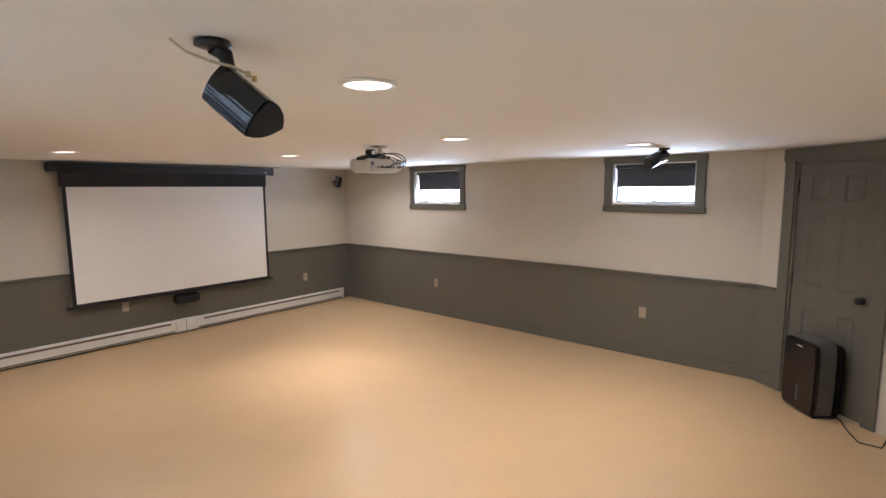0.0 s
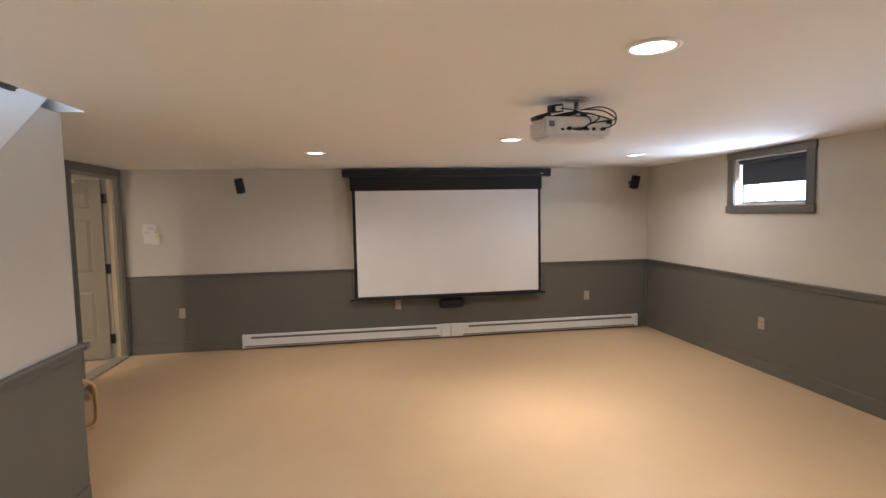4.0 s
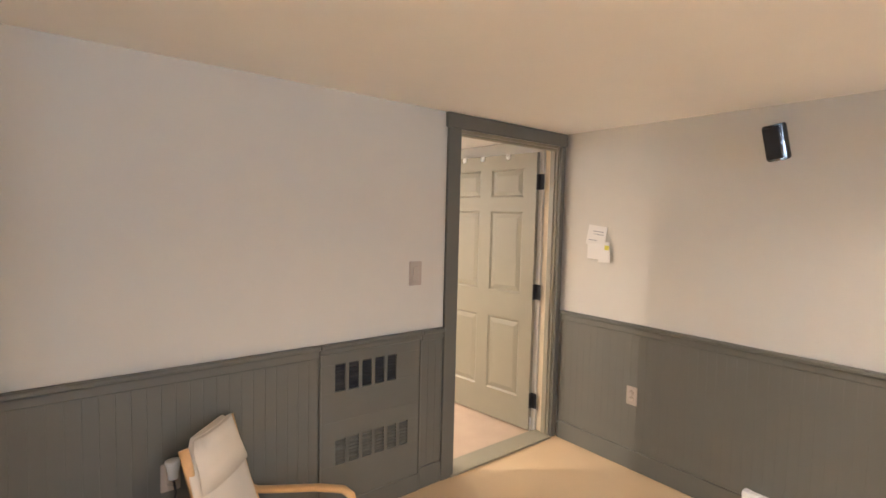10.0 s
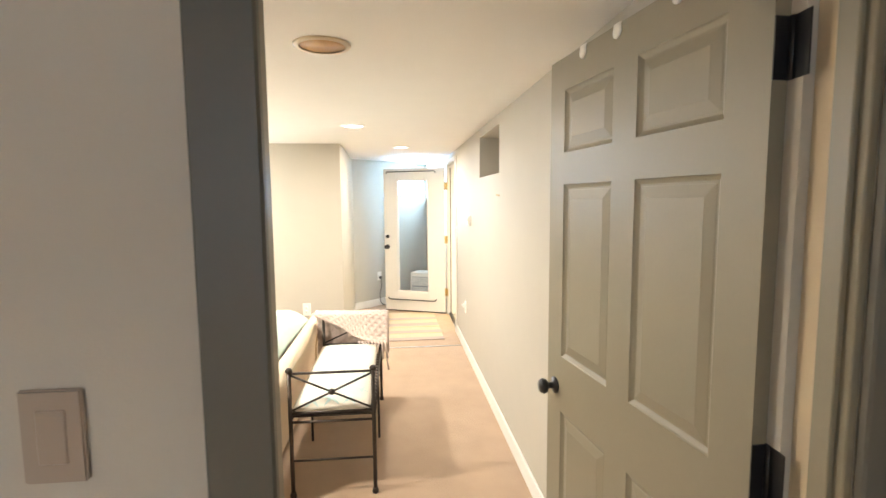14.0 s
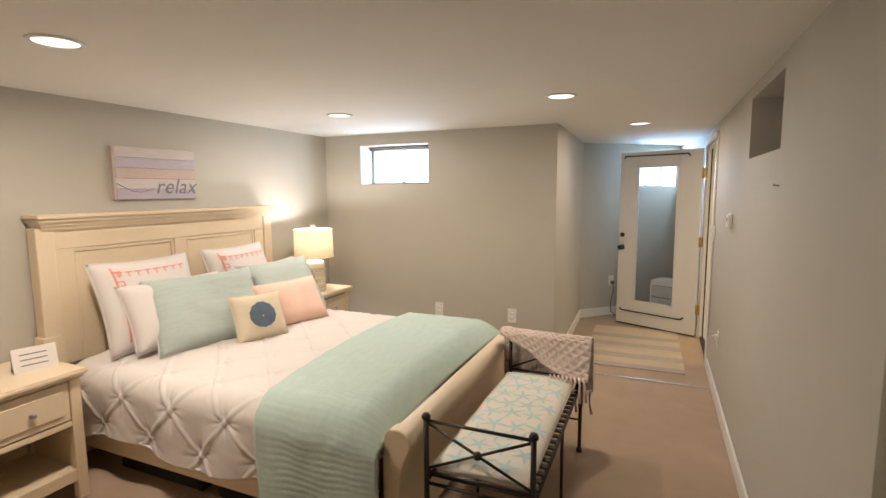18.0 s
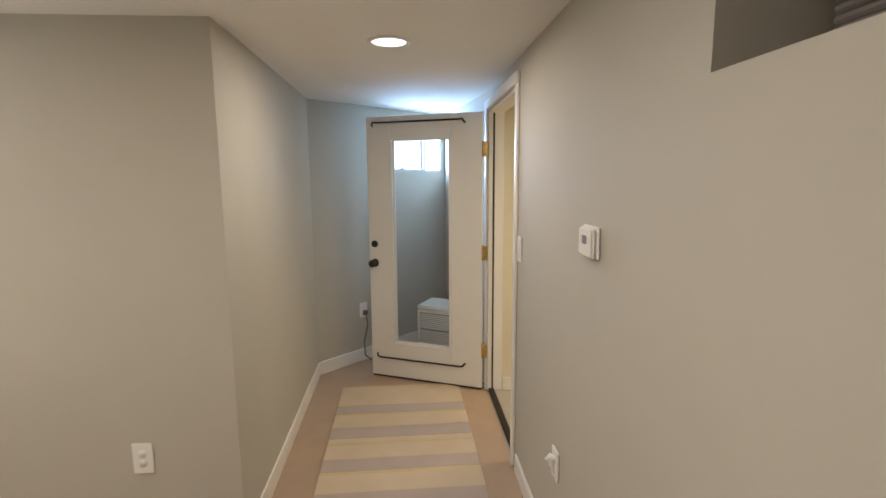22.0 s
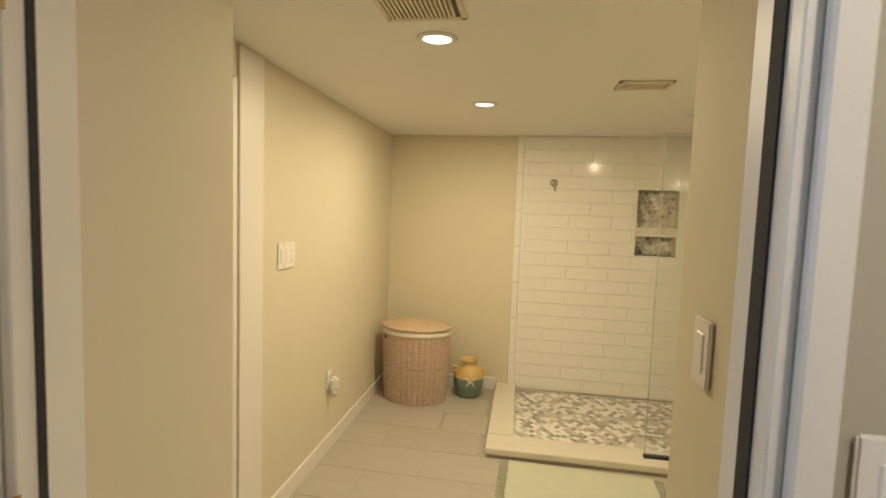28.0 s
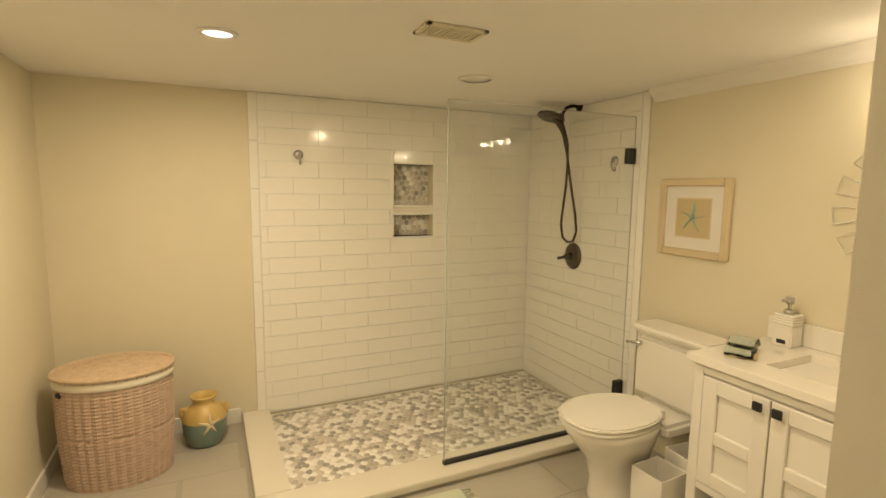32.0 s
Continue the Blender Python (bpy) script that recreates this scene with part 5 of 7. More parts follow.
for a in ((-0.70, -0.05), (0.05, 0.70)):
    part("panel_moulding", box(a[0] + 0.0, a[1] - 0.0, 3.573, 3.584, 1.235, 1.26, 0.004), M_CREAM, hb)
    part("panel_moulding", box(a[0] + 0.0, a[0] + 0.022, 3.573, 3.584, 0.6, 1.235, 0.004), M_CREAM, hb)
    part("panel_moulding", box(a[1] - 0.022, a[1], 3.573, 3.584, 0.6, 1.235, 0.004), M_CREAM, hb)
for z0, z1, o in ((1.37, 1.39, 0.012), (1.39, 1.41, 0.024), (1.41, 1.433, 0.040), (1.433, 1.457, 0.055)):
    part("crown", box(-0.86 - o * 0.8, 0.86 + o * 0.8, 3.51, 3.60 + o, z0, z1, 0.006, seg=2), M_CREAM, hb)
MYZ = Matrix(((0, 0, 1, 0), (1, 0, 0, 0), (0, 1, 0, 0), (0, 0, 0, 1)))
def rounded(loop, times=2):
    """The loop with its corners cut again and again until it is smooth."""
    for _ in range(times):
        loop = [((1 - k) * p[0] + k * q[0], (1 - k) * p[1] + k * q[1]) for p, q in zip(loop, loop[1:] + loop[:1]) for k in (0.25, 0.75)]
    return loop


prof = [(5.695, 0.06), (5.735, 0.06), (5.735, 0.30), (5.745, 0.42), (5.765, 0.50), (5.79, 0.55), (5.80, 0.585), (5.785, 0.615), (5.75, 0.628), (5.715, 0.618), (5.700, 0.58), (5.695, 0.50)]
part("footboard", prism(rounded(prof), -0.79, 0.79, m=MYZ), M_CREAM, bed)
for sx in (-1, 1):
    fp = [(5.685, 0), (5.75, 0), (5.75, 0.30), (5.758, 0.42), (5.778, 0.50), (5.803, 0.55), (5.812, 0.585), (5.795, 0.62), (5.75, 0.636), (5.705, 0.625), (5.688, 0.58), (5.685, 0.50)]
    part("foot_post", prism(rounded(fp), sx * 0.79 - 0.035, sx * 0.79 + 0.035, m=MYZ, bevel=0.004), M_CREAM, bed)
    part("side_rail", box(sx * 0.80 - 0.015, sx * 0.80 + 0.015, 3.61, 5.69, 0.150, 0.28, 0.005), M_CREAM, bed)
part("slat_base", box(-0.78, 0.78, 3.62, 5.68, 0.22, 0.25), M_CREAM, bed)
mt = thing("mattress", pose(CXB, 0, 0.25), "thick mattress under the white duvet", "mattress")
part("body", box(-0.75, 0.75, 3.62, 5.67, 0.0, 0.34, 0.05, seg=3), M_SHAM, mt)
part("piping", tube([(-0.74, 3.66, 0.30), (0.74, 3.66, 0.30), (0.74, 5.62, 0.30), (-0.74, 5.62, 0.30)], 0.008, 6, closed=True), M_SHAM, mt)
for y in (4.2, 4.95):
    sb2 = thing("storage_box", pose(CXB + 0.42, y, 0), "low black fabric storage box under the bed", "storage box", "boxes under the bed")
    part("body", box(-0.3, 0.3, -0.32, 0.32, 0.0, 0.13, 0.012), M_UNDERBED, sb2)
    part("lid", box(-0.31, 0.31, -0.33, 0.33, 0.125, 0.145, 0.006), M_UNDERBED, sb2)


def over_bed(u, half, top, low, rad, bulge):
    """The line of a cover across the bed: flat on top, round at the edge, hanging at the sides. u runs from -1 to 1."""
    flat, drop = half - rad, top - rad - low
    total = flat + rad * math.pi / 2 + drop
    s = abs(u) * total
    sg = 1 if u >= 0 else -1
    if s < flat:
        return sg * s, top + bulge * (1 - (s / flat) ** 2), 0.0, 1.0, s * sg
    s2 = s - flat
    if s2 < rad * math.pi / 2:
        a = s2 / rad
        return sg * (flat + rad * math.sin(a)), top - rad + rad * math.cos(a), sg * math.sin(a), math.cos(a), s * sg
    return sg * half, top - rad - (s2 - rad * math.pi / 2), sg * 1.0, 0.0, s * sg


def cover(y0, y1, nu, nv, half, top, low, rad, bulge, relief, skew=0.0, thick=0.012, hem=None, foot=0.14, turn=0.07):
    g = bmesh.new()
    rows = []
    for j in range(nv + 1):
        row, under = [], []
        for i in range(nu + 1):
            u = -1 + 2 * i / nu
            x, z, nx, nz, s = over_bed(u, half, top, low, rad, bulge)
            f = j / nv
            y = (y0 + skew * u) * (1 - f) + y1 * f
            d = relief(s, y, f)
            fl = max(0, abs(u) - 0.72) / 0.28
            z -= foot * max(0.0, (f - 1 + turn) / turn) ** 2 * (nz if nz > 0 else 0)
            nx2 = nx + 0.0
            row.append(g.verts.new((x + nx2 * d + (0.012 * math.sin(y * 17 + s) * fl if nx else 0), y, z + nz * d + (hem(y, s) * fl if hem else 0))))
        rows.append(row)
    for a, b in zip(rows, rows[1:]):
        for i in range(nu):
            g.faces.new([a[i], a[i + 1], b[i + 1], b[i]]).smooth = True
    r = bmesh.ops.extrude_face_region(g, geom=list(g.faces))
    vs = [v for v in r["geom"] if isinstance(v, bmesh.types.BMVert)]
    g.normal_update()
    for v in vs:
        v.co += v.normal * thick
    bmesh.ops.recalc_face_normals(g, faces=g.faces)
    return g


def tucks(s, y, f):
    c = 0.36
    wx, wy = 0.018 * noise.noise(Vector((s * 3, y * 3, 3))), 0.018 * noise.noise(Vector((s * 3, y * 3, 8)))
    a, b = (s + wx + y) / c, (s - y + wy) / c
    fa, fb = a - round(a), b - round(b)
    la, lb = abs(fa) * c * 0.7, abs(fb) * c * 0.7
    node = math.hypot(fa, fb)
    w = 0.8 + 0.5 * noise.noise(Vector((s * 4, y * 4, 1)))
    fold = (math.exp(-(la / 0.008) ** 2) * (1.0 - 0.55 * abs(fb)) + math.exp(-(lb / 0.008) ** 2) * (1.0 - 0.55 * abs(fa))) * 0.013 * w
    puff = 0.013 * (1 - math.exp(-(node / 0.2) ** 2))
    ang = math.atan2(fb, fa)
    star = 0.0035 * math.exp(-(node / 0.30) ** 2) * math.cos(12 * ang + 3 * w) * min(1.0, node / 0.06)
    crease = 0.004 * max(0.0, noise.noise(Vector(((s + y) * 9, (s - y) * 2.5, 5)))) + 0.004 * max(0.0, noise.noise(Vector(((s + y) * 2.5, (s - y) * 9, 6))))
    return puff + fold + star + crease + 0.008 * noise.noise(Vector((s * 5, y * 5, 7))) - 0.006


dv = thing("duvet", pose(CXB, 0, 0), "white pintucked cotton duvet spread over the bed", "duvet")
part("cover", cover(3.70, 5.675, 310, 270, 0.835, 0.615, 0.245, 0.10, 0.03, tucks, hem=lambda y, s: 0.03 * math.sin(y * 6 + (2 if s > 0 else 0))), M_DUVET, dv)
for sx in (-1, 1):
    part("hem", tube([(sx * 0.838, 3.70 + 0.05 * i, 0.257 + 0.03 * math.sin((3.70 + 0.05 * i) * 6 + (2 if sx > 0 else 0))) for i in range(39)], 0.007, 6), M_DUVET, dv)
bk = thing("throw_blanket", pose(CXB, 0, 0), "sea-green crinkled gauze blanket across the foot of the bed", "blanket")
def crinkle(s, y, f):
    return 0.0032 * noise.noise(Vector((s * 9, y * 14, 2))) + 0.0009 * math.sin(s * 210 + 6 * noise.noise(Vector((s * 3, y * 7, 5)))) * (0.5 + 0.7 * noise.noise(Vector((s * 5, y * 5, 9)))) + 0.003
part("cloth", cover(5.03, 5.69, 420, 60, 0.875, 0.668, 0.17, 0.15, 0.035, crinkle, skew=0.05, thick=0.008, foot=0.10, turn=0.26, hem=lambda y, s: 0.012 * math.sin(y * 9)), M_GAUZE, bk)


def pillow_mesh(w, h, t, wob=0.0, n=26, flange=0.0, seed=0):
    g = bmesh.new()
    sides = []
    for sg in (1, -1):
        rows = []
        for j in range(n + 1):
            row = []
            for i in range(n + 1):
                u, v = -1 + 2 * i / n, -1 + 2 * j / n
                e = max(0.0, (1 - u ** 4) * (1 - v ** 4)) ** 0.55
                px = u * w / 2 * (1 - 0.07 * (1 - v * v)) 
                pz = v * h / 2 * (1 - 0.07 * (1 - u * u))
                d = t / 2 * e + wob * noise.noise(Vector((u * 2.2 + seed, v * 2.2, sg)))* e
                row.append(g.verts.new((px, -sg * d, pz)))
            rows.append(row)
        for a, b in zip(rows, rows[1:]):
            for i in range(n):
                g.faces.new([a[i], a[i + 1], b[i + 1], b[i]] if sg > 0 else [a[i], b[i], b[i + 1], a[i + 1]]).smooth = True
    bmesh.ops.remove_doubles(g, verts=g.verts, dist=0.0008)
    bmesh.ops.recalc_face_normals(g, faces=g.faces)
    return g


def pillow(name, at, rx, rz, w, h, t, material, label, wob=0.012, seed=0, ry=0):
    root = thing(name, pose(*at, 0, 0, rz) @ pose(0, 0, 0, rx, ry, 0), label, "pillow", "pillows on the bed")
    part("cover", pillow_mesh(w, h, t, wob, seed=seed), material, root)
    edge = []
    for k in range(48):
        a = k / 12
        s, f = int(a), a - int(a)
        u, v = ((-1 + 2 * f, -1), (1, -1 + 2 * f), (1 - 2 * f, 1), (-1, 1 - 2 * f))[s]
        edge.append((u * w / 2 * (1 - 0.07 * (1 - v * v)), 0.0, v * h / 2 * (1 - 0.07 * (1 - u * u))))
    part("piping", tube(edge, 0.0045, 6, closed=True), M_SHAM if material is M_AQUA else material, root)
    return root


def skin_y(u, v, t):
    return -(t / 2 * max(0.0, (1 - u ** 4) * (1 - v ** 4)) ** 0.55) - 0.004


def key_print(root, w, h, t, side):
    """A coral key-fret border printed near the edges of a sham, laid on its skin."""
    for k in range(7):
        v0, v1 = -0.80 + k * 0.235, -0.80 + k * 0.235 + 0.12
        for (ua, ub, va, vb) in ((0.70, 0.74, v0, v1 + 0.11), (0.60, 0.72, v1, v1 + 0.022), (0.58, 0.61, v0 + 0.02, v1 + 0.02), (0.61, 0.68, v0 + 0.02, v0 + 0.042)):
            strip(root, w, h, t, side * ua, side * ub, va, vb)
    for k in range(8):
        u0 = -0.70 + k * 0.185
        strip(root, w, h, t, u0, u0 + 0.15, 0.70, 0.73)
        strip(root, w, h, t, u0 + 0.05, u0 + 0.075, 0.60, 0.70)


def strip(root, w, h, t, ua, ub, va, vb):
    g = bmesh.new()
    n = 4
    vs = []
    for i in range(n + 1):
        row = []
        for j in range(n + 1):
            u, v = ua + (ub - ua) * i / n, va + (vb - va) * j / n
            row.append(g.verts.new((u * w / 2 * (1 - 0.07 * (1 - v * v)), skin_y(u, v, t) - 0.003, v * h / 2 * (1 - 0.07 * (1 - u * u)))))
        vs.append(row)
    for a, b in zip(vs, vs[1:]):
        for j in range(n):
            g.faces.new([a[j], a[j + 1], b[j + 1], b[j]])
    part("print", g, M_CORALPRINT, root)


TZ = 0.655
e1 = pillow("euro_sham", (-2.95, 3.83, TZ + 0.255), -20, 176, 0.62, 0.56, 0.17, M_SHAM, "white square sham with a coral fret border", 0.004, 1)
key_print(e1, 0.62, 0.56, 0.17, -1)
e2 = pillow("euro_sham", (-3.70, 3.81, TZ + 0.255), -18, 184, 0.62, 0.56, 0.17, M_SHAM, "white square sham with a coral fret border", 0.004, 2)
key_print(e2, 0.62, 0.56, 0.17, -1)
pillow("sleeping_pillow", (-3.03, 3.98, TZ + 0.20), -28, 172, 0.66, 0.42, 0.17, M_SHAM, "plain white pillow between the shams", 0.012, 4)
pillow("sleeping_pillow", (-3.95, 3.97, TZ + 0.19), -28, 188, 0.62, 0.42, 0.17, M_SHAM, "plain white pillow between the shams", 0.012, 5)
pillow("aqua_sham", (-3.13, 4.10, TZ + 0.195), -36, 162, 0.70, 0.50, 0.19, M_AQUA, "pale aqua ribbed pillow propped against the white ones", 0.012, 6)
pillow("aqua_sham", (-3.84, 4.08, TZ + 0.195), -32, 174, 0.66, 0.47, 0.17, M_AQUA, "pale aqua ribbed pillow propped against the white ones", 0.012, 7)
sh = pillow("shell_cushion", (-3.27, 4.37, TZ + 0.130), -26, 158, 0.33, 0.31, 0.13, M_LINEN, "small linen cushion with a blue scallop shell print", 0.006, 8)
for k in range(13):
    a = radians(-168 + 28 * k)
    pts = []
    for rr in (0.03, 0.32, 0.60 - 0.14 * abs(k - 6) / 6):
        pts.append((math.sin(a) * rr, -0.06 + math.cos(a) * rr * 1.05))
    for (ua, va), (ub, vb) in zip(pts, pts[1:]):
        g = bmesh.new()
        vv = []
        for fr in (0, 0.5, 1):
            u, v = ua + (ub - ua) * fr, va + (vb - va) * fr
            wd2 = 0.03 + 0.22 * math.hypot(u, v + 0.06)
            nx, nv2 = math.cos(a) * wd2, -math.sin(a) * wd2
            vv.append([g.verts.new(((u + q * nx) * 0.155, skin_y(u + q * nx, v + q * nv2, 0.12) - 0.0035, (v + q * nv2) * 0.145)) for q in (-1, 0, 1)])
        for c, d in zip(vv, vv[1:]):
            for j in range(2):
                g.faces.new([c[j], c[j + 1], d[j + 1], d[j]])
        part("shell_rib", g, M_SHELL, sh)
pillow("lumbar_cushion", (-3.64, 4.30, TZ + 0.14), -30, 168, 0.56, 0.34, 0.16, M_CORAL, "coral pink rectangular lumbar cushion", 0.008, 9)

# night stands
def night_stand(m, label):
    root = thing("nightstand", m, label, "nightstand", "nightstands")
    w, d, h = 0.46, 0.46, 0.686
    part("top", box(-w / 2 - 0.03, w / 2 + 0.03, -0.005, d + 0.03, h - 0.028, h, 0.008, seg=2), M_CREAM, root)
    part("top_moulding", box(-w / 2 - 0.015, w / 2 + 0.015, 0.0, d + 0.015, h - 0.045, h - 0.027, 0.006), M_CREAM, root)
    for sx in (-1, 1):
        for y0 in (0.0, d - 0.05):
            part("leg", box(sx * (w / 2 - 0.025) - 0.025, sx * (w / 2 - 0.025) + 0.025, y0, y0 + 0.05, 0, h - 0.045, 0.004), M_CREAM, root)
        part("side_panel", box(sx * (w / 2 - 0.02) - 0.008, sx * (w / 2 - 0.02) + 0.008, 0.05, d - 0.05, 0.12, h - 0.045), M_CREAM, root)
    part("back_panel", box(-w / 2 + 0.05, w / 2 - 0.05, 0.01, 0.022, 0.12, h - 0.045), M_CREAM, root)
    part("shelf", box(-w / 2 + 0.03, w / 2 - 0.03, 0.02, d - 0.02, 0.13, 0.155, 0.003), M_CREAM, root)
    part("lower_rail", box(-w / 2 + 0.05, w / 2 - 0.05, d - 0.03, d - 0.008, 0.10, 0.165, 0.004), M_CREAM, root)
    part("divider", box(-w / 2 + 0.05, w / 2 - 0.05, 0.03, d - 0.006, 0.395, 0.425, 0.003), M_CREAM, root)
    dr = part("drawer", box(-w / 2 + 0.054, w / 2 - 0.054, 0.03, d - 0.004, 0.432, h - 0.058, 0.004), M_CREAM, root)
    part("drawer_moulding", box(-w / 2 + 0.085, w / 2 - 0.085, d - 0.006, d + 0.004, 0.465, h - 0.09, 0.004), M_CREAM, dr)
    part("knob", lathe([(0, 0), (0.008, 0), (0.007, 0.012), (0.015, 0.018), (0.014, 0.026), (0, 0.030)], 14, m=pose(0, d + 0.003, 0.53, -90, 0, 0)), M_STEEL, dr)
    return root


night_stand(pose(-4.565, 3.55, 0), "cream nightstand with one drawer beside the bed, lamp on top")
night_stand(pose(-2.19, 3.52, 0), "cream nightstand with a drawer and open shelf")
lp = thing("table_lamp", pose(-4.49, 3.86, 0.686), "ceramic table lamp with a glowing linen drum shade", "lamp")
prof = [(0.0, 0.0), (0.09, 0.0), (0.094, 0.01)]
for k in range(4):
    z = 0.02 + k * 0.05
    prof += [(0.096, z), (0.099, z + 0.006), (0.092, z + 0.012), (0.092, z + 0.040), (0.098, z + 0.046)]
prof += [(0.094, 0.225), (0.092, 0.25), (0.078, 0.272), (0.04, 0.28), (0.03, 0.29), (0, 0.292)]
lb = part("base", lathe(prof, 40), M_CERAMIC, lp)
for k in range(4):
    for i in range(18):
        a = 2 * math.pi * (i + 0.5 * (k % 2)) / 18
        part("relief_bead", lathe([(0, -0.012), (0.008, -0.006), (0.010, 0), (0.008, 0.006), (0, 0.012)], 8, m=pose(0.092 * math.cos(a), 0.092 * math.sin(a), 0.046 + k * 0.05, 0, 0, math.degrees(a))), M_CERAMIC, lb)
part("neck", tube([(0, 0, 0.28), (0, 0, 0.34)], 0.012, 10), M_STEEL, lp)
g = lathe([(0.172, 0.310), (0.166, 0.555)], 48)
part("shade", g, M_SHADE, lp)
for z, r in ((0.310, 0.1725), (0.554, 0.1665)):
    part("shade_rim", tube([(r * math.cos(2 * math.pi * i / 40), r * math.sin(2 * math.pi * i / 40), z) for i in range(40)], 0.003, 6, closed=True), M_LINEN, lp)
part("spider", tube([(-0.166, 0, 0.552), (0, 0, 0.55), (0.166, 0, 0.552)], 0.002, 6), M_STEEL, lp)
part("finial", lathe([(0, 0.555), (0.008, 0.555), (0.007, 0.565), (0.024, 0.572), (0.027, 0.585), (0.018, 0.596), (0, 0.598)], 16), M_CERAMIC, lp)
bulb = bpy.data.lights.new("lamp_bulb", "POINT")
bulb.energy, bulb.color, bulb.shadow_soft_size = 52, (1.0, 0.95, 0.88), 0.03
bo = new("lamp_bulb", bulb)
bo.location = (-4.49, 3.86, 1.175)
cal = thing("desk_calendar", pose(-2.33, 3.78, 0.686, 0, 0, 165), "small white desk calendar standing on the nightstand", "calendar")
part("front_leaf", box(-0.09, 0.09, -0.002, 0.0, 0, 0.12), M_PAPER, cal, m=pose(0, -0.03, 0, -14, 0, 0))
part("back_leaf", box(-0.09, 0.09, 0.0, 0.002, 0, 0.12), M_PAPER, cal, m=pose(0, 0.03, 0, 14, 0, 0))
for i in range(3):
    part("print_line", box(-0.06, 0.05, -0.0035, -0.002, 0.03 + i * 0.027, 0.036 + i * 0.027), M_INK, cal, m=pose(0, -0.03, 0, -14, 0, 0))

# plank picture
art = thing("plank_sign", pose(0, BYH, 0), "lavender washed plank sign lettered relax above the headboard", "wall art")
for i in range(5):
    z0, z1 = 1.532 + i * 0.0675, 1.532 + (i + 1) * 0.0675 - 0.0015
    part("plank", box(-3.575 + 0.004 * (i % 2), -2.985 - 0.003 * ((i + 1) % 2), 0.004, 0.030, z0, z1, 0.002), M_LAV[(0, 1, 2, 0, 1)[i]], art)
part("side_frame", box(-2.984, -2.972, 0.0, 0.031, 1.53, 1.868), M_LAV[2], art)
tx = bpy.data.curves.new("lettering", "FONT")
tx.body, tx.size, tx.shear, tx.extrude, tx.space_character = "relax", 0.150, 0.3, 0.0006, 1.05
to = new("lettering", tx)
to.parent = art
to.matrix_basis = pose(-3.25, 0.0315, 1.568, 90, 0, 180)
tx.materials.append(M_INK)
part("flourish", tube([(-2.99, 0.032, 1.632), (-3.03, 0.032, 1.612), (-3.09, 0.032, 1.585), (-3.15, 0.032, 1.578), (-3.21, 0.032, 1.592), (-3.245, 0.032, 1.60)], 0.0022, 6), M_INK, art)

# iron bench with a cushion and a knitted throw
bn = thing("iron_bench", pose(0, 0, 0), "dark iron bench with crossed ends at the foot of the bed", "bench")
BX0, BX1, BY0, BY1, BZ = -2.60, -3.84, 5.855, 6.285, 0.44
for x in (BX0, BX1):
    for y in (BY0, BY1):
        part("post", tube([(x, y, 0.015), (x, y, 0.68)], 0.011, 10), M_IRON, bn)
        part("finial", lathe([(0.011, 0.675), (0.018, 0.68), (0.018, 0.69), (0.012, 0.70), (0, 0.702)], 12, m=pose(x, y, 0)), M_IRON, bn)
        part("foot", lathe([(0, 0), (0.016, 0), (0.018, 0.012), (0.012, 0.03), (0.011, 0.03)], 12, m=pose(x, y, 0)), M_IRON, bn)
    for z in (0.672, BZ + 0.02, BZ - 0.03):
        part("end_rail", tube([(x, BY0, z), (x, BY1, z)], 0.007, 8), M_IRON, bn)
    part("cross_bar", tube([(x, BY0, 0.665), (x, BY1, BZ + 0.03)], 0.006, 8), M_IRON, bn)
    part("cross_bar", tube([(x, BY0, BZ + 0.03), (x, BY1, 0.665)], 0.006, 8), M_IRON, bn)
    part("rosette", lathe([(0, -0.014), (0.014, -0.010), (0.018, 0), (0.014, 0.010), (0, 0.014)], 14, m=pose(x, (BY0 + BY1) / 2, (0.665 + BZ + 0.03) / 2, 0, 90, 0)), M_IRON, bn)
    part("low_stretcher", tube([(x, BY0, 0.20), (x, BY1, 0.20)], 0.006, 8), M_IRON, bn)
for y in (BY0, BY1):
    part("seat_rail", tube([(BX0, y, BZ - 0.02), (BX1, y, BZ - 0.02)], 0.009, 8), M_IRON, bn)
    part("middle_leg", tube([((BX0 + BX1) / 2, y, BZ - 0.02), ((BX0 + BX1) / 2, y, 0.0)], 0.008, 8), M_IRON, bn)
for i in range(22):
    x = BX0 - 0.035 - i * (abs(BX1 - BX0) - 0.07) / 21
    part("slat", box(x - 0.014, x + 0.014, BY0, BY1, BZ - 0.014, BZ - 0.006, 0.002), M_IRON, bn)
cu = thing("bench_cushion", pose(-3.19, 6.062, BZ - 0.005), "cream bench cushion printed with pale teal starfish", "cushion")
g = bmesh.new()
nx, ny, hw, hd = 60, 24, 0.575, 0.205
for sg in (1, 0):
    rows = []
    for j in range(ny + 1):
        row = []
        for i in range(nx + 1):
            u, v = -1 + 2 * i / nx, -1 + 2 * j / ny
            e = max(0, (1 - abs(u) ** 12) * (1 - abs(v) ** 7)) ** 0.5
            z = 0.032 + (0.036 * e + 0.006 * noise.noise(Vector((u * 4, v * 2, 0)))) * e if sg else 0.032 - 0.028 * e
            row.append(g.verts.new((u * hw, v * hd, z)))
        rows.append(row)
    for a, b in zip(rows, rows[1:]):
        for i in range(nx):
            g.faces.new([a[i], a[i + 1], b[i + 1], b[i]] if sg else [a[i], b[i], b[i + 1], a[i + 1]]).smooth = True
bmesh.ops.remove_doubles(g, verts=g.verts, dist=0.001)
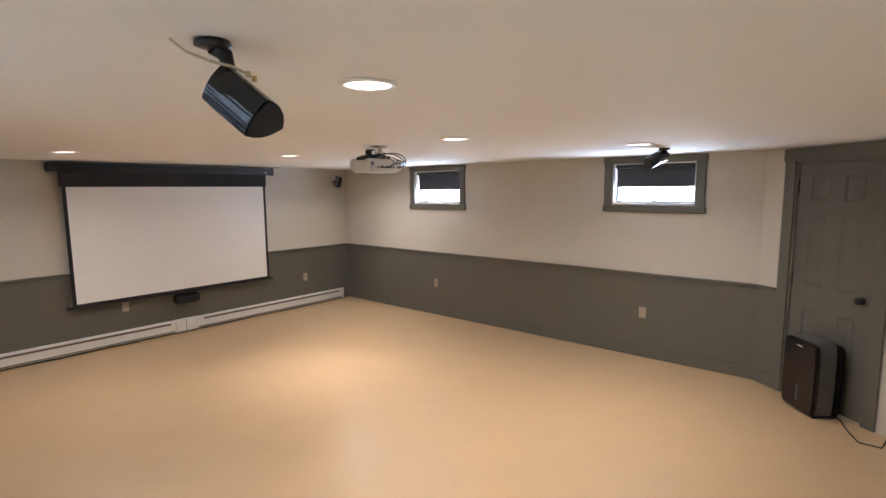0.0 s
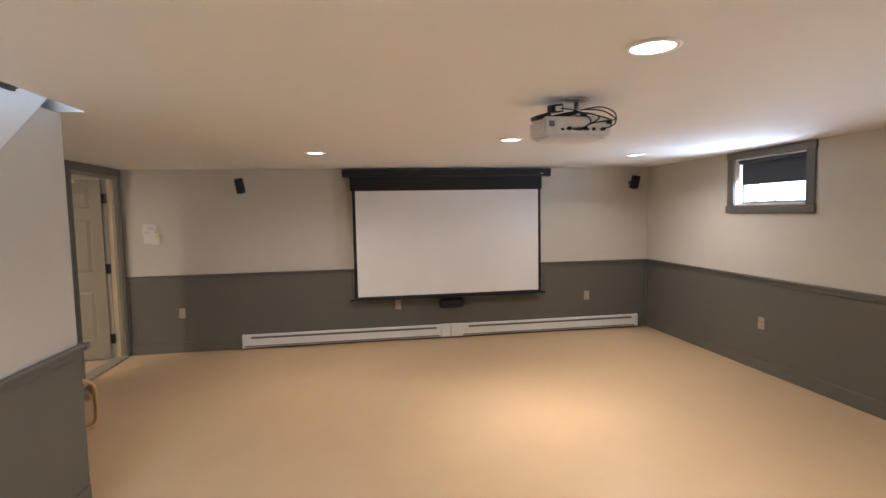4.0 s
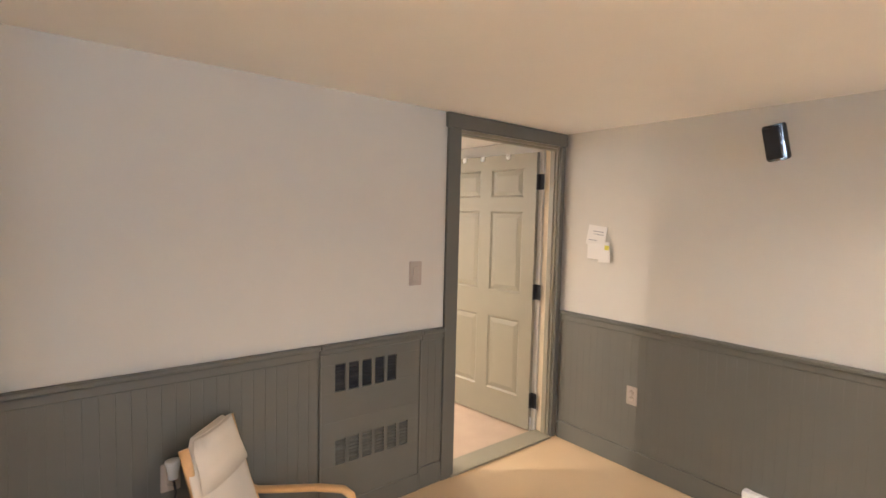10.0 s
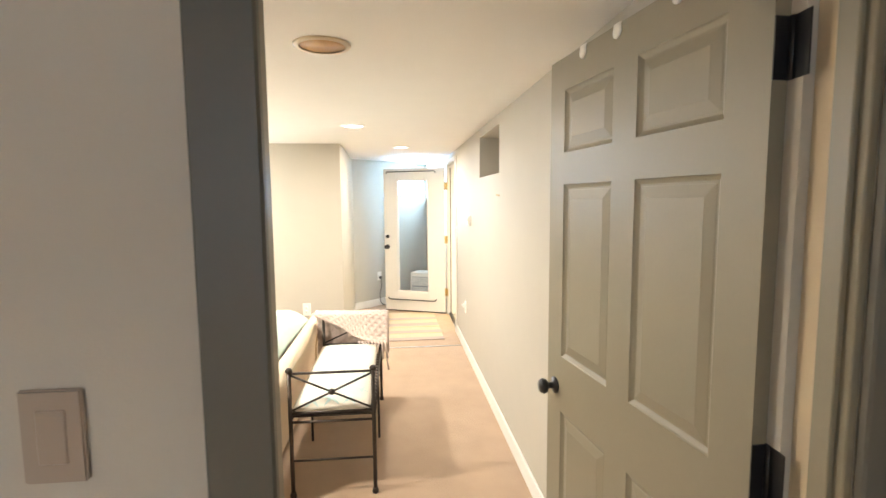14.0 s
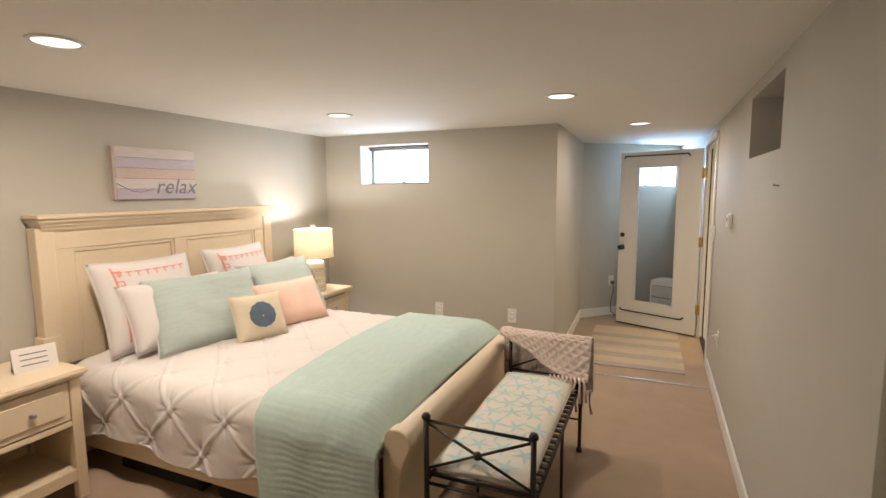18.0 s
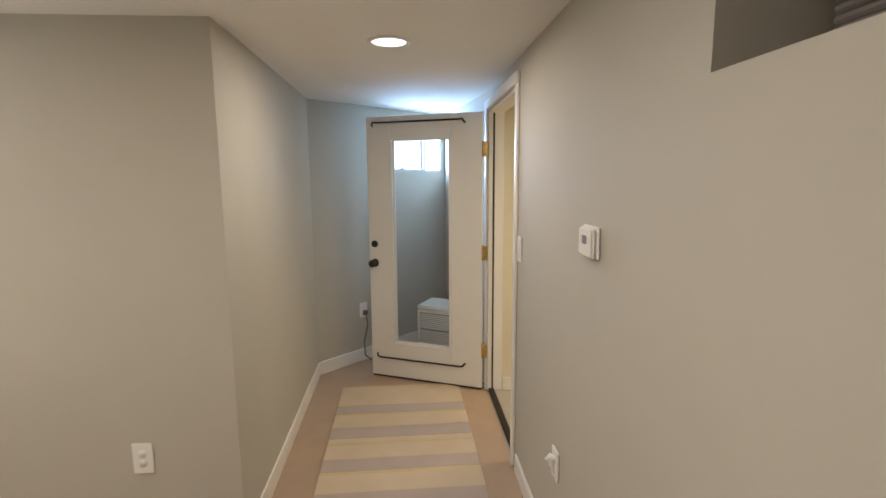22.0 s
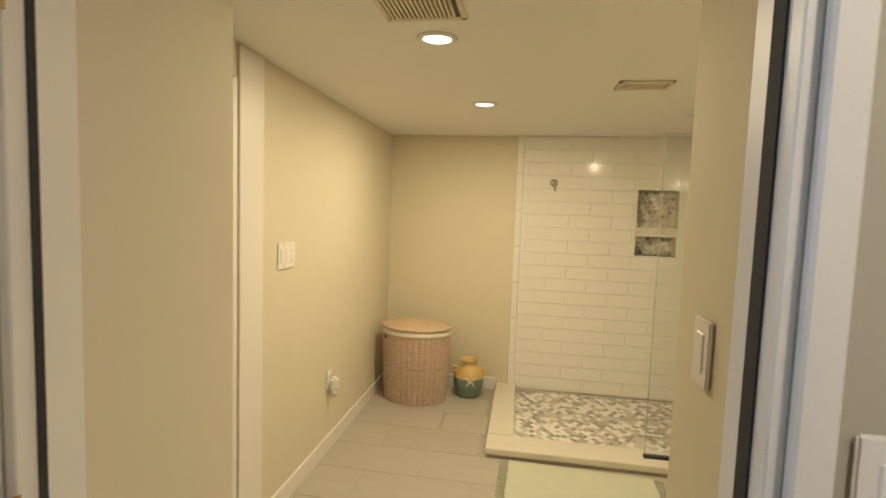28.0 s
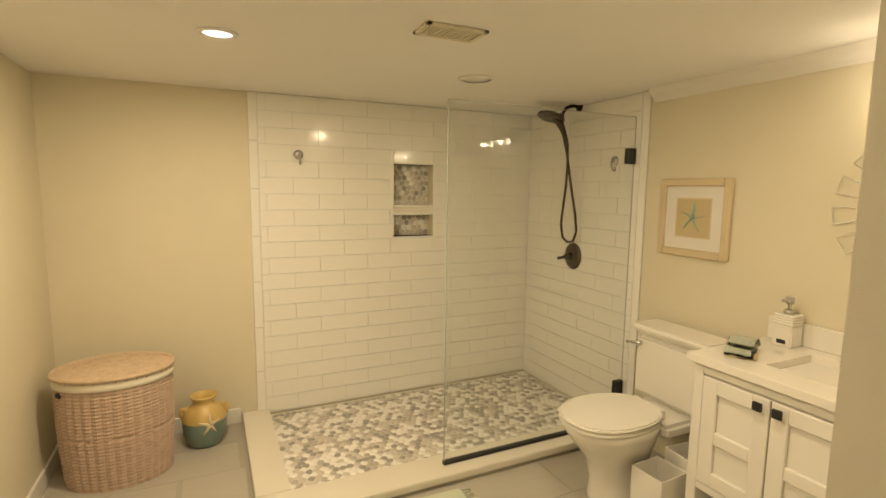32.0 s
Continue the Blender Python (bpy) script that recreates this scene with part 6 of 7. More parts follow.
bmesh.ops.recalc_face_normals(g, faces=g.faces)
part("cover", g, M_STARCLOTH, cu)
def cushion_top(x, y):
    u, v = max(-0.99, min(0.99, x / hw)), max(-0.99, min(0.99, y / hd))
    e = max(0, (1 - abs(u) ** 12) * (1 - abs(v) ** 7)) ** 0.5
    return 0.032 + (0.036 * e + 0.006 * noise.noise(Vector((u * 4, v * 2, 0)))) * e + 0.0022


rng = random.Random(5)
for i in range(10):
    for j in range(4):
        cx2, cy2 = -0.51 + i * 0.113 + rng.uniform(-0.01, 0.01), -0.155 + j * 0.1 + (0.05 if i % 2 else 0.0)
        if abs(cy2) > 0.165:
            continue
        turn, size = rng.uniform(0, 72), rng.uniform(0.056, 0.07)
        g = bmesh.new()
        for k in range(5):
            t2 = radians(turn + 72 * k)
            c, s2 = math.cos(t2), math.sin(t2)
            rows = []
            for f, wd in ((0.0, 0.008), (0.33, 0.009), (0.66, 0.006), (1.0, 0.0015)):
                row = []
                for q in (-1, 1):
                    x, y = cx2 + c * size * f - s2 * wd * q, cy2 + s2 * size * f + c * wd * q
                    x, y = max(-0.565, min(0.565, x)), max(-0.184, min(0.184, y))
                    row.append(g.verts.new((x, y, cushion_top(x, y))))
                rows.append(row)
            for p, q in zip(rows, rows[1:]):
                g.faces.new([p[0], q[0], q[1], p[1]])
        part("starfish_print", g, M_STARPRINT, cu)
# knitted throw over the far end
th = thing("knit_throw", pose(0, 0, 0), "blush beige knitted throw with tassels over the bench end", "throw")
g = bmesh.new()
rows = []
nu, nv = 96, 80
pathp = [(-3.70, 0.50), (-3.745, 0.545), (-3.785, 0.62), (-3.815, 0.69), (-3.845, 0.712), (-3.875, 0.69), (-3.885, 0.60), (-3.89, 0.46), (-3.895, 0.36)]
def along_path(f):
    q = f * (len(pathp) - 1)
    i = min(int(q), len(pathp) - 2)
    r = q - i
    r = r * r * (3 - 2 * r) * 0.3 + r * 0.7
    return (pathp[i][0] * (1 - r) + pathp[i + 1][0] * r, pathp[i][1] * (1 - r) + pathp[i + 1][1] * r)
for j in range(nv + 1):
    row = []
    for i in range(nu + 1):
        u, f = i / nu, j / nv
        lift = 0.36 * (1 - u) ** 1.4
        px, pz = along_path(lift + f * (1 - lift))
        y = 5.80 + u * 0.55 + 0.03 * (1 - f) * math.sin(u * 6)
        ca, cb = (11 * u + 10 * f) % 1.0 - 0.5, (11 * u - 10 * f) % 1.0 - 0.5
        d = 0.008 * max(0.0, 1 - 3.2 * min(abs(ca), abs(cb))) + 0.006 * noise.noise(Vector((u * 5, f * 5, 3)))
        edge = 0.03 * math.sin(u * 9) * (f > 0.8) * (f - 0.8)
        row.append(g.verts.new((px + d * (0.9 if f < 0.5 else -0.9) + 0.04 * (1 - u) * (f < 0.35) * (0.35 - f), y, pz + d * 0.5 + edge - 0.02 * (1 - f) * (u - 0.3))))
    rows.append(row)
for a, b in zip(rows, rows[1:]):
    for i in range(nu):
        g.faces.new([a[i], a[i + 1], b[i + 1], b[i]]).smooth = True
r = bmesh.ops.extrude_face_region(g, geom=list(g.faces))
g.normal_update()
for v in [v for v in r["geom"] if isinstance(v, bmesh.types.BMVert)]:
    v.co += v.normal * 0.010
bmesh.ops.recalc_face_normals(g, faces=g.faces)
part("knit", g, M_KNIT, th)
for k in range(12):
    y = 5.84 + k * 0.045
    part("tassel", tube([(-3.895, y, 0.37), (-3.90 + 0.01 * math.sin(k), y + 0.006 * math.cos(k * 2), 0.30), (-3.90, y + 0.01 * math.sin(k * 3), 0.22)], [0.007, 0.004, 0.008], 6), M_KNIT, th)
for k in range(9):
    y = 6.13 + k * 0.023
    part("tassel", tube([(-3.70, y, 0.51), (-3.67, y + 0.01, 0.50), (-3.63 + 0.02 * math.sin(k * 2), y + 0.03 * math.sin(k), 0.46 if k < 5 else 0.40)], [0.007, 0.005, 0.008], 6), M_KNIT, th)

# striped rug and carpet seam
rg = thing("striped_rug", pose(-6.13, 6.50, 0, 0, 0, 1), "flatwoven rug with straw, grey and yellow stripes", "rug")
x = -0.68
rng = random.Random(3)
for wdt, mm in ((0.10, M_RUG_B), (0.16, M_RUG_A), (0.02, M_RUG_C), (0.12, M_RUG_B), (0.15, M_RUG_A), (0.02, M_RUG_C), (0.05, M_RUG_A), (0.13, M_RUG_B), (0.16, M_RUG_A), (0.02, M_RUG_C), (0.12, M_RUG_B), (0.31, M_RUG_A)):
    part("stripe", box(-x - wdt, -x, -0.43, 0.43, 0.001, 0.010, 0.002), mm, rg)
    x += wdt
tagged(part("carpet_seam", box(-5.215, -5.195, HYL + 0.02, BYR - 0.016, 0.0, 0.006, 0.002), M_STEEL), "thin metal carpet seam strip across the hall", "seam strip", kind="structure")
am = thing("armoire", pose(BX - 0.02, 0, 0), "tall taupe painted wooden armoire against the wall", "armoire")
part("side_panel", box(-0.50, -0.02, 5.395, 5.41, 0.08, 1.60), M_ARMOIRE, am)
part("side_panel", box(-0.50, -0.02, 4.45, 4.465, 0.08, 1.60), M_ARMOIRE, am)
for x in (-0.53, -0.05):
    for y in (4.44, 5.375):
        part("post", box(x, x + 0.05, y, y + 0.05, 0, 1.62, 0.004), M_ARMOIRE, am)
part("top_rail", box(-0.48, -0.02, 5.396, 5.421, 1.50, 1.615, 0.003), M_ARMOIRE, am)
part("crown", box(-0.56, 0.0, 4.41, 5.455, 1.635, 1.665, 0.008, seg=2), M_ARMOIRE, am)
part("crown_moulding", box(-0.545, 0.0, 4.425, 5.44, 1.615, 1.636, 0.006), M_ARMOIRE, am)
part("back", box(-0.02, -0.005, 4.45, 5.41, 0.05, 1.62), M_ARMOIRE, am)
for z in (0.10, 0.48, 0.86, 1.24):
    dr = part("drawer", box(-0.535, -0.03, 4.495, 5.37, z, z + 0.36, 0.006), M_ARMOIRE, am)
    for y in (4.7, 5.15):
        part("knob", lathe([(0, 0), (0.009, 0), (0.008, 0.012), (0.016, 0.02), (0, 0.03)], 12, m=pose(-0.535, y, z + 0.18, 0, -90, 0)), M_IRON, dr)
spk = thing("ceiling_speaker", pose(-1.98, 6.16, BZC), "tan round flush ceiling speaker", "speaker")
part("trim_ring", lathe([(0.085, -0.001), (0.105, -0.001), (0.103, -0.007), (0.085, -0.009)], 32), M_CREAM, spk)
part("grille", lathe([(0, -0.006), (0.085, -0.005), (0.085, -0.001), (0, -0.001)], 32), M_BIRCH, spk)
for cx, cy in CANS_BED:
    can_lamp(cx, cy, BZC)


# ---- bathroom ----
M_TILE = mat("glazed_white_tile", (0.83, 0.81, 0.75), 0.12, var=0.02, scale=3, fine=30, bump=0.06, depth=0.002, coat=0.3, island=0.12)
M_GROUT = mat("blue_grey_grout", (0.71, 0.72, 0.715), 0.9, var=0.06, bump=0.2)
M_FLOORTILE = mat("pale_grey_floor_tile", (0.43, 0.40, 0.34), 0.45, var=0.05, scale=4, fine=50, stretch=(1, 4, 1), bump=0.08, island=0.3)
M_FGROUT = mat("pale_floor_grout", (0.415, 0.385, 0.325), 0.9, var=0.05, bump=0.1)
M_CURB = mat("cream_marble_curb", (0.72, 0.68, 0.58), 0.3, var=0.03, scale=6, bump=0.03)
M_PORCELAIN = mat("white_porcelain", (0.80, 0.77, 0.70), 0.12, var=0.01, bump=0, coat=0.5)
M_VANITY = mat("white_vanity_paint", (0.78, 0.75, 0.69), 0.4, var=0.015, bump=0.03)
M_BRONZE = mat("oil_rubbed_bronze", (0.05, 0.035, 0.026), 0.35, 0.8, var=0.2, bump=0.05)
M_CHROME = mat("polished_chrome", (0.78, 0.78, 0.78), 0.1, 1.0, var=0.02, bump=0)
M_WICKER = mat("pinkish_wicker", (0.50, 0.375, 0.29), 0.85, var=0.16, scale=30, fine=160, bump=0.5, depth=0.004)
M_LID = mat("tan_seagrass", (0.60, 0.455, 0.31), 0.85, var=0.2, scale=30, fine=120, bump=0.6, depth=0.004)
M_LINER = mat("white_liner_cotton", (0.74, 0.69, 0.58), 0.9, var=0.03, fine=300, bump=0.3)
M_OCHRE = mat("ochre_glaze", (0.60, 0.43, 0.15), 0.35, var=0.12, scale=14, bump=0.05, coat=0.3)
M_TEAL = mat("teal_glaze", (0.17, 0.245, 0.215), 0.35, var=0.12, scale=14, bump=0.05, coat=0.3)
M_SANDSTAR = mat("sand_plaster", (0.66, 0.56, 0.38), 0.8, var=0.08, fine=120, bump=0.5)
M_MATGREEN = mat("pale_green_cotton_mat", (0.61, 0.64, 0.51), 0.95, var=0.05, fine=260, bump=0.9, depth=0.005, spec=0.05)
M_CLOTHSAGE = mat("sage_striped_terry", (0.47, 0.50, 0.42), 0.95, var=0.12, scale=60, fine=300, stretch=(0.2, 3, 0.2), bump=0.8, depth=0.004, spec=0.05)
M_FRAMEWOOD = mat("champagne_wood_frame", (0.62, 0.51, 0.33), 0.45, var=0.08, fine=60, bump=0.08)
M_SAND = mat("sand_art_paper", (0.55, 0.45, 0.27), 0.9, var=0.06, bump=0.05)
M_AQUAART = mat("aqua_ink", (0.30, 0.50, 0.42), 0.8, var=0.1, bump=0)
M_MIRROR = bpy.data.materials.new("mirror")
M_MIRROR.use_nodes = True
M_MIRROR.node_tree.nodes["Principled BSDF"].inputs["Metallic"].default_value = 1.0
M_MIRROR.node_tree.nodes["Principled BSDF"].inputs["Roughness"].default_value = 0.02
M_MIRROR.node_tree.nodes["Principled BSDF"].inputs["Base Color"].default_value = (0.9, 0.9, 0.9, 1)
M_BULB = glow("frosted_bulb", (1.0, 0.90, 0.70), 40.0)
M_EDGE = mat("polished_glass_edge", (0.40, 0.44, 0.40), 0.2, var=0.05, bump=0)
M_SHOWERGLASS = glass("shower_glass", (0.975, 0.985, 0.975))
M_PEB = [mat("pebble_" + n, c, 0.45, var=0.08, fine=60, bump=0.1, island=0.3) for n, c in (("cream", (0.60, 0.565, 0.49)), ("grey", (0.33, 0.31, 0.275)), ("white", (0.82, 0.80, 0.75)), ("taupe", (0.47, 0.435, 0.375)))]

for cx, cy in CANS_BATH:
    can_lamp(cx, cy, TZC, 0.056)
# skirting, left wall door and fittings
ww_ = along((TXL, PY), (TXL, TYB))
skirting((TXL, PY), (TXL, TYB), 8.62 - PY, TYB - PY, M_VANITY, "white painted bathroom baseboard", 0.10)
skirting((TXL, TYB), (TXR, TYB), 0.016, -6.21 - TXL, M_VANITY, "white painted bathroom baseboard", 0.10)
skirting((PXL, BYR + 0.11), (PXL, PY), 0, PY - BYR - 0.11, M_VANITY, "white painted bathroom baseboard", 0.10)
six_panel_door("door_4", ww_ @ pose(0.700, 0.005, 0.205, 0, 0, 180), 0.670, 1.725, M_VANITY, "closed white six-panel closet door in the bathroom", M_BRONZE)
ct = thing("bath_closet_trim", ww_, "flat white trim beside the bathroom closet door", "trim", kind="structure")
part("side_casing", box(0.745, 0.925, -0.014, -0.001, 0.0, TZC - 0.002, 0.003), M_VANITY, ct)
part("kick_panel", box(0.01, 0.743, -0.010, -0.001, 0.0, 0.198, 0.003), M_VANITY, ct)
# near-black sheet behind the door paints the shadow in its edge gaps
tagged(part("door_gap_shadow", box(TXL + 0.001, TXL + 0.012, PY + 0.008, PY + 0.712, 0.2, 1.942), M_SLOT), "black sheet for the shadow in the gaps round the closet door", "door gap", kind="structure")
tp = wall_plate("light_switch", ww_ @ pose(8.78 - PY, 0, 1.226), M_PLATEW, "wide white triple switch plate on the cream wall", 1.1)
part("wide_plate", box(-0.085, 0.085, -0.0065, -0.001, -0.063, 0.063, 0.003), M_PLATEW, tp)
for x in (-0.05, 0.05):
    part("rocker", box(x - 0.017, x + 0.017, -0.011, -0.005, -0.034, 0.034, 0.003), M_PLATEW, tp)
wall_plate("outlet", ww_ @ pose(9.327 - PY, 0, 0.44), M_PLATEW, "white outlet low on the cream wall", 1.0)
af = thing("air_freshener", ww_ @ pose(9.335 - PY, 0, 0.42), "white plug-in air freshener in the outlet", "air freshener")
part("body", box(-0.025, 0.025, -0.06, -0.010, -0.05, 0.03, 0.012, seg=2), M_PLATEW, af)
part("refill", lathe([(0, -0.085), (0.018, -0.085), (0.02, -0.05), (0, -0.05)], 14, m=pose(0, -0.035, 0)), M_LINER, af)
wall_plate("light_switch", along((PXR, PY), (PXR, BYR)) @ pose(PY - 7.475, 0, 1.24), M_PLATEW, "white rocker switch in the bathroom entry", 1.0)

# floor tiles
fl = bpy.data.objects["floor_bathroom"]
fl.data.materials[0] = M_FGROUT
tile_a = shared("floor_tile", box(-0.2985, 0.2985, -0.1485, 0.1485, 0, 0.003, 0.001), M_FLOORTILE)
for j in range(9):
    for i in range(6):
        x, y = TXL + 0.30 * (j % 2) + i * 0.60, 7.80 + j * 0.30
        if TXL + 0.28 < x < TXR - 0.28 and y - 0.15 >= PY - 0.02 and y + 0.148 < 9.56:
            piece("floor_tile", tile_a, fl, pose(x, y, 0))
        elif TXL + 0.28 < x < -6.2 - 0.28 and y < TYB:
            piece("floor_tile", tile_a, fl, pose(x, y, 0))
half_t = shared("floor_tile", box(-0.1485, 0.1485, -0.1485, 0.1485, 0, 0.003, 0.001), M_FLOORTILE)
for j in range(9):
    y = 7.80 + j * 0.30
    for x in (TXL + 0.15, -6.37):
        if (x < -6.9 and j % 2 == 0) or (x > -6.9 and y > 9.56 and j % 2 == 1):
            if y + 0.15 < TYB:
                piece("floor_tile", half_t, fl, pose(x, y, 0))

# shower: grout bed, tiles, niche
SH0 = -6.11
tw, thh, gap, upright = 0.3235, 0.1017, 0.0026, 0.0014
bwall = thing("shower_tile_back", pose(0, TYB, 0), "white subway tile wall of the shower with blue-grey grout", "tile wall", kind="structure")
NX0, NX1, NZ0, NZ1 = -5.178, -4.878, 1.168, 1.672
g = box(SH0, NX0, -0.006, -0.001, 0.03, TZC - 0.002)
box(NX1, TXR, -0.006, -0.001, 0.03, TZC - 0.002, bm=g)
box(NX0, NX1, -0.006, -0.001, 0.03, NZ0, bm=g)
box(NX0, NX1, -0.006, -0.001, NZ1, TZC - 0.002, bm=g)
part("grout", g, M_GROUT, bwall)
tiles = {}
def tile_at(parent, x0, x1, z0, z1, flip=None):
    k = (round(x1 - x0, 3), round(z1 - z0, 3))
    if k not in tiles:
        tiles[k] = shared("tile", box(-k[0] / 2, k[0] / 2, -0.0105, -0.004, -k[1] / 2, k[1] / 2, 0.001), M_TILE)
    piece("tile", tiles[k], parent, pose((x0 + x1) / 2, 0, (z0 + z1) / 2))
def lay(parent, xa, xb, za, zb, offset, hole=None):
    n = 0
    z = 1.462 - thh * 14
    while z < zb:
        z0, z1 = max(z, za) + gap / 2, min(z + thh, zb) - gap / 2
        if z1 - z0 > 0.012:
            x = offset + (tw / 2 if n % 2 else 0) - tw * 12
            while x < xb:
                spans = [(max(x, xa) + upright / 2, min(x + tw, xb) - upright / 2)]
                if hole and z1 > hole[2] and z0 < hole[3]:
                    spans = [(spans[0][0], min(spans[0][1], hole[0])), (max(spans[0][0], hole[1]), spans[0][1])]
                for a, b in spans:
                    if b - a > 0.012:
                        zz0, zz1 = z0, z1
                        tile_at(parent, a, b, zz0, zz1)
                if hole and z1 > hole[2] and z0 < hole[3]:
                    a, b = max(x, xa, hole[0]) + upright / 2, min(x + tw, xb, hole[1]) - upright / 2
                    if b - a > 0.012:
                        if hole[2] - z0 > 0.012:
                            tile_at(parent, a, b, z0, hole[2] - gap)
                        if z1 - hole[3] > 0.012:
                            tile_at(parent, a, b, hole[3] + gap, z1)
                x += tw
        z += thh
        n += 1
lay(bwall, SH0 + 0.055, TXR, 0.03, TZC - 0.003, -5.852, (NX0, NX1, NZ0, NZ1))
for i in range(7):
    z = 0.03 + i * 0.2925
    part("edge_trim", box(SH0, SH0 + 0.052, -0.0125, -0.001, z + 0.001, min(z + 0.2905, TZC - 0.003), 0.003), M_TILE, bwall)
ew = thing("shower_tile_side", along((TXR, TYB), (TXR, PY)), "white subway tile wall beside the shower head", "tile wall", kind="structure")
part("grout", box(0.012, 1.17, -0.006, -0.001, 0.03, TZC - 0.002), M_GROUT, ew)
lay(ew, 0.012, 1.115, 0.03, TZC - 0.003, 0.15)
part("edge_trim", box(1.117, 1.17, -0.0125, -0.001, 0.03, TZC - 0.003, 0.003), M_TILE, ew)
nb = thing("shower_niche", pose((NX0 + NX1) / 2, TYB, 0), "recessed shower niche lined with pebble mosaic", "niche", kind="structure")
nwid = NX1 - NX0
for a in ((-nwid / 2 - 0.012, -nwid / 2, NZ0 - 0.012, NZ1 + 0.012), (nwid / 2, nwid / 2 + 0.012, NZ0 - 0.012, NZ1 + 0.012), (-nwid / 2, nwid / 2, NZ0 - 0.012, NZ0), (-nwid / 2, nwid / 2, NZ1, NZ1 + 0.012)):
    part("lining", box(a[0], a[1], 0.0, 0.09, a[2], a[3]), M_TILE, nb)
part("shelf", box(-nwid / 2, nwid / 2, -0.004, 0.08, 1.318, 1.334, 0.003), M_TILE, nb)
part("shelf_lip", box(-nwid / 2, nwid / 2, 0.0, 0.08, 1.334, 1.375), M_CURB, nb)
part("back", box(-nwid / 2 - 0.01, nwid / 2 + 0.01, 0.085, 0.10, NZ0 - 0.01, NZ1 + 0.01), M_CURB, nb)
part("shelf_top", box(-nwid / 2, nwid / 2, -0.004, 0.08, 1.375, 1.39, 0.003), M_TILE, nb)


def pebble_me(k, seed, r=0.0205, h=0.0045):
    rg2 = random.Random(seed)
    g = bmesh.new()
    n = 10
    base = [r * (1 + rg2.uniform(-0.16, 0.16)) for _ in range(n)]
    sx = rg2.uniform(0.85, 1.2)
    o = [g.verts.new((base[i] * sx * math.cos(2 * math.pi * i / n), base[i] / sx * math.sin(2 * math.pi * i / n), 0)) for i in range(n)]
    m_ = [g.verts.new((v.co.x * 0.86, v.co.y * 0.86, h * 0.8)) for v in o]
    for i in range(n):
        g.faces.new([o[i], o[(i + 1) % n], m_[(i + 1) % n], m_[i]]).smooth = True
    g.faces.new(m_).smooth = True
    return g


rng = random.Random(11)
peb_me = [[shared("pebble", pebble_me(k, 10 * k + s), M_PEB[k]) for s in range(4)] for k in range(4)]
# niche mosaic
for j in range(14):
    for i in range(8):
        x, z = -nwid / 2 + 0.019 + i * 0.0375 + (0.0187 if j % 2 else 0), NZ0 + 0.02 + j * 0.0355
        if x < nwid / 2 - 0.012 and z < NZ1 - 0.012 and not (1.30 < z < 1.40):
            piece("pebble", rng.choice(peb_me[rng.choice((0, 0, 0, 1, 2, 3, 2, 3))]), nb, pose(x + rng.uniform(-0.002, 0.002), 0.086, z, 90, 0, 0) @ pose(0, 0, 0, 0, 0, rng.uniform(0, 360)) @ Matrix.Diagonal((0.95, 0.95, 1, 1)))
# curb and pebble pan
curb = thing("shower_curb", pose(0, 0, 0), "low cream stone curb round the shower pan", "curb", kind="structure")
part("front_slab", box(-6.20, TXR, 9.445, 9.65, 0.024, 0.062, 0.004, seg=2), M_CURB, curb)
part("side_slab", box(-6.20, -6.04, 9.651, TYB - 0.001, 0.024, 0.062, 0.004, seg=2), M_CURB, curb)
part("front_base", box(-6.188, TXR, 9.458, 9.649, 0, 0.0235), M_FLOORTILE, curb)
part("side_base", box(-6.188, -6.041, 9.6495, TYB - 0.001, 0, 0.0235), M_FLOORTILE, curb)
pan = thing("shower_pan", pose(0, 0, 0), "shower floor of cream, grey and white pebbles", "shower floor", kind="structure")
part("grout_bed", box(-6.039, TXR - 0.001, 9.651, TYB - 0.007, 0.001, 0.020), M_CURB, pan)
loose = [bmesh.new() for _ in range(4)]
step = 0.0385
count = 0
for j in range(int((TYB - 9.665) / (step * 0.87))):
    for i in range(int((TXR + 6.03) / step)):
        x = -6.022 + i * step + (step / 2 if j % 2 else 0) + rng.uniform(-0.003, 0.003)
        y = 9.667 + j * step * 0.87 + rng.uniform(-0.003, 0.003)
        if x > TXR - 0.02 or y > TYB - 0.025:
            continue
        k = rng.choice((0, 0, 1, 2, 2, 2, 2, 3, 3, 0, 1))
        mm = pose(x, y, 0.020, 0, 0, rng.uniform(0, 360))
        if x < -5.32 and y < 10.06:
            piece("pebble", rng.choice(peb_me[k]), pan, mm)
            count += 1
        else:
            merge(loose[k], pebble_me(k, rng.randrange(40)), mm)
for k in range(4):
    st = part("pebbles", loose[k], M_PEB[k], pan)
    st["kind"] = "stuff"

# shower glass and hardware
sg = thing("shower_glass", pose(0, 0, 0), "frameless fixed glass panel on the shower curb", "glass panel")
pn = part("pane", box(-5.275, TXR - 0.012, 9.542, 9.552, 0.075, 1.935, 0.001), M_SHOWERGLASS, sg)
pn.visible_shadow = False
part("polished_edge", box(-5.278, -5.2752, 9.542, 9.552, 0.075, 1.935), M_EDGE, sg)
part("top_edge", box(-5.275, TXR - 0.012, 9.543, 9.551, 1.9352, 1.938), M_STEEL, sg)
part("bottom_channel", box(-5.282, TXR - 0.012, 9.533, 9.561, 0.062, 0.082, 0.003), M_BLACK, sg)
for z in (1.71, 0.29):
    part("wall_clip", box(TXR - 0.075, TXR - 0.012, 9.530, 9.564, z - 0.045, z + 0.045, 0.004), M_BLACK, sg)
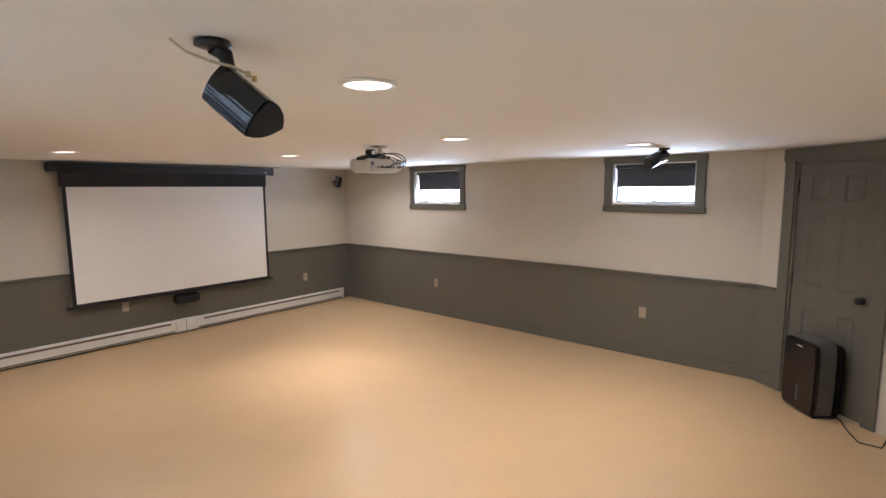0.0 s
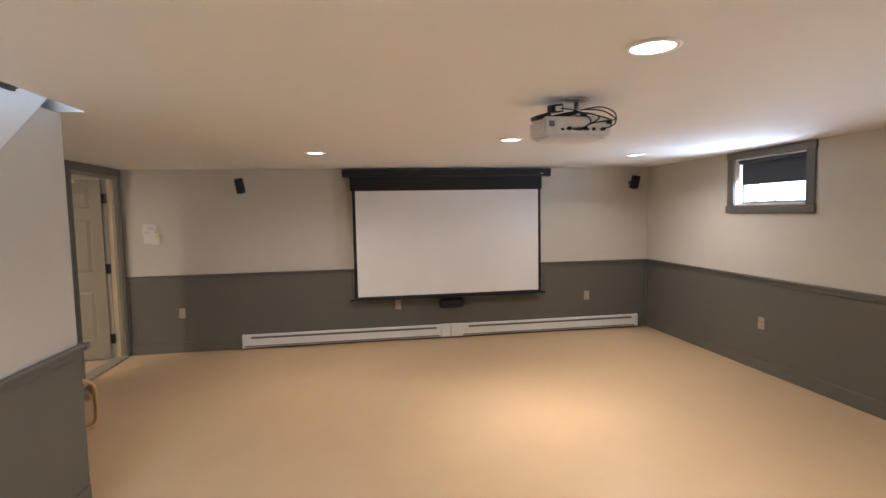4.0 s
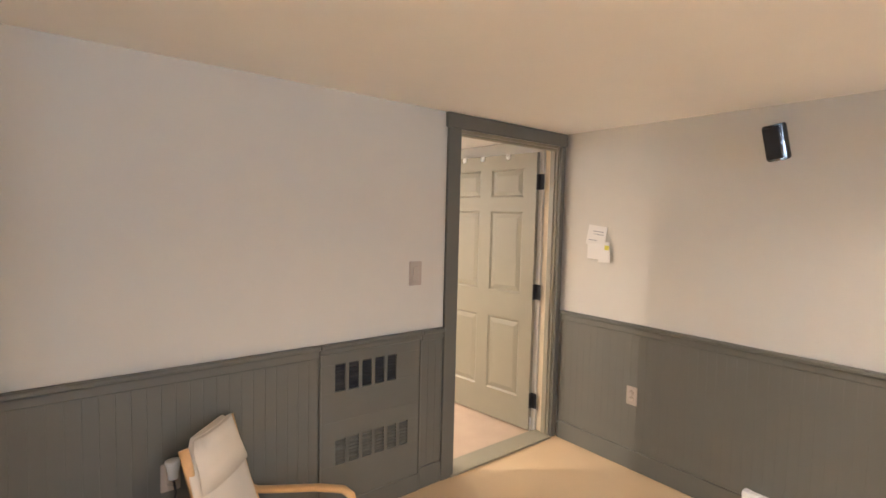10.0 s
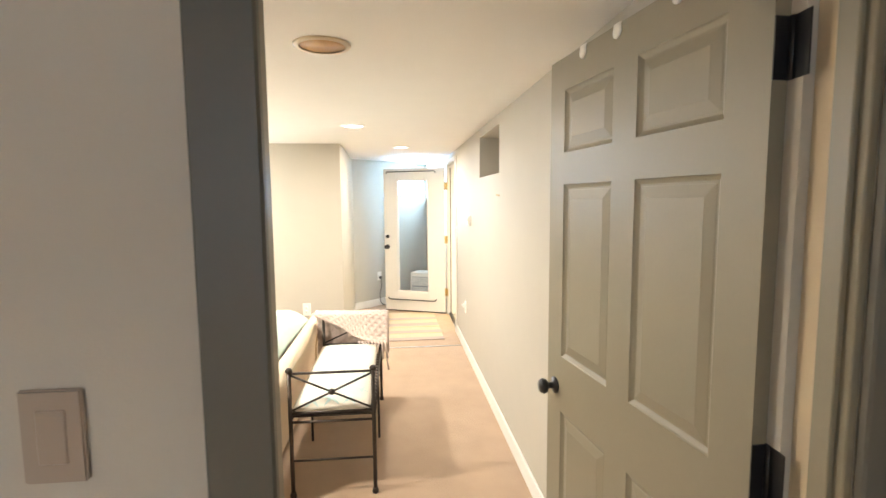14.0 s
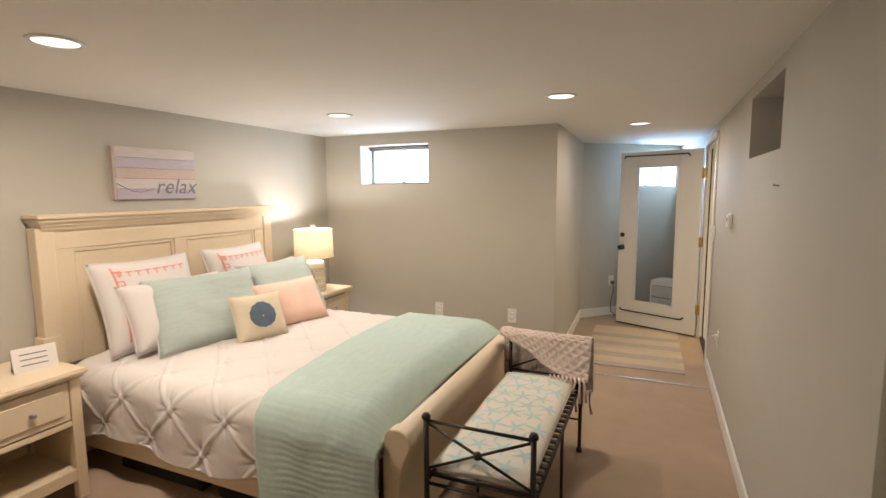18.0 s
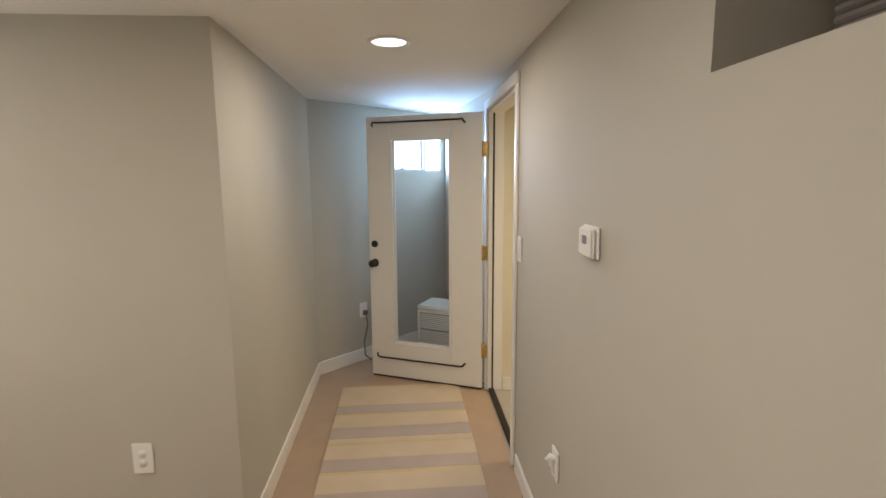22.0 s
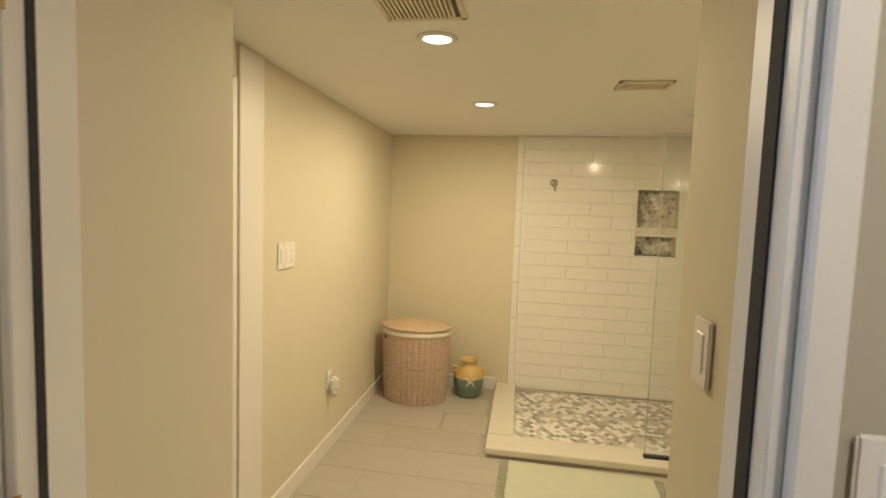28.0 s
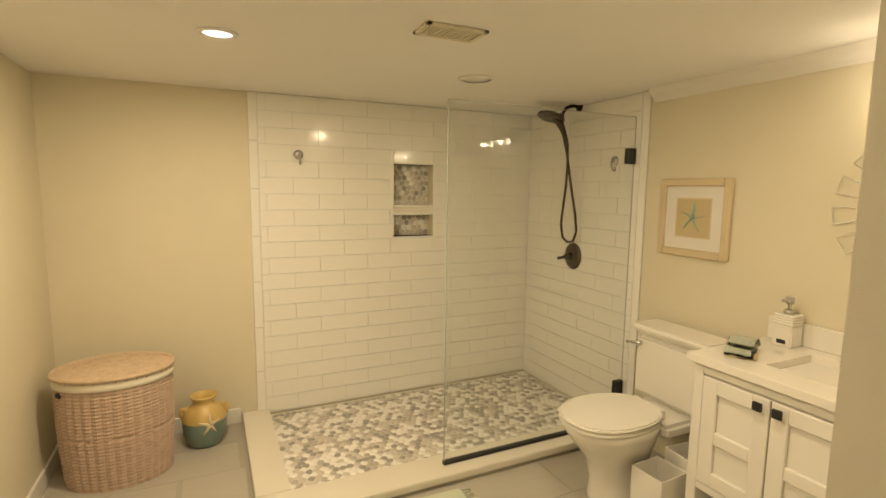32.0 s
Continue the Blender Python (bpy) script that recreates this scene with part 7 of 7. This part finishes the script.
part("wall_seal", box(TXR - 0.0135, TXR - 0.0112, 9.544, 9.550, 0.075, 1.935), M_STEEL, sg)
ds = thing("shower_fixture", pose(TXR - 0.011, 10.05, 0.03), "dark bronze dual shower head with a hand-shower hose", "shower head")
part("flange", lathe([(0, 0), (0.032, 0), (0.030, 0.008), (0.016, 0.014), (0, 0.014)], 20, m=pose(0, 0, 2.035, 0, -90, 0)), M_BRONZE, ds)
part("arm", tube([(0, 0, 2.035), (-0.06, 0, 2.04), (-0.11, 0, 2.022), (-0.14, 0, 1.985), (-0.16, 0, 1.96)], 0.011, 10), M_BRONZE, ds)
part("diverter", lathe([(0, -0.03), (0.02, -0.028), (0.024, 0), (0.02, 0.028), (0, 0.03)], 14, m=pose(-0.165, 0, 1.95, 0, 30, 0)), M_BRONZE, ds)
part("head", lathe([(0, 0.03), (0.03, 0.03), (0.05, 0.02), (0.088, 0.006), (0.092, -0.006), (0.085, -0.012), (0, -0.012)], 28, m=pose(-0.235, 0, 1.955, 0, 18, 0)), M_BRONZE, ds)
part("hand_shower", tube([(-0.20, -0.02, 1.945), (-0.17, -0.05, 1.86), (-0.14, -0.06, 1.77)], [0.03, 0.018, 0.014], 10), M_BRONZE, ds)
part("hose", tube([(-0.14, -0.06, 1.77), (-0.115, -0.04, 1.66), (-0.09, 0.0, 1.50), (-0.08, 0.035, 1.35), (-0.075, 0.055, 1.24), (-0.065, 0.045, 1.15), (-0.058, 0.0, 1.12), (-0.055, -0.055, 1.13), (-0.055, -0.085, 1.20), (-0.06, -0.07, 1.32), (-0.075, -0.03, 1.52), (-0.10, -0.01, 1.72), (-0.15, 0.008, 1.93)], 0.0085, 8), M_BRONZE, ds)
vl = thing("shower_valve", pose(TXR - 0.011, 10.05, 1.05), "dark bronze shower valve with a lever", "valve")
part("escutcheon", lathe([(0, 0), (0.085, 0), (0.083, 0.008), (0.06, 0.018), (0.03, 0.024), (0, 0.024)], 28, m=pose(0, 0, 0, 0, -90, 0), sx=1.1), M_BRONZE, vl)
part("stem", lathe([(0, 0), (0.024, 0), (0.02, 0.05), (0, 0.052)], 16, m=pose(-0.02, 0, 0, 0, -90, 0)), M_BRONZE, vl)
part("lever", tube([(-0.06, 0, 0), (-0.07, 0.03, -0.01), (-0.075, 0.07, -0.02)], [0.012, 0.01, 0.012], 8), M_BRONZE, vl)
def robe_hook(m, material):
    root = thing("robe_hook", m, "small metal robe hook fixed to the shower tile", "hook", "robe hooks")
    part("rose", lathe([(0, 0), (0.030, 0), (0.028, 0.008), (0.012, 0.014), (0, 0.014)], 20, m=pose(0, -0.011, 0, 90, 0, 0)), material, root)
    part("hook", tube([(0, -0.02, 0), (0, -0.04, -0.01), (0.004, -0.045, -0.035), (0.006, -0.03, -0.06), (0.008, -0.015, -0.058), (0.009, -0.018, -0.04)], 0.005, 8), material, root)
robe_hook(pose(-5.817, TYB, 1.71), M_STEEL)
robe_hook(along((TXR, TYB), (TXR, PY)) @ pose(TYB - 9.70, 0, 1.69), M_STEEL)

# laundry basket
bs = thing("laundry_basket", pose(-6.815, 10.27, 0, 0, 0, -4) @ Matrix.Diagonal((0.98, 0.98, 1.14, 1)), "oval woven laundry basket with a lid and white liner", "basket")
g = bmesh.new()
NA, NZ = 144, 64
rows = []
for j in range(NZ + 1):
    f = j / NZ
    z = 0.004 + f * 0.50
    sw = 0.93 + 0.07 * math.sin(f * math.pi * 0.75) + 0.02 * f
    dent = 1.0
    row = []
    for i in range(NA):
        a = 2 * math.pi * i / NA
        wv2 = 0.0030 * math.cos(math.pi * i / 2.0) + 0.0026 * math.cos(math.pi * j) * (0.6 + 0.4 * math.cos(math.pi * i / 2.0)) + 0.003 * noise.noise(Vector((i * 0.3, j * 0.5, 0)))
        if j == 30 and noise.noise(Vector((i * 0.11, 4.0, 2.0))) > -0.12:
            wv2 -= 0.011
        row.append(g.verts.new(((0.262 * sw * dent + wv2) * math.cos(a), (0.20 * sw * dent + wv2) * math.sin(a), z)))
    rows.append(row)
for a, b in zip(rows, rows[1:]):
    for i in range(NA):
        k = (i + 1) % NA
        g.faces.new([a[i], a[k], b[k], b[i]])
g.faces.new(rows[0][::-1])
part("body", g, M_WICKER, bs)
g = bmesh.new()
lathe([(0.245, 0.50), (0.262, 0.498), (0.272, 0.475), (0.274, 0.462), (0.268, 0.458)], 60, bm=g, sy=0.77)
part("liner", g, M_LINER, bs)
g = bmesh.new()
rows = []
for j in range(22):
    r = 0.27 * (j + 0.001) / 21
    row = []
    for i in range(96):
        a = 2 * math.pi * i / 96
        row.append(g.verts.new((r * math.cos(a), r * 0.77 * math.sin(a), 0.506 + 0.022 * (1 - (j / 21) ** 2) + 0.004 * math.cos(math.pi * j) * math.cos(math.pi * i / 3) + 0.004 * noise.noise(Vector((r * 20, a * 3, 1))))))
    rows.append(row)
for a, b in zip(rows, rows[1:]):
    for i in range(96):
        k = (i + 1) % 96
        g.faces.new([a[i], a[k], b[k], b[i]]).smooth = True
lid = part("lid", g, M_LID, bs)
part("rim", tube([(0.272 * math.cos(2 * math.pi * i / 60), 0.272 * 0.77 * math.sin(2 * math.pi * i / 60), 0.506) for i in range(60)], 0.009, 8, closed=True), M_LID, lid)
part("knot", lathe([(0, 0), (0.022, 0.002), (0.024, 0.006), (0.016, 0.010), (0, 0.011)], 14, m=pose(0, 0, 0.524)), M_LID, lid)
part("handle_slot", box(-0.025, 0.025, -0.006, 0.006, -0.012, 0.012, 0.004), M_SLOT, bs, m=pose(-0.215, -0.115, 0.435, 0, 0, -50))

# two-tone vase
vs = thing("ceramic_vase", pose(-6.415, 10.43, 0.003) @ Matrix.Diagonal((0.94, 0.94, 1.06, 1)), "two-handled vase, ochre above teal, with a starfish", "vase")
part("lower_body", lathe([(0, 0.0), (0.085, 0.0), (0.10, 0.02), (0.122, 0.075), (0.127, 0.12), (0.125, 0.145)], 36), M_TEAL, vs)
part("upper_body", lathe([(0.1255, 0.1452), (0.118, 0.185), (0.092, 0.215), (0.066, 0.23), (0.062, 0.25), (0.078, 0.268), (0.080, 0.276), (0.068, 0.276), (0.056, 0.25), (0.05, 0.20), (0, 0.19)], 36), M_OCHRE, vs)
for sx in (-1, 1):
    part("handle", tube([(sx * 0.088, 0, 0.205), (sx * 0.110, 0, 0.200), (sx * 0.128, 0, 0.212), (sx * 0.127, 0, 0.185), (sx * 0.116, 0, 0.155)], [0.018, 0.016, 0.010, 0.014, 0.016], 10), M_OCHRE, vs)
g = bmesh.new()
for k in range(5):
    a = radians(90 + 72 * k)
    tube([(0, 0, 0), (0.03 * math.cos(a), 0.002, 0.03 * math.sin(a)), (0.062 * math.cos(a), 0.010, 0.062 * math.sin(a))], [0.012, 0.009, 0.003], 6, bm=g)
part("starfish", g, M_SANDSTAR, vs, m=pose(0.03, -0.127, 0.145, 0, 0, 14))

# bath mat
bm_ = thing("bath_mat", pose(-5.67, 9.11, 0.003, 0, 0, -2), "pale green cotton bath mat with fringed ends", "bath mat")
part("shag_top", box(-0.40, 0.40, -0.30, 0.30, 0.0, 0.014, 0.005), M_MATGREEN, bm_)
for sx in (-1, 1):
    for k in range(30):
        y = -0.29 + k * 0.02
        part("fringe", tube([(sx * 0.395, y, 0.008), (sx * 0.425, y + 0.004 * math.sin(k * 2), 0.005), (sx * 0.45, y + 0.008 * math.sin(k * 3), 0.003)], 0.003, 5), M_MATGREEN, bm_)

# toilet
to_ = thing("toilet", pose(TXR - 0.03, 9.04, 0), "white porcelain two-piece toilet with the lid down", "toilet")
part("tank", box(-0.20, -0.005, -0.23, 0.23, 0.40, 0.755, 0.035, seg=3), M_PORCELAIN, to_)
part("tank_lid", box(-0.215, 0.0, -0.245, 0.245, 0.757, 0.797, 0.016, seg=3), M_PORCELAIN, to_)
def oval(cx, rx_, ry_, k=2.3, n=36):
    return [(cx + rx_ * math.copysign(abs(math.cos(a)) ** (2 / k), math.cos(a)), ry_ * math.copysign(abs(math.sin(a)) ** (2 / k), math.sin(a))) for a in (2 * math.pi * i / n for i in range(n))]
g = bmesh.new()
rings = []
for z, cx, rx_, ry_ in ((0.0, -0.40, 0.22, 0.125), (0.03, -0.40, 0.215, 0.12), (0.12, -0.42, 0.19, 0.105), (0.22, -0.44, 0.20, 0.115), (0.30, -0.47, 0.245, 0.155), (0.36, -0.49, 0.275, 0.18), (0.395, -0.495, 0.285, 0.187), (0.40, -0.495, 0.275, 0.18)):
    rings.append([g.verts.new((x, y, z * 1.045)) for x, y in oval(cx - 0.065, rx_ * 0.87, ry_)])
for a, b in zip(rings, rings[1:]):
    for i in range(36):
        k = (i + 1) % 36
        g.faces.new([a[i], a[k], b[k], b[i]]).smooth = True
g.faces.new(rings[-1])
g.faces.new(rings[0][::-1])
part("bowl", g, M_PORCELAIN, to_)
part("bridge", box(-0.37, -0.01, -0.16, 0.16, 0.33, 0.40, 0.02, seg=2), M_PORCELAIN, to_)
part("seat", prism(oval(-0.570, 0.252, 0.190), 0.420, 0.438, bevel=0.005), M_PORCELAIN, to_)
part("lid", prism(oval(-0.570, 0.254, 0.192), 0.440, 0.461, bevel=0.008), M_PORCELAIN, to_)
for y in (-0.075, 0.075):
    part("lid_hinge", box(-0.335, -0.30, y - 0.02, y + 0.02, 0.40, 0.455, 0.006), M_PORCELAIN, to_)
part("flush_lever", tube([(-0.205, 0.17, 0.70), (-0.225, 0.17, 0.70), (-0.23, 0.19, 0.698), (-0.23, 0.245, 0.69)], [0.012, 0.010, 0.009, 0.007], 8), M_CHROME, to_)

# vanity
VY0, VY1 = 8.02, 8.69
va = thing("vanity_cabinet", pose(TXR, 0, 0), "white shaker vanity cabinet with black square pulls", "vanity")
for x in (-0.52, -0.05):
    for y in (VY0 + 0.02, VY1 - 0.065):
        part("leg", box(x, x + 0.045, y, y + 0.045, 0, 0.82, 0.003), M_VANITY, va)
part("carcass", box(-0.505, -0.005, VY0 + 0.03, VY1 - 0.03, 0.30, 0.818), M_VANITY, va)
part("side_panel", box(-0.47, -0.055, VY1 - 0.036, VY1 - 0.026, 0.325, 0.80, 0.003), M_VANITY, va)
part("top_rail", box(-0.518, -0.503, VY0 + 0.06, VY1 - 0.06, 0.775, 0.82, 0.003), M_VANITY, va)
part("bottom_rail", box(-0.518, -0.503, VY0 + 0.06, VY1 - 0.06, 0.285, 0.320, 0.003), M_VANITY, va)
mid = (VY0 + VY1) / 2
for y0, y1, side in ((VY0 + 0.07, mid - 0.003, -1), (mid + 0.003, VY1 - 0.07, 1)):
    dr = part("door", box(-0.512, -0.504, y0, y1, 0.325, 0.77), M_VANITY, va)
    for a in ((y0, y0 + 0.06, 0.325, 0.77), (y1 - 0.06, y1, 0.325, 0.77), (y0 + 0.06, y1 - 0.06, 0.325, 0.385), (y0 + 0.06, y1 - 0.06, 0.71, 0.77), (y0 + 0.06, y1 - 0.06, 0.505, 0.555)):
        part("frame_strip", box(-0.526, -0.511, a[0], a[1], a[2], a[3], 0.003), M_VANITY, dr)
    ky = mid + (0.035 if side > 0 else -0.035)
    part("pull", box(-0.552, -0.540, ky - 0.017, ky + 0.017, 0.722, 0.756, 0.003), M_BLACK, dr)
    part("pull_stem", box(-0.542, -0.524, ky - 0.007, ky + 0.007, 0.732, 0.746), M_STEEL, dr)
part("shelf", box(-0.50, -0.06, VY0 + 0.04, VY1 - 0.04, 0.09, 0.11, 0.003), M_VANITY, va)
vt = thing("stone_countertop", pose(TXR, 0, 0), "white stone vanity top with an undermount basin", "countertop")
S0, S1, SY0, SY1 = -0.40, -0.10, 8.10, 8.46
for a in ((-0.545, S0, VY0, VY1), (S1, -0.002, VY0, VY1), (S0, S1, VY0, SY0), (S0, S1, SY1, VY1)):
    part("slab", box(a[0], a[1], a[2], a[3], 0.82, 0.852, 0.001), M_PORCELAIN, vt)
part("backsplash", box(-0.022, -0.002, VY0, VY1, 0.852, 0.95, 0.003), M_PORCELAIN, vt)
bsn = bmesh.new()
for a in ((S0 - 0.012, S0, SY0, SY1), (S1, S1 + 0.012, SY0, SY1)):
    box(a[0], a[1], a[2], a[3], 0.70, 0.82, bm=bsn)
for a in ((SY0 - 0.012, SY0), (SY1, SY1 + 0.012)):
    box(S0 - 0.012, S1 + 0.012, a[0], a[1], 0.70, 0.82, bm=bsn)
box(S0 - 0.012, S1 + 0.012, SY0 - 0.012, SY1 + 0.012, 0.69, 0.70, bm=bsn)
part("basin", bsn, M_PORCELAIN, vt)
fc = thing("faucet", pose(TXR - 0.055, 8.22, 0.852), "bronze basin faucet on the vanity top", "faucet")
part("spout", tube([(0, 0, 0), (0, 0, 0.13), (-0.03, 0, 0.17), (-0.10, 0, 0.16), (-0.12, 0, 0.13)], 0.012, 10), M_BRONZE, fc)
part("base", lathe([(0, 0), (0.028, 0), (0.026, 0.01), (0.014, 0.016), (0, 0.016)], 18), M_BRONZE, fc)
so = thing("soap_dispenser", pose(TXR - 0.075, 8.575, 0.852), "white ribbed soap dispenser with a metal pump", "soap dispenser")
part("bottle", box(-0.04, 0.04, -0.04, 0.04, 0.0, 0.095, 0.006, seg=2), M_PORCELAIN, so)
for k in range(4):
    part("rib", box(-0.0405, 0.0405, -0.0405, 0.0405, 0.0955 + k * 0.0112, 0.1062 + k * 0.0112, 0.003), M_PORCELAIN, so)
part("collar", lathe([(0, 0.14), (0.02, 0.14), (0.02, 0.155), (0.008, 0.16), (0, 0.16)], 16), M_STEEL, so)
part("pump", tube([(0, 0, 0.155), (0, 0, 0.20), (-0.005, 0, 0.205), (-0.05, 0, 0.20)], 0.007, 8), M_STEEL, so)
part("pump_head", lathe([(0, 0.185), (0.016, 0.185), (0.016, 0.212), (0, 0.214)], 14), M_STEEL, so)
part("label", box(-0.0415, -0.0395, -0.018, 0.018, 0.015, 0.032), M_SLOT, so)
tw_ = thing("folded_washcloth", pose(TXR - 0.36, 8.585, 0.853, 0, 0, 25), "striped washcloths folded on the vanity top", "towel")
def rumpled(pts, half, thick, seed):
    """A strip of cloth along a curve in x and z, its two edges waving."""
    g = bmesh.new()
    rows = []
    for i, (x, z) in enumerate(pts):
        row = []
        for j in range(9):
            v = -1 + j / 4
            w = noise.noise(Vector((i * 0.4, v * 1.3, seed)))
            row.append((x + 0.012 * w, half * v + 0.010 * noise.noise(Vector((i * 0.5, seed, v))), z + 0.006 * abs(w)))
        rows.append(row)
    for off in (0.0, thick):
        vs_ = [[g.verts.new((x, y, z + off)) for x, y, z in row] for row in rows]
        for a, b in zip(vs_, vs_[1:]):
            for j in range(8):
                g.faces.new([a[j], a[j + 1], b[j + 1], b[j]] if off else [a[j], b[j], b[j + 1], a[j + 1]]).smooth = True
    return g


for k, (mm, lift, turn) in enumerate(((M_SAND, 0.001, 8), (M_SLOT, 0.008, 3), (M_CLOTHSAGE, 0.014, -4))):
    pts = [(-0.085 + 0.014 * i, lift + 0.010 * math.sin(i * 0.42) ** 2) for i in range(12)]
    pts += [(0.083 + 0.012 * math.sin(a), lift + 0.016 - 0.014 * math.cos(a)) for a in (0.5, 1.2, 1.9, 2.6)]
    pts += [(0.07 - 0.014 * i, lift + 0.032 + 0.007 * math.sin(i * 0.7)) for i in range(5 if k < 2 else 9)]
    part("fold", rumpled(pts, 0.055 - 0.004 * k, 0.004, 3.0 * k), mm, tw_, m=pose(0, 0, 0, 0, 0, turn))
rm = thing("wall_mirror", along((TXR, TYB), (TXR, PY)) @ pose(TYB - 8.20, 0, 1.45), "round mirror in an open chrome wire frame", "mirror")
part("glass", lathe([(0, -0.018), (0.20, -0.018), (0.205, -0.010), (0.205, -0.002), (0, -0.002)], 48, m=pose(0, 0, 0, -90, 0, 0) @ Matrix.Diagonal((1, 1, -1, 1)) @ pose(0, 0, 0.0)), M_MIRROR, rm)
for k in range(14):
    a0, a1 = 2 * math.pi * k / 14, 2 * math.pi * (k + 0.55) / 14
    P = lambda r, a: (r * math.cos(a), -0.014, r * math.sin(a))
    part("wire", tube([P(0.205, a0), P(0.285, a0), P(0.285, a1), P(0.205, a1)], 0.003, 6), M_CHROME, rm)
vlg = thing("vanity_light", along((TXR, TYB), (TXR, PY)) @ pose(TYB - 8.17, 0, 1.95), "two-bulb vanity light switched on above the mirror", "wall light")
part("back_plate", box(-0.20, 0.20, -0.03, -0.001, -0.04, 0.04, 0.006), M_BRONZE, vlg)
for x in (-0.13, 0.13):
    part("arm", tube([(x, -0.02, 0), (x, -0.08, 0), (x, -0.10, -0.02)], 0.009, 8), M_BRONZE, vlg)
    part("bulb", lathe([(0, 0.03), (0.014, 0.022), (0.02, 0.0), (0.014, -0.022), (0, -0.03)], 18, m=pose(x, -0.10, -0.06)), M_BULB, vlg)
for y in (8.04, 8.30):
    vb = bpy.data.lights.new("vanity_bulb", "POINT")
    vb.energy, vb.color, vb.shadow_soft_size = 3.6, YELLOW, 0.018
    vo = new("vanity_bulb", vb)
    vo.location = (TXR - 0.17, y, 1.88)

# framed starfish print
fr = thing("framed_print", along((TXR, TYB), (TXR, PY)) @ pose(TYB - 9.123, 0, 1.369), "framed starfish print with a white mat", "picture")
for a in ((-0.21, -0.17, -0.205, 0.205), (0.17, 0.21, -0.205, 0.205), (-0.17, 0.17, 0.165, 0.205), (-0.17, 0.17, -0.205, -0.165)):
    part("moulding", box(a[0], a[1], -0.028, -0.002, a[2], a[3], 0.006), M_FRAMEWOOD, fr)
part("mat", box(-0.172, 0.172, -0.012, -0.004, -0.167, 0.167), M_PAPER, fr)
part("inner_edge", box(-0.104, 0.104, -0.0135, -0.0115, -0.104, 0.104), M_FRAMEWOOD, fr)
part("print", box(-0.096, 0.096, -0.0145, -0.0125, -0.096, 0.096), M_SAND, fr)
g = bmesh.new()
for k in range(5):
    a = radians(80 + 72 * k)
    tube([(0, 0, 0), (0.045 * math.cos(a), 0, 0.045 * math.sin(a)), (0.082 * math.cos(a + 0.1), 0, 0.082 * math.sin(a + 0.1))], [0.012, 0.009, 0.003], 6, bm=g, flat=0.2)
part("starfish", g, M_AQUAART, fr, m=pose(0, -0.0155, 0))
# waste bins by the vanity
for (x, y, r, mm, lab) in ((-4.565, 8.80, 3, M_PORCELAIN, "open white square waste bin on the floor"), (-4.365, 8.79, -4, M_VANITY, "open white box with a dark bottom")):
    wb = thing("waste_bin", pose(x, y, 0.003, 0, 0, r), lab, "waste bin", "bins beside the vanity")
    for a in ((-0.085, -0.08, -0.075, 0.075), (0.08, 0.085, -0.075, 0.075), (-0.085, 0.085, -0.08, -0.075), (-0.085, 0.085, 0.075, 0.08)):
        part("side", box(a[0], a[1], a[2], a[3], 0.0, 0.27 if x < -4.4 else 0.31, 0.001), mm, wb)
    # the second box gets a near-black bottom
    part("bottom", box(-0.08, 0.08, -0.075, 0.075, 0.0, 0.005), mm if x < -4.4 else M_SLOT, wb)
# ceiling fittings
for (x, y, w, d) in ((-5.52, 9.03, 0.24, 0.14), (-6.37, 8.05, 0.26, 0.26)):
    cv = thing("ceiling_vent", pose(x, y, TZC, 0, 0, 0), "tan slatted ceiling vent cover", "vent", "ceiling vents")
    for a in ((-w / 2, w / 2, -d / 2, -d / 2 + 0.018), (-w / 2, w / 2, d / 2 - 0.018, d / 2), (-w / 2, -w / 2 + 0.018, -d / 2, d / 2), (w / 2 - 0.018, w / 2, -d / 2, d / 2)):
        part("frame", box(a[0], a[1], a[2], a[3], -0.012, -0.001, 0.002), M_BATHWALL, cv)
    part("backing", box(-w / 2 + 0.01, w / 2 - 0.01, -d / 2 + 0.01, d / 2 - 0.01, -0.003, -0.001), M_GREYPLASTIC, cv)
    for k in range(int((w - 0.04) / 0.014)):
        x0 = -w / 2 + 0.022 + k * 0.014
        part("slat", box(x0, x0 + 0.008, -d / 2 + 0.018, d / 2 - 0.018, -0.010, -0.003), M_BATHWALL, cv)
oc = thing("recessed_light", pose(-5.06, 9.67, TZC), "recessed shower light, switched off", "ceiling light")
part("trim_ring", lathe([(0.075, -0.001), (0.092, -0.001), (0.09, -0.006), (0.075, -0.008)], 32), M_WHITE, oc)
part("lens", lathe([(0, -0.005), (0.075, -0.004), (0.075, -0.001), (0, -0.001)], 32), M_PLATEW, oc)
ob = part("crown_moulding", prism([(-0.001, 0), (-0.06, 0), (-0.045, -0.03), (-0.02, -0.05), (-0.001, -0.07)], 0.0, 1.80, m=Matrix(((1, 0, 0, TXR), (0, 0, 1, PY), (0, 1, 0, TZC - 0.001), (0, 0, 0, 1)))), M_VANITY)
tagged(ob, "white crown moulding above the vanity wall", "moulding", kind="structure")
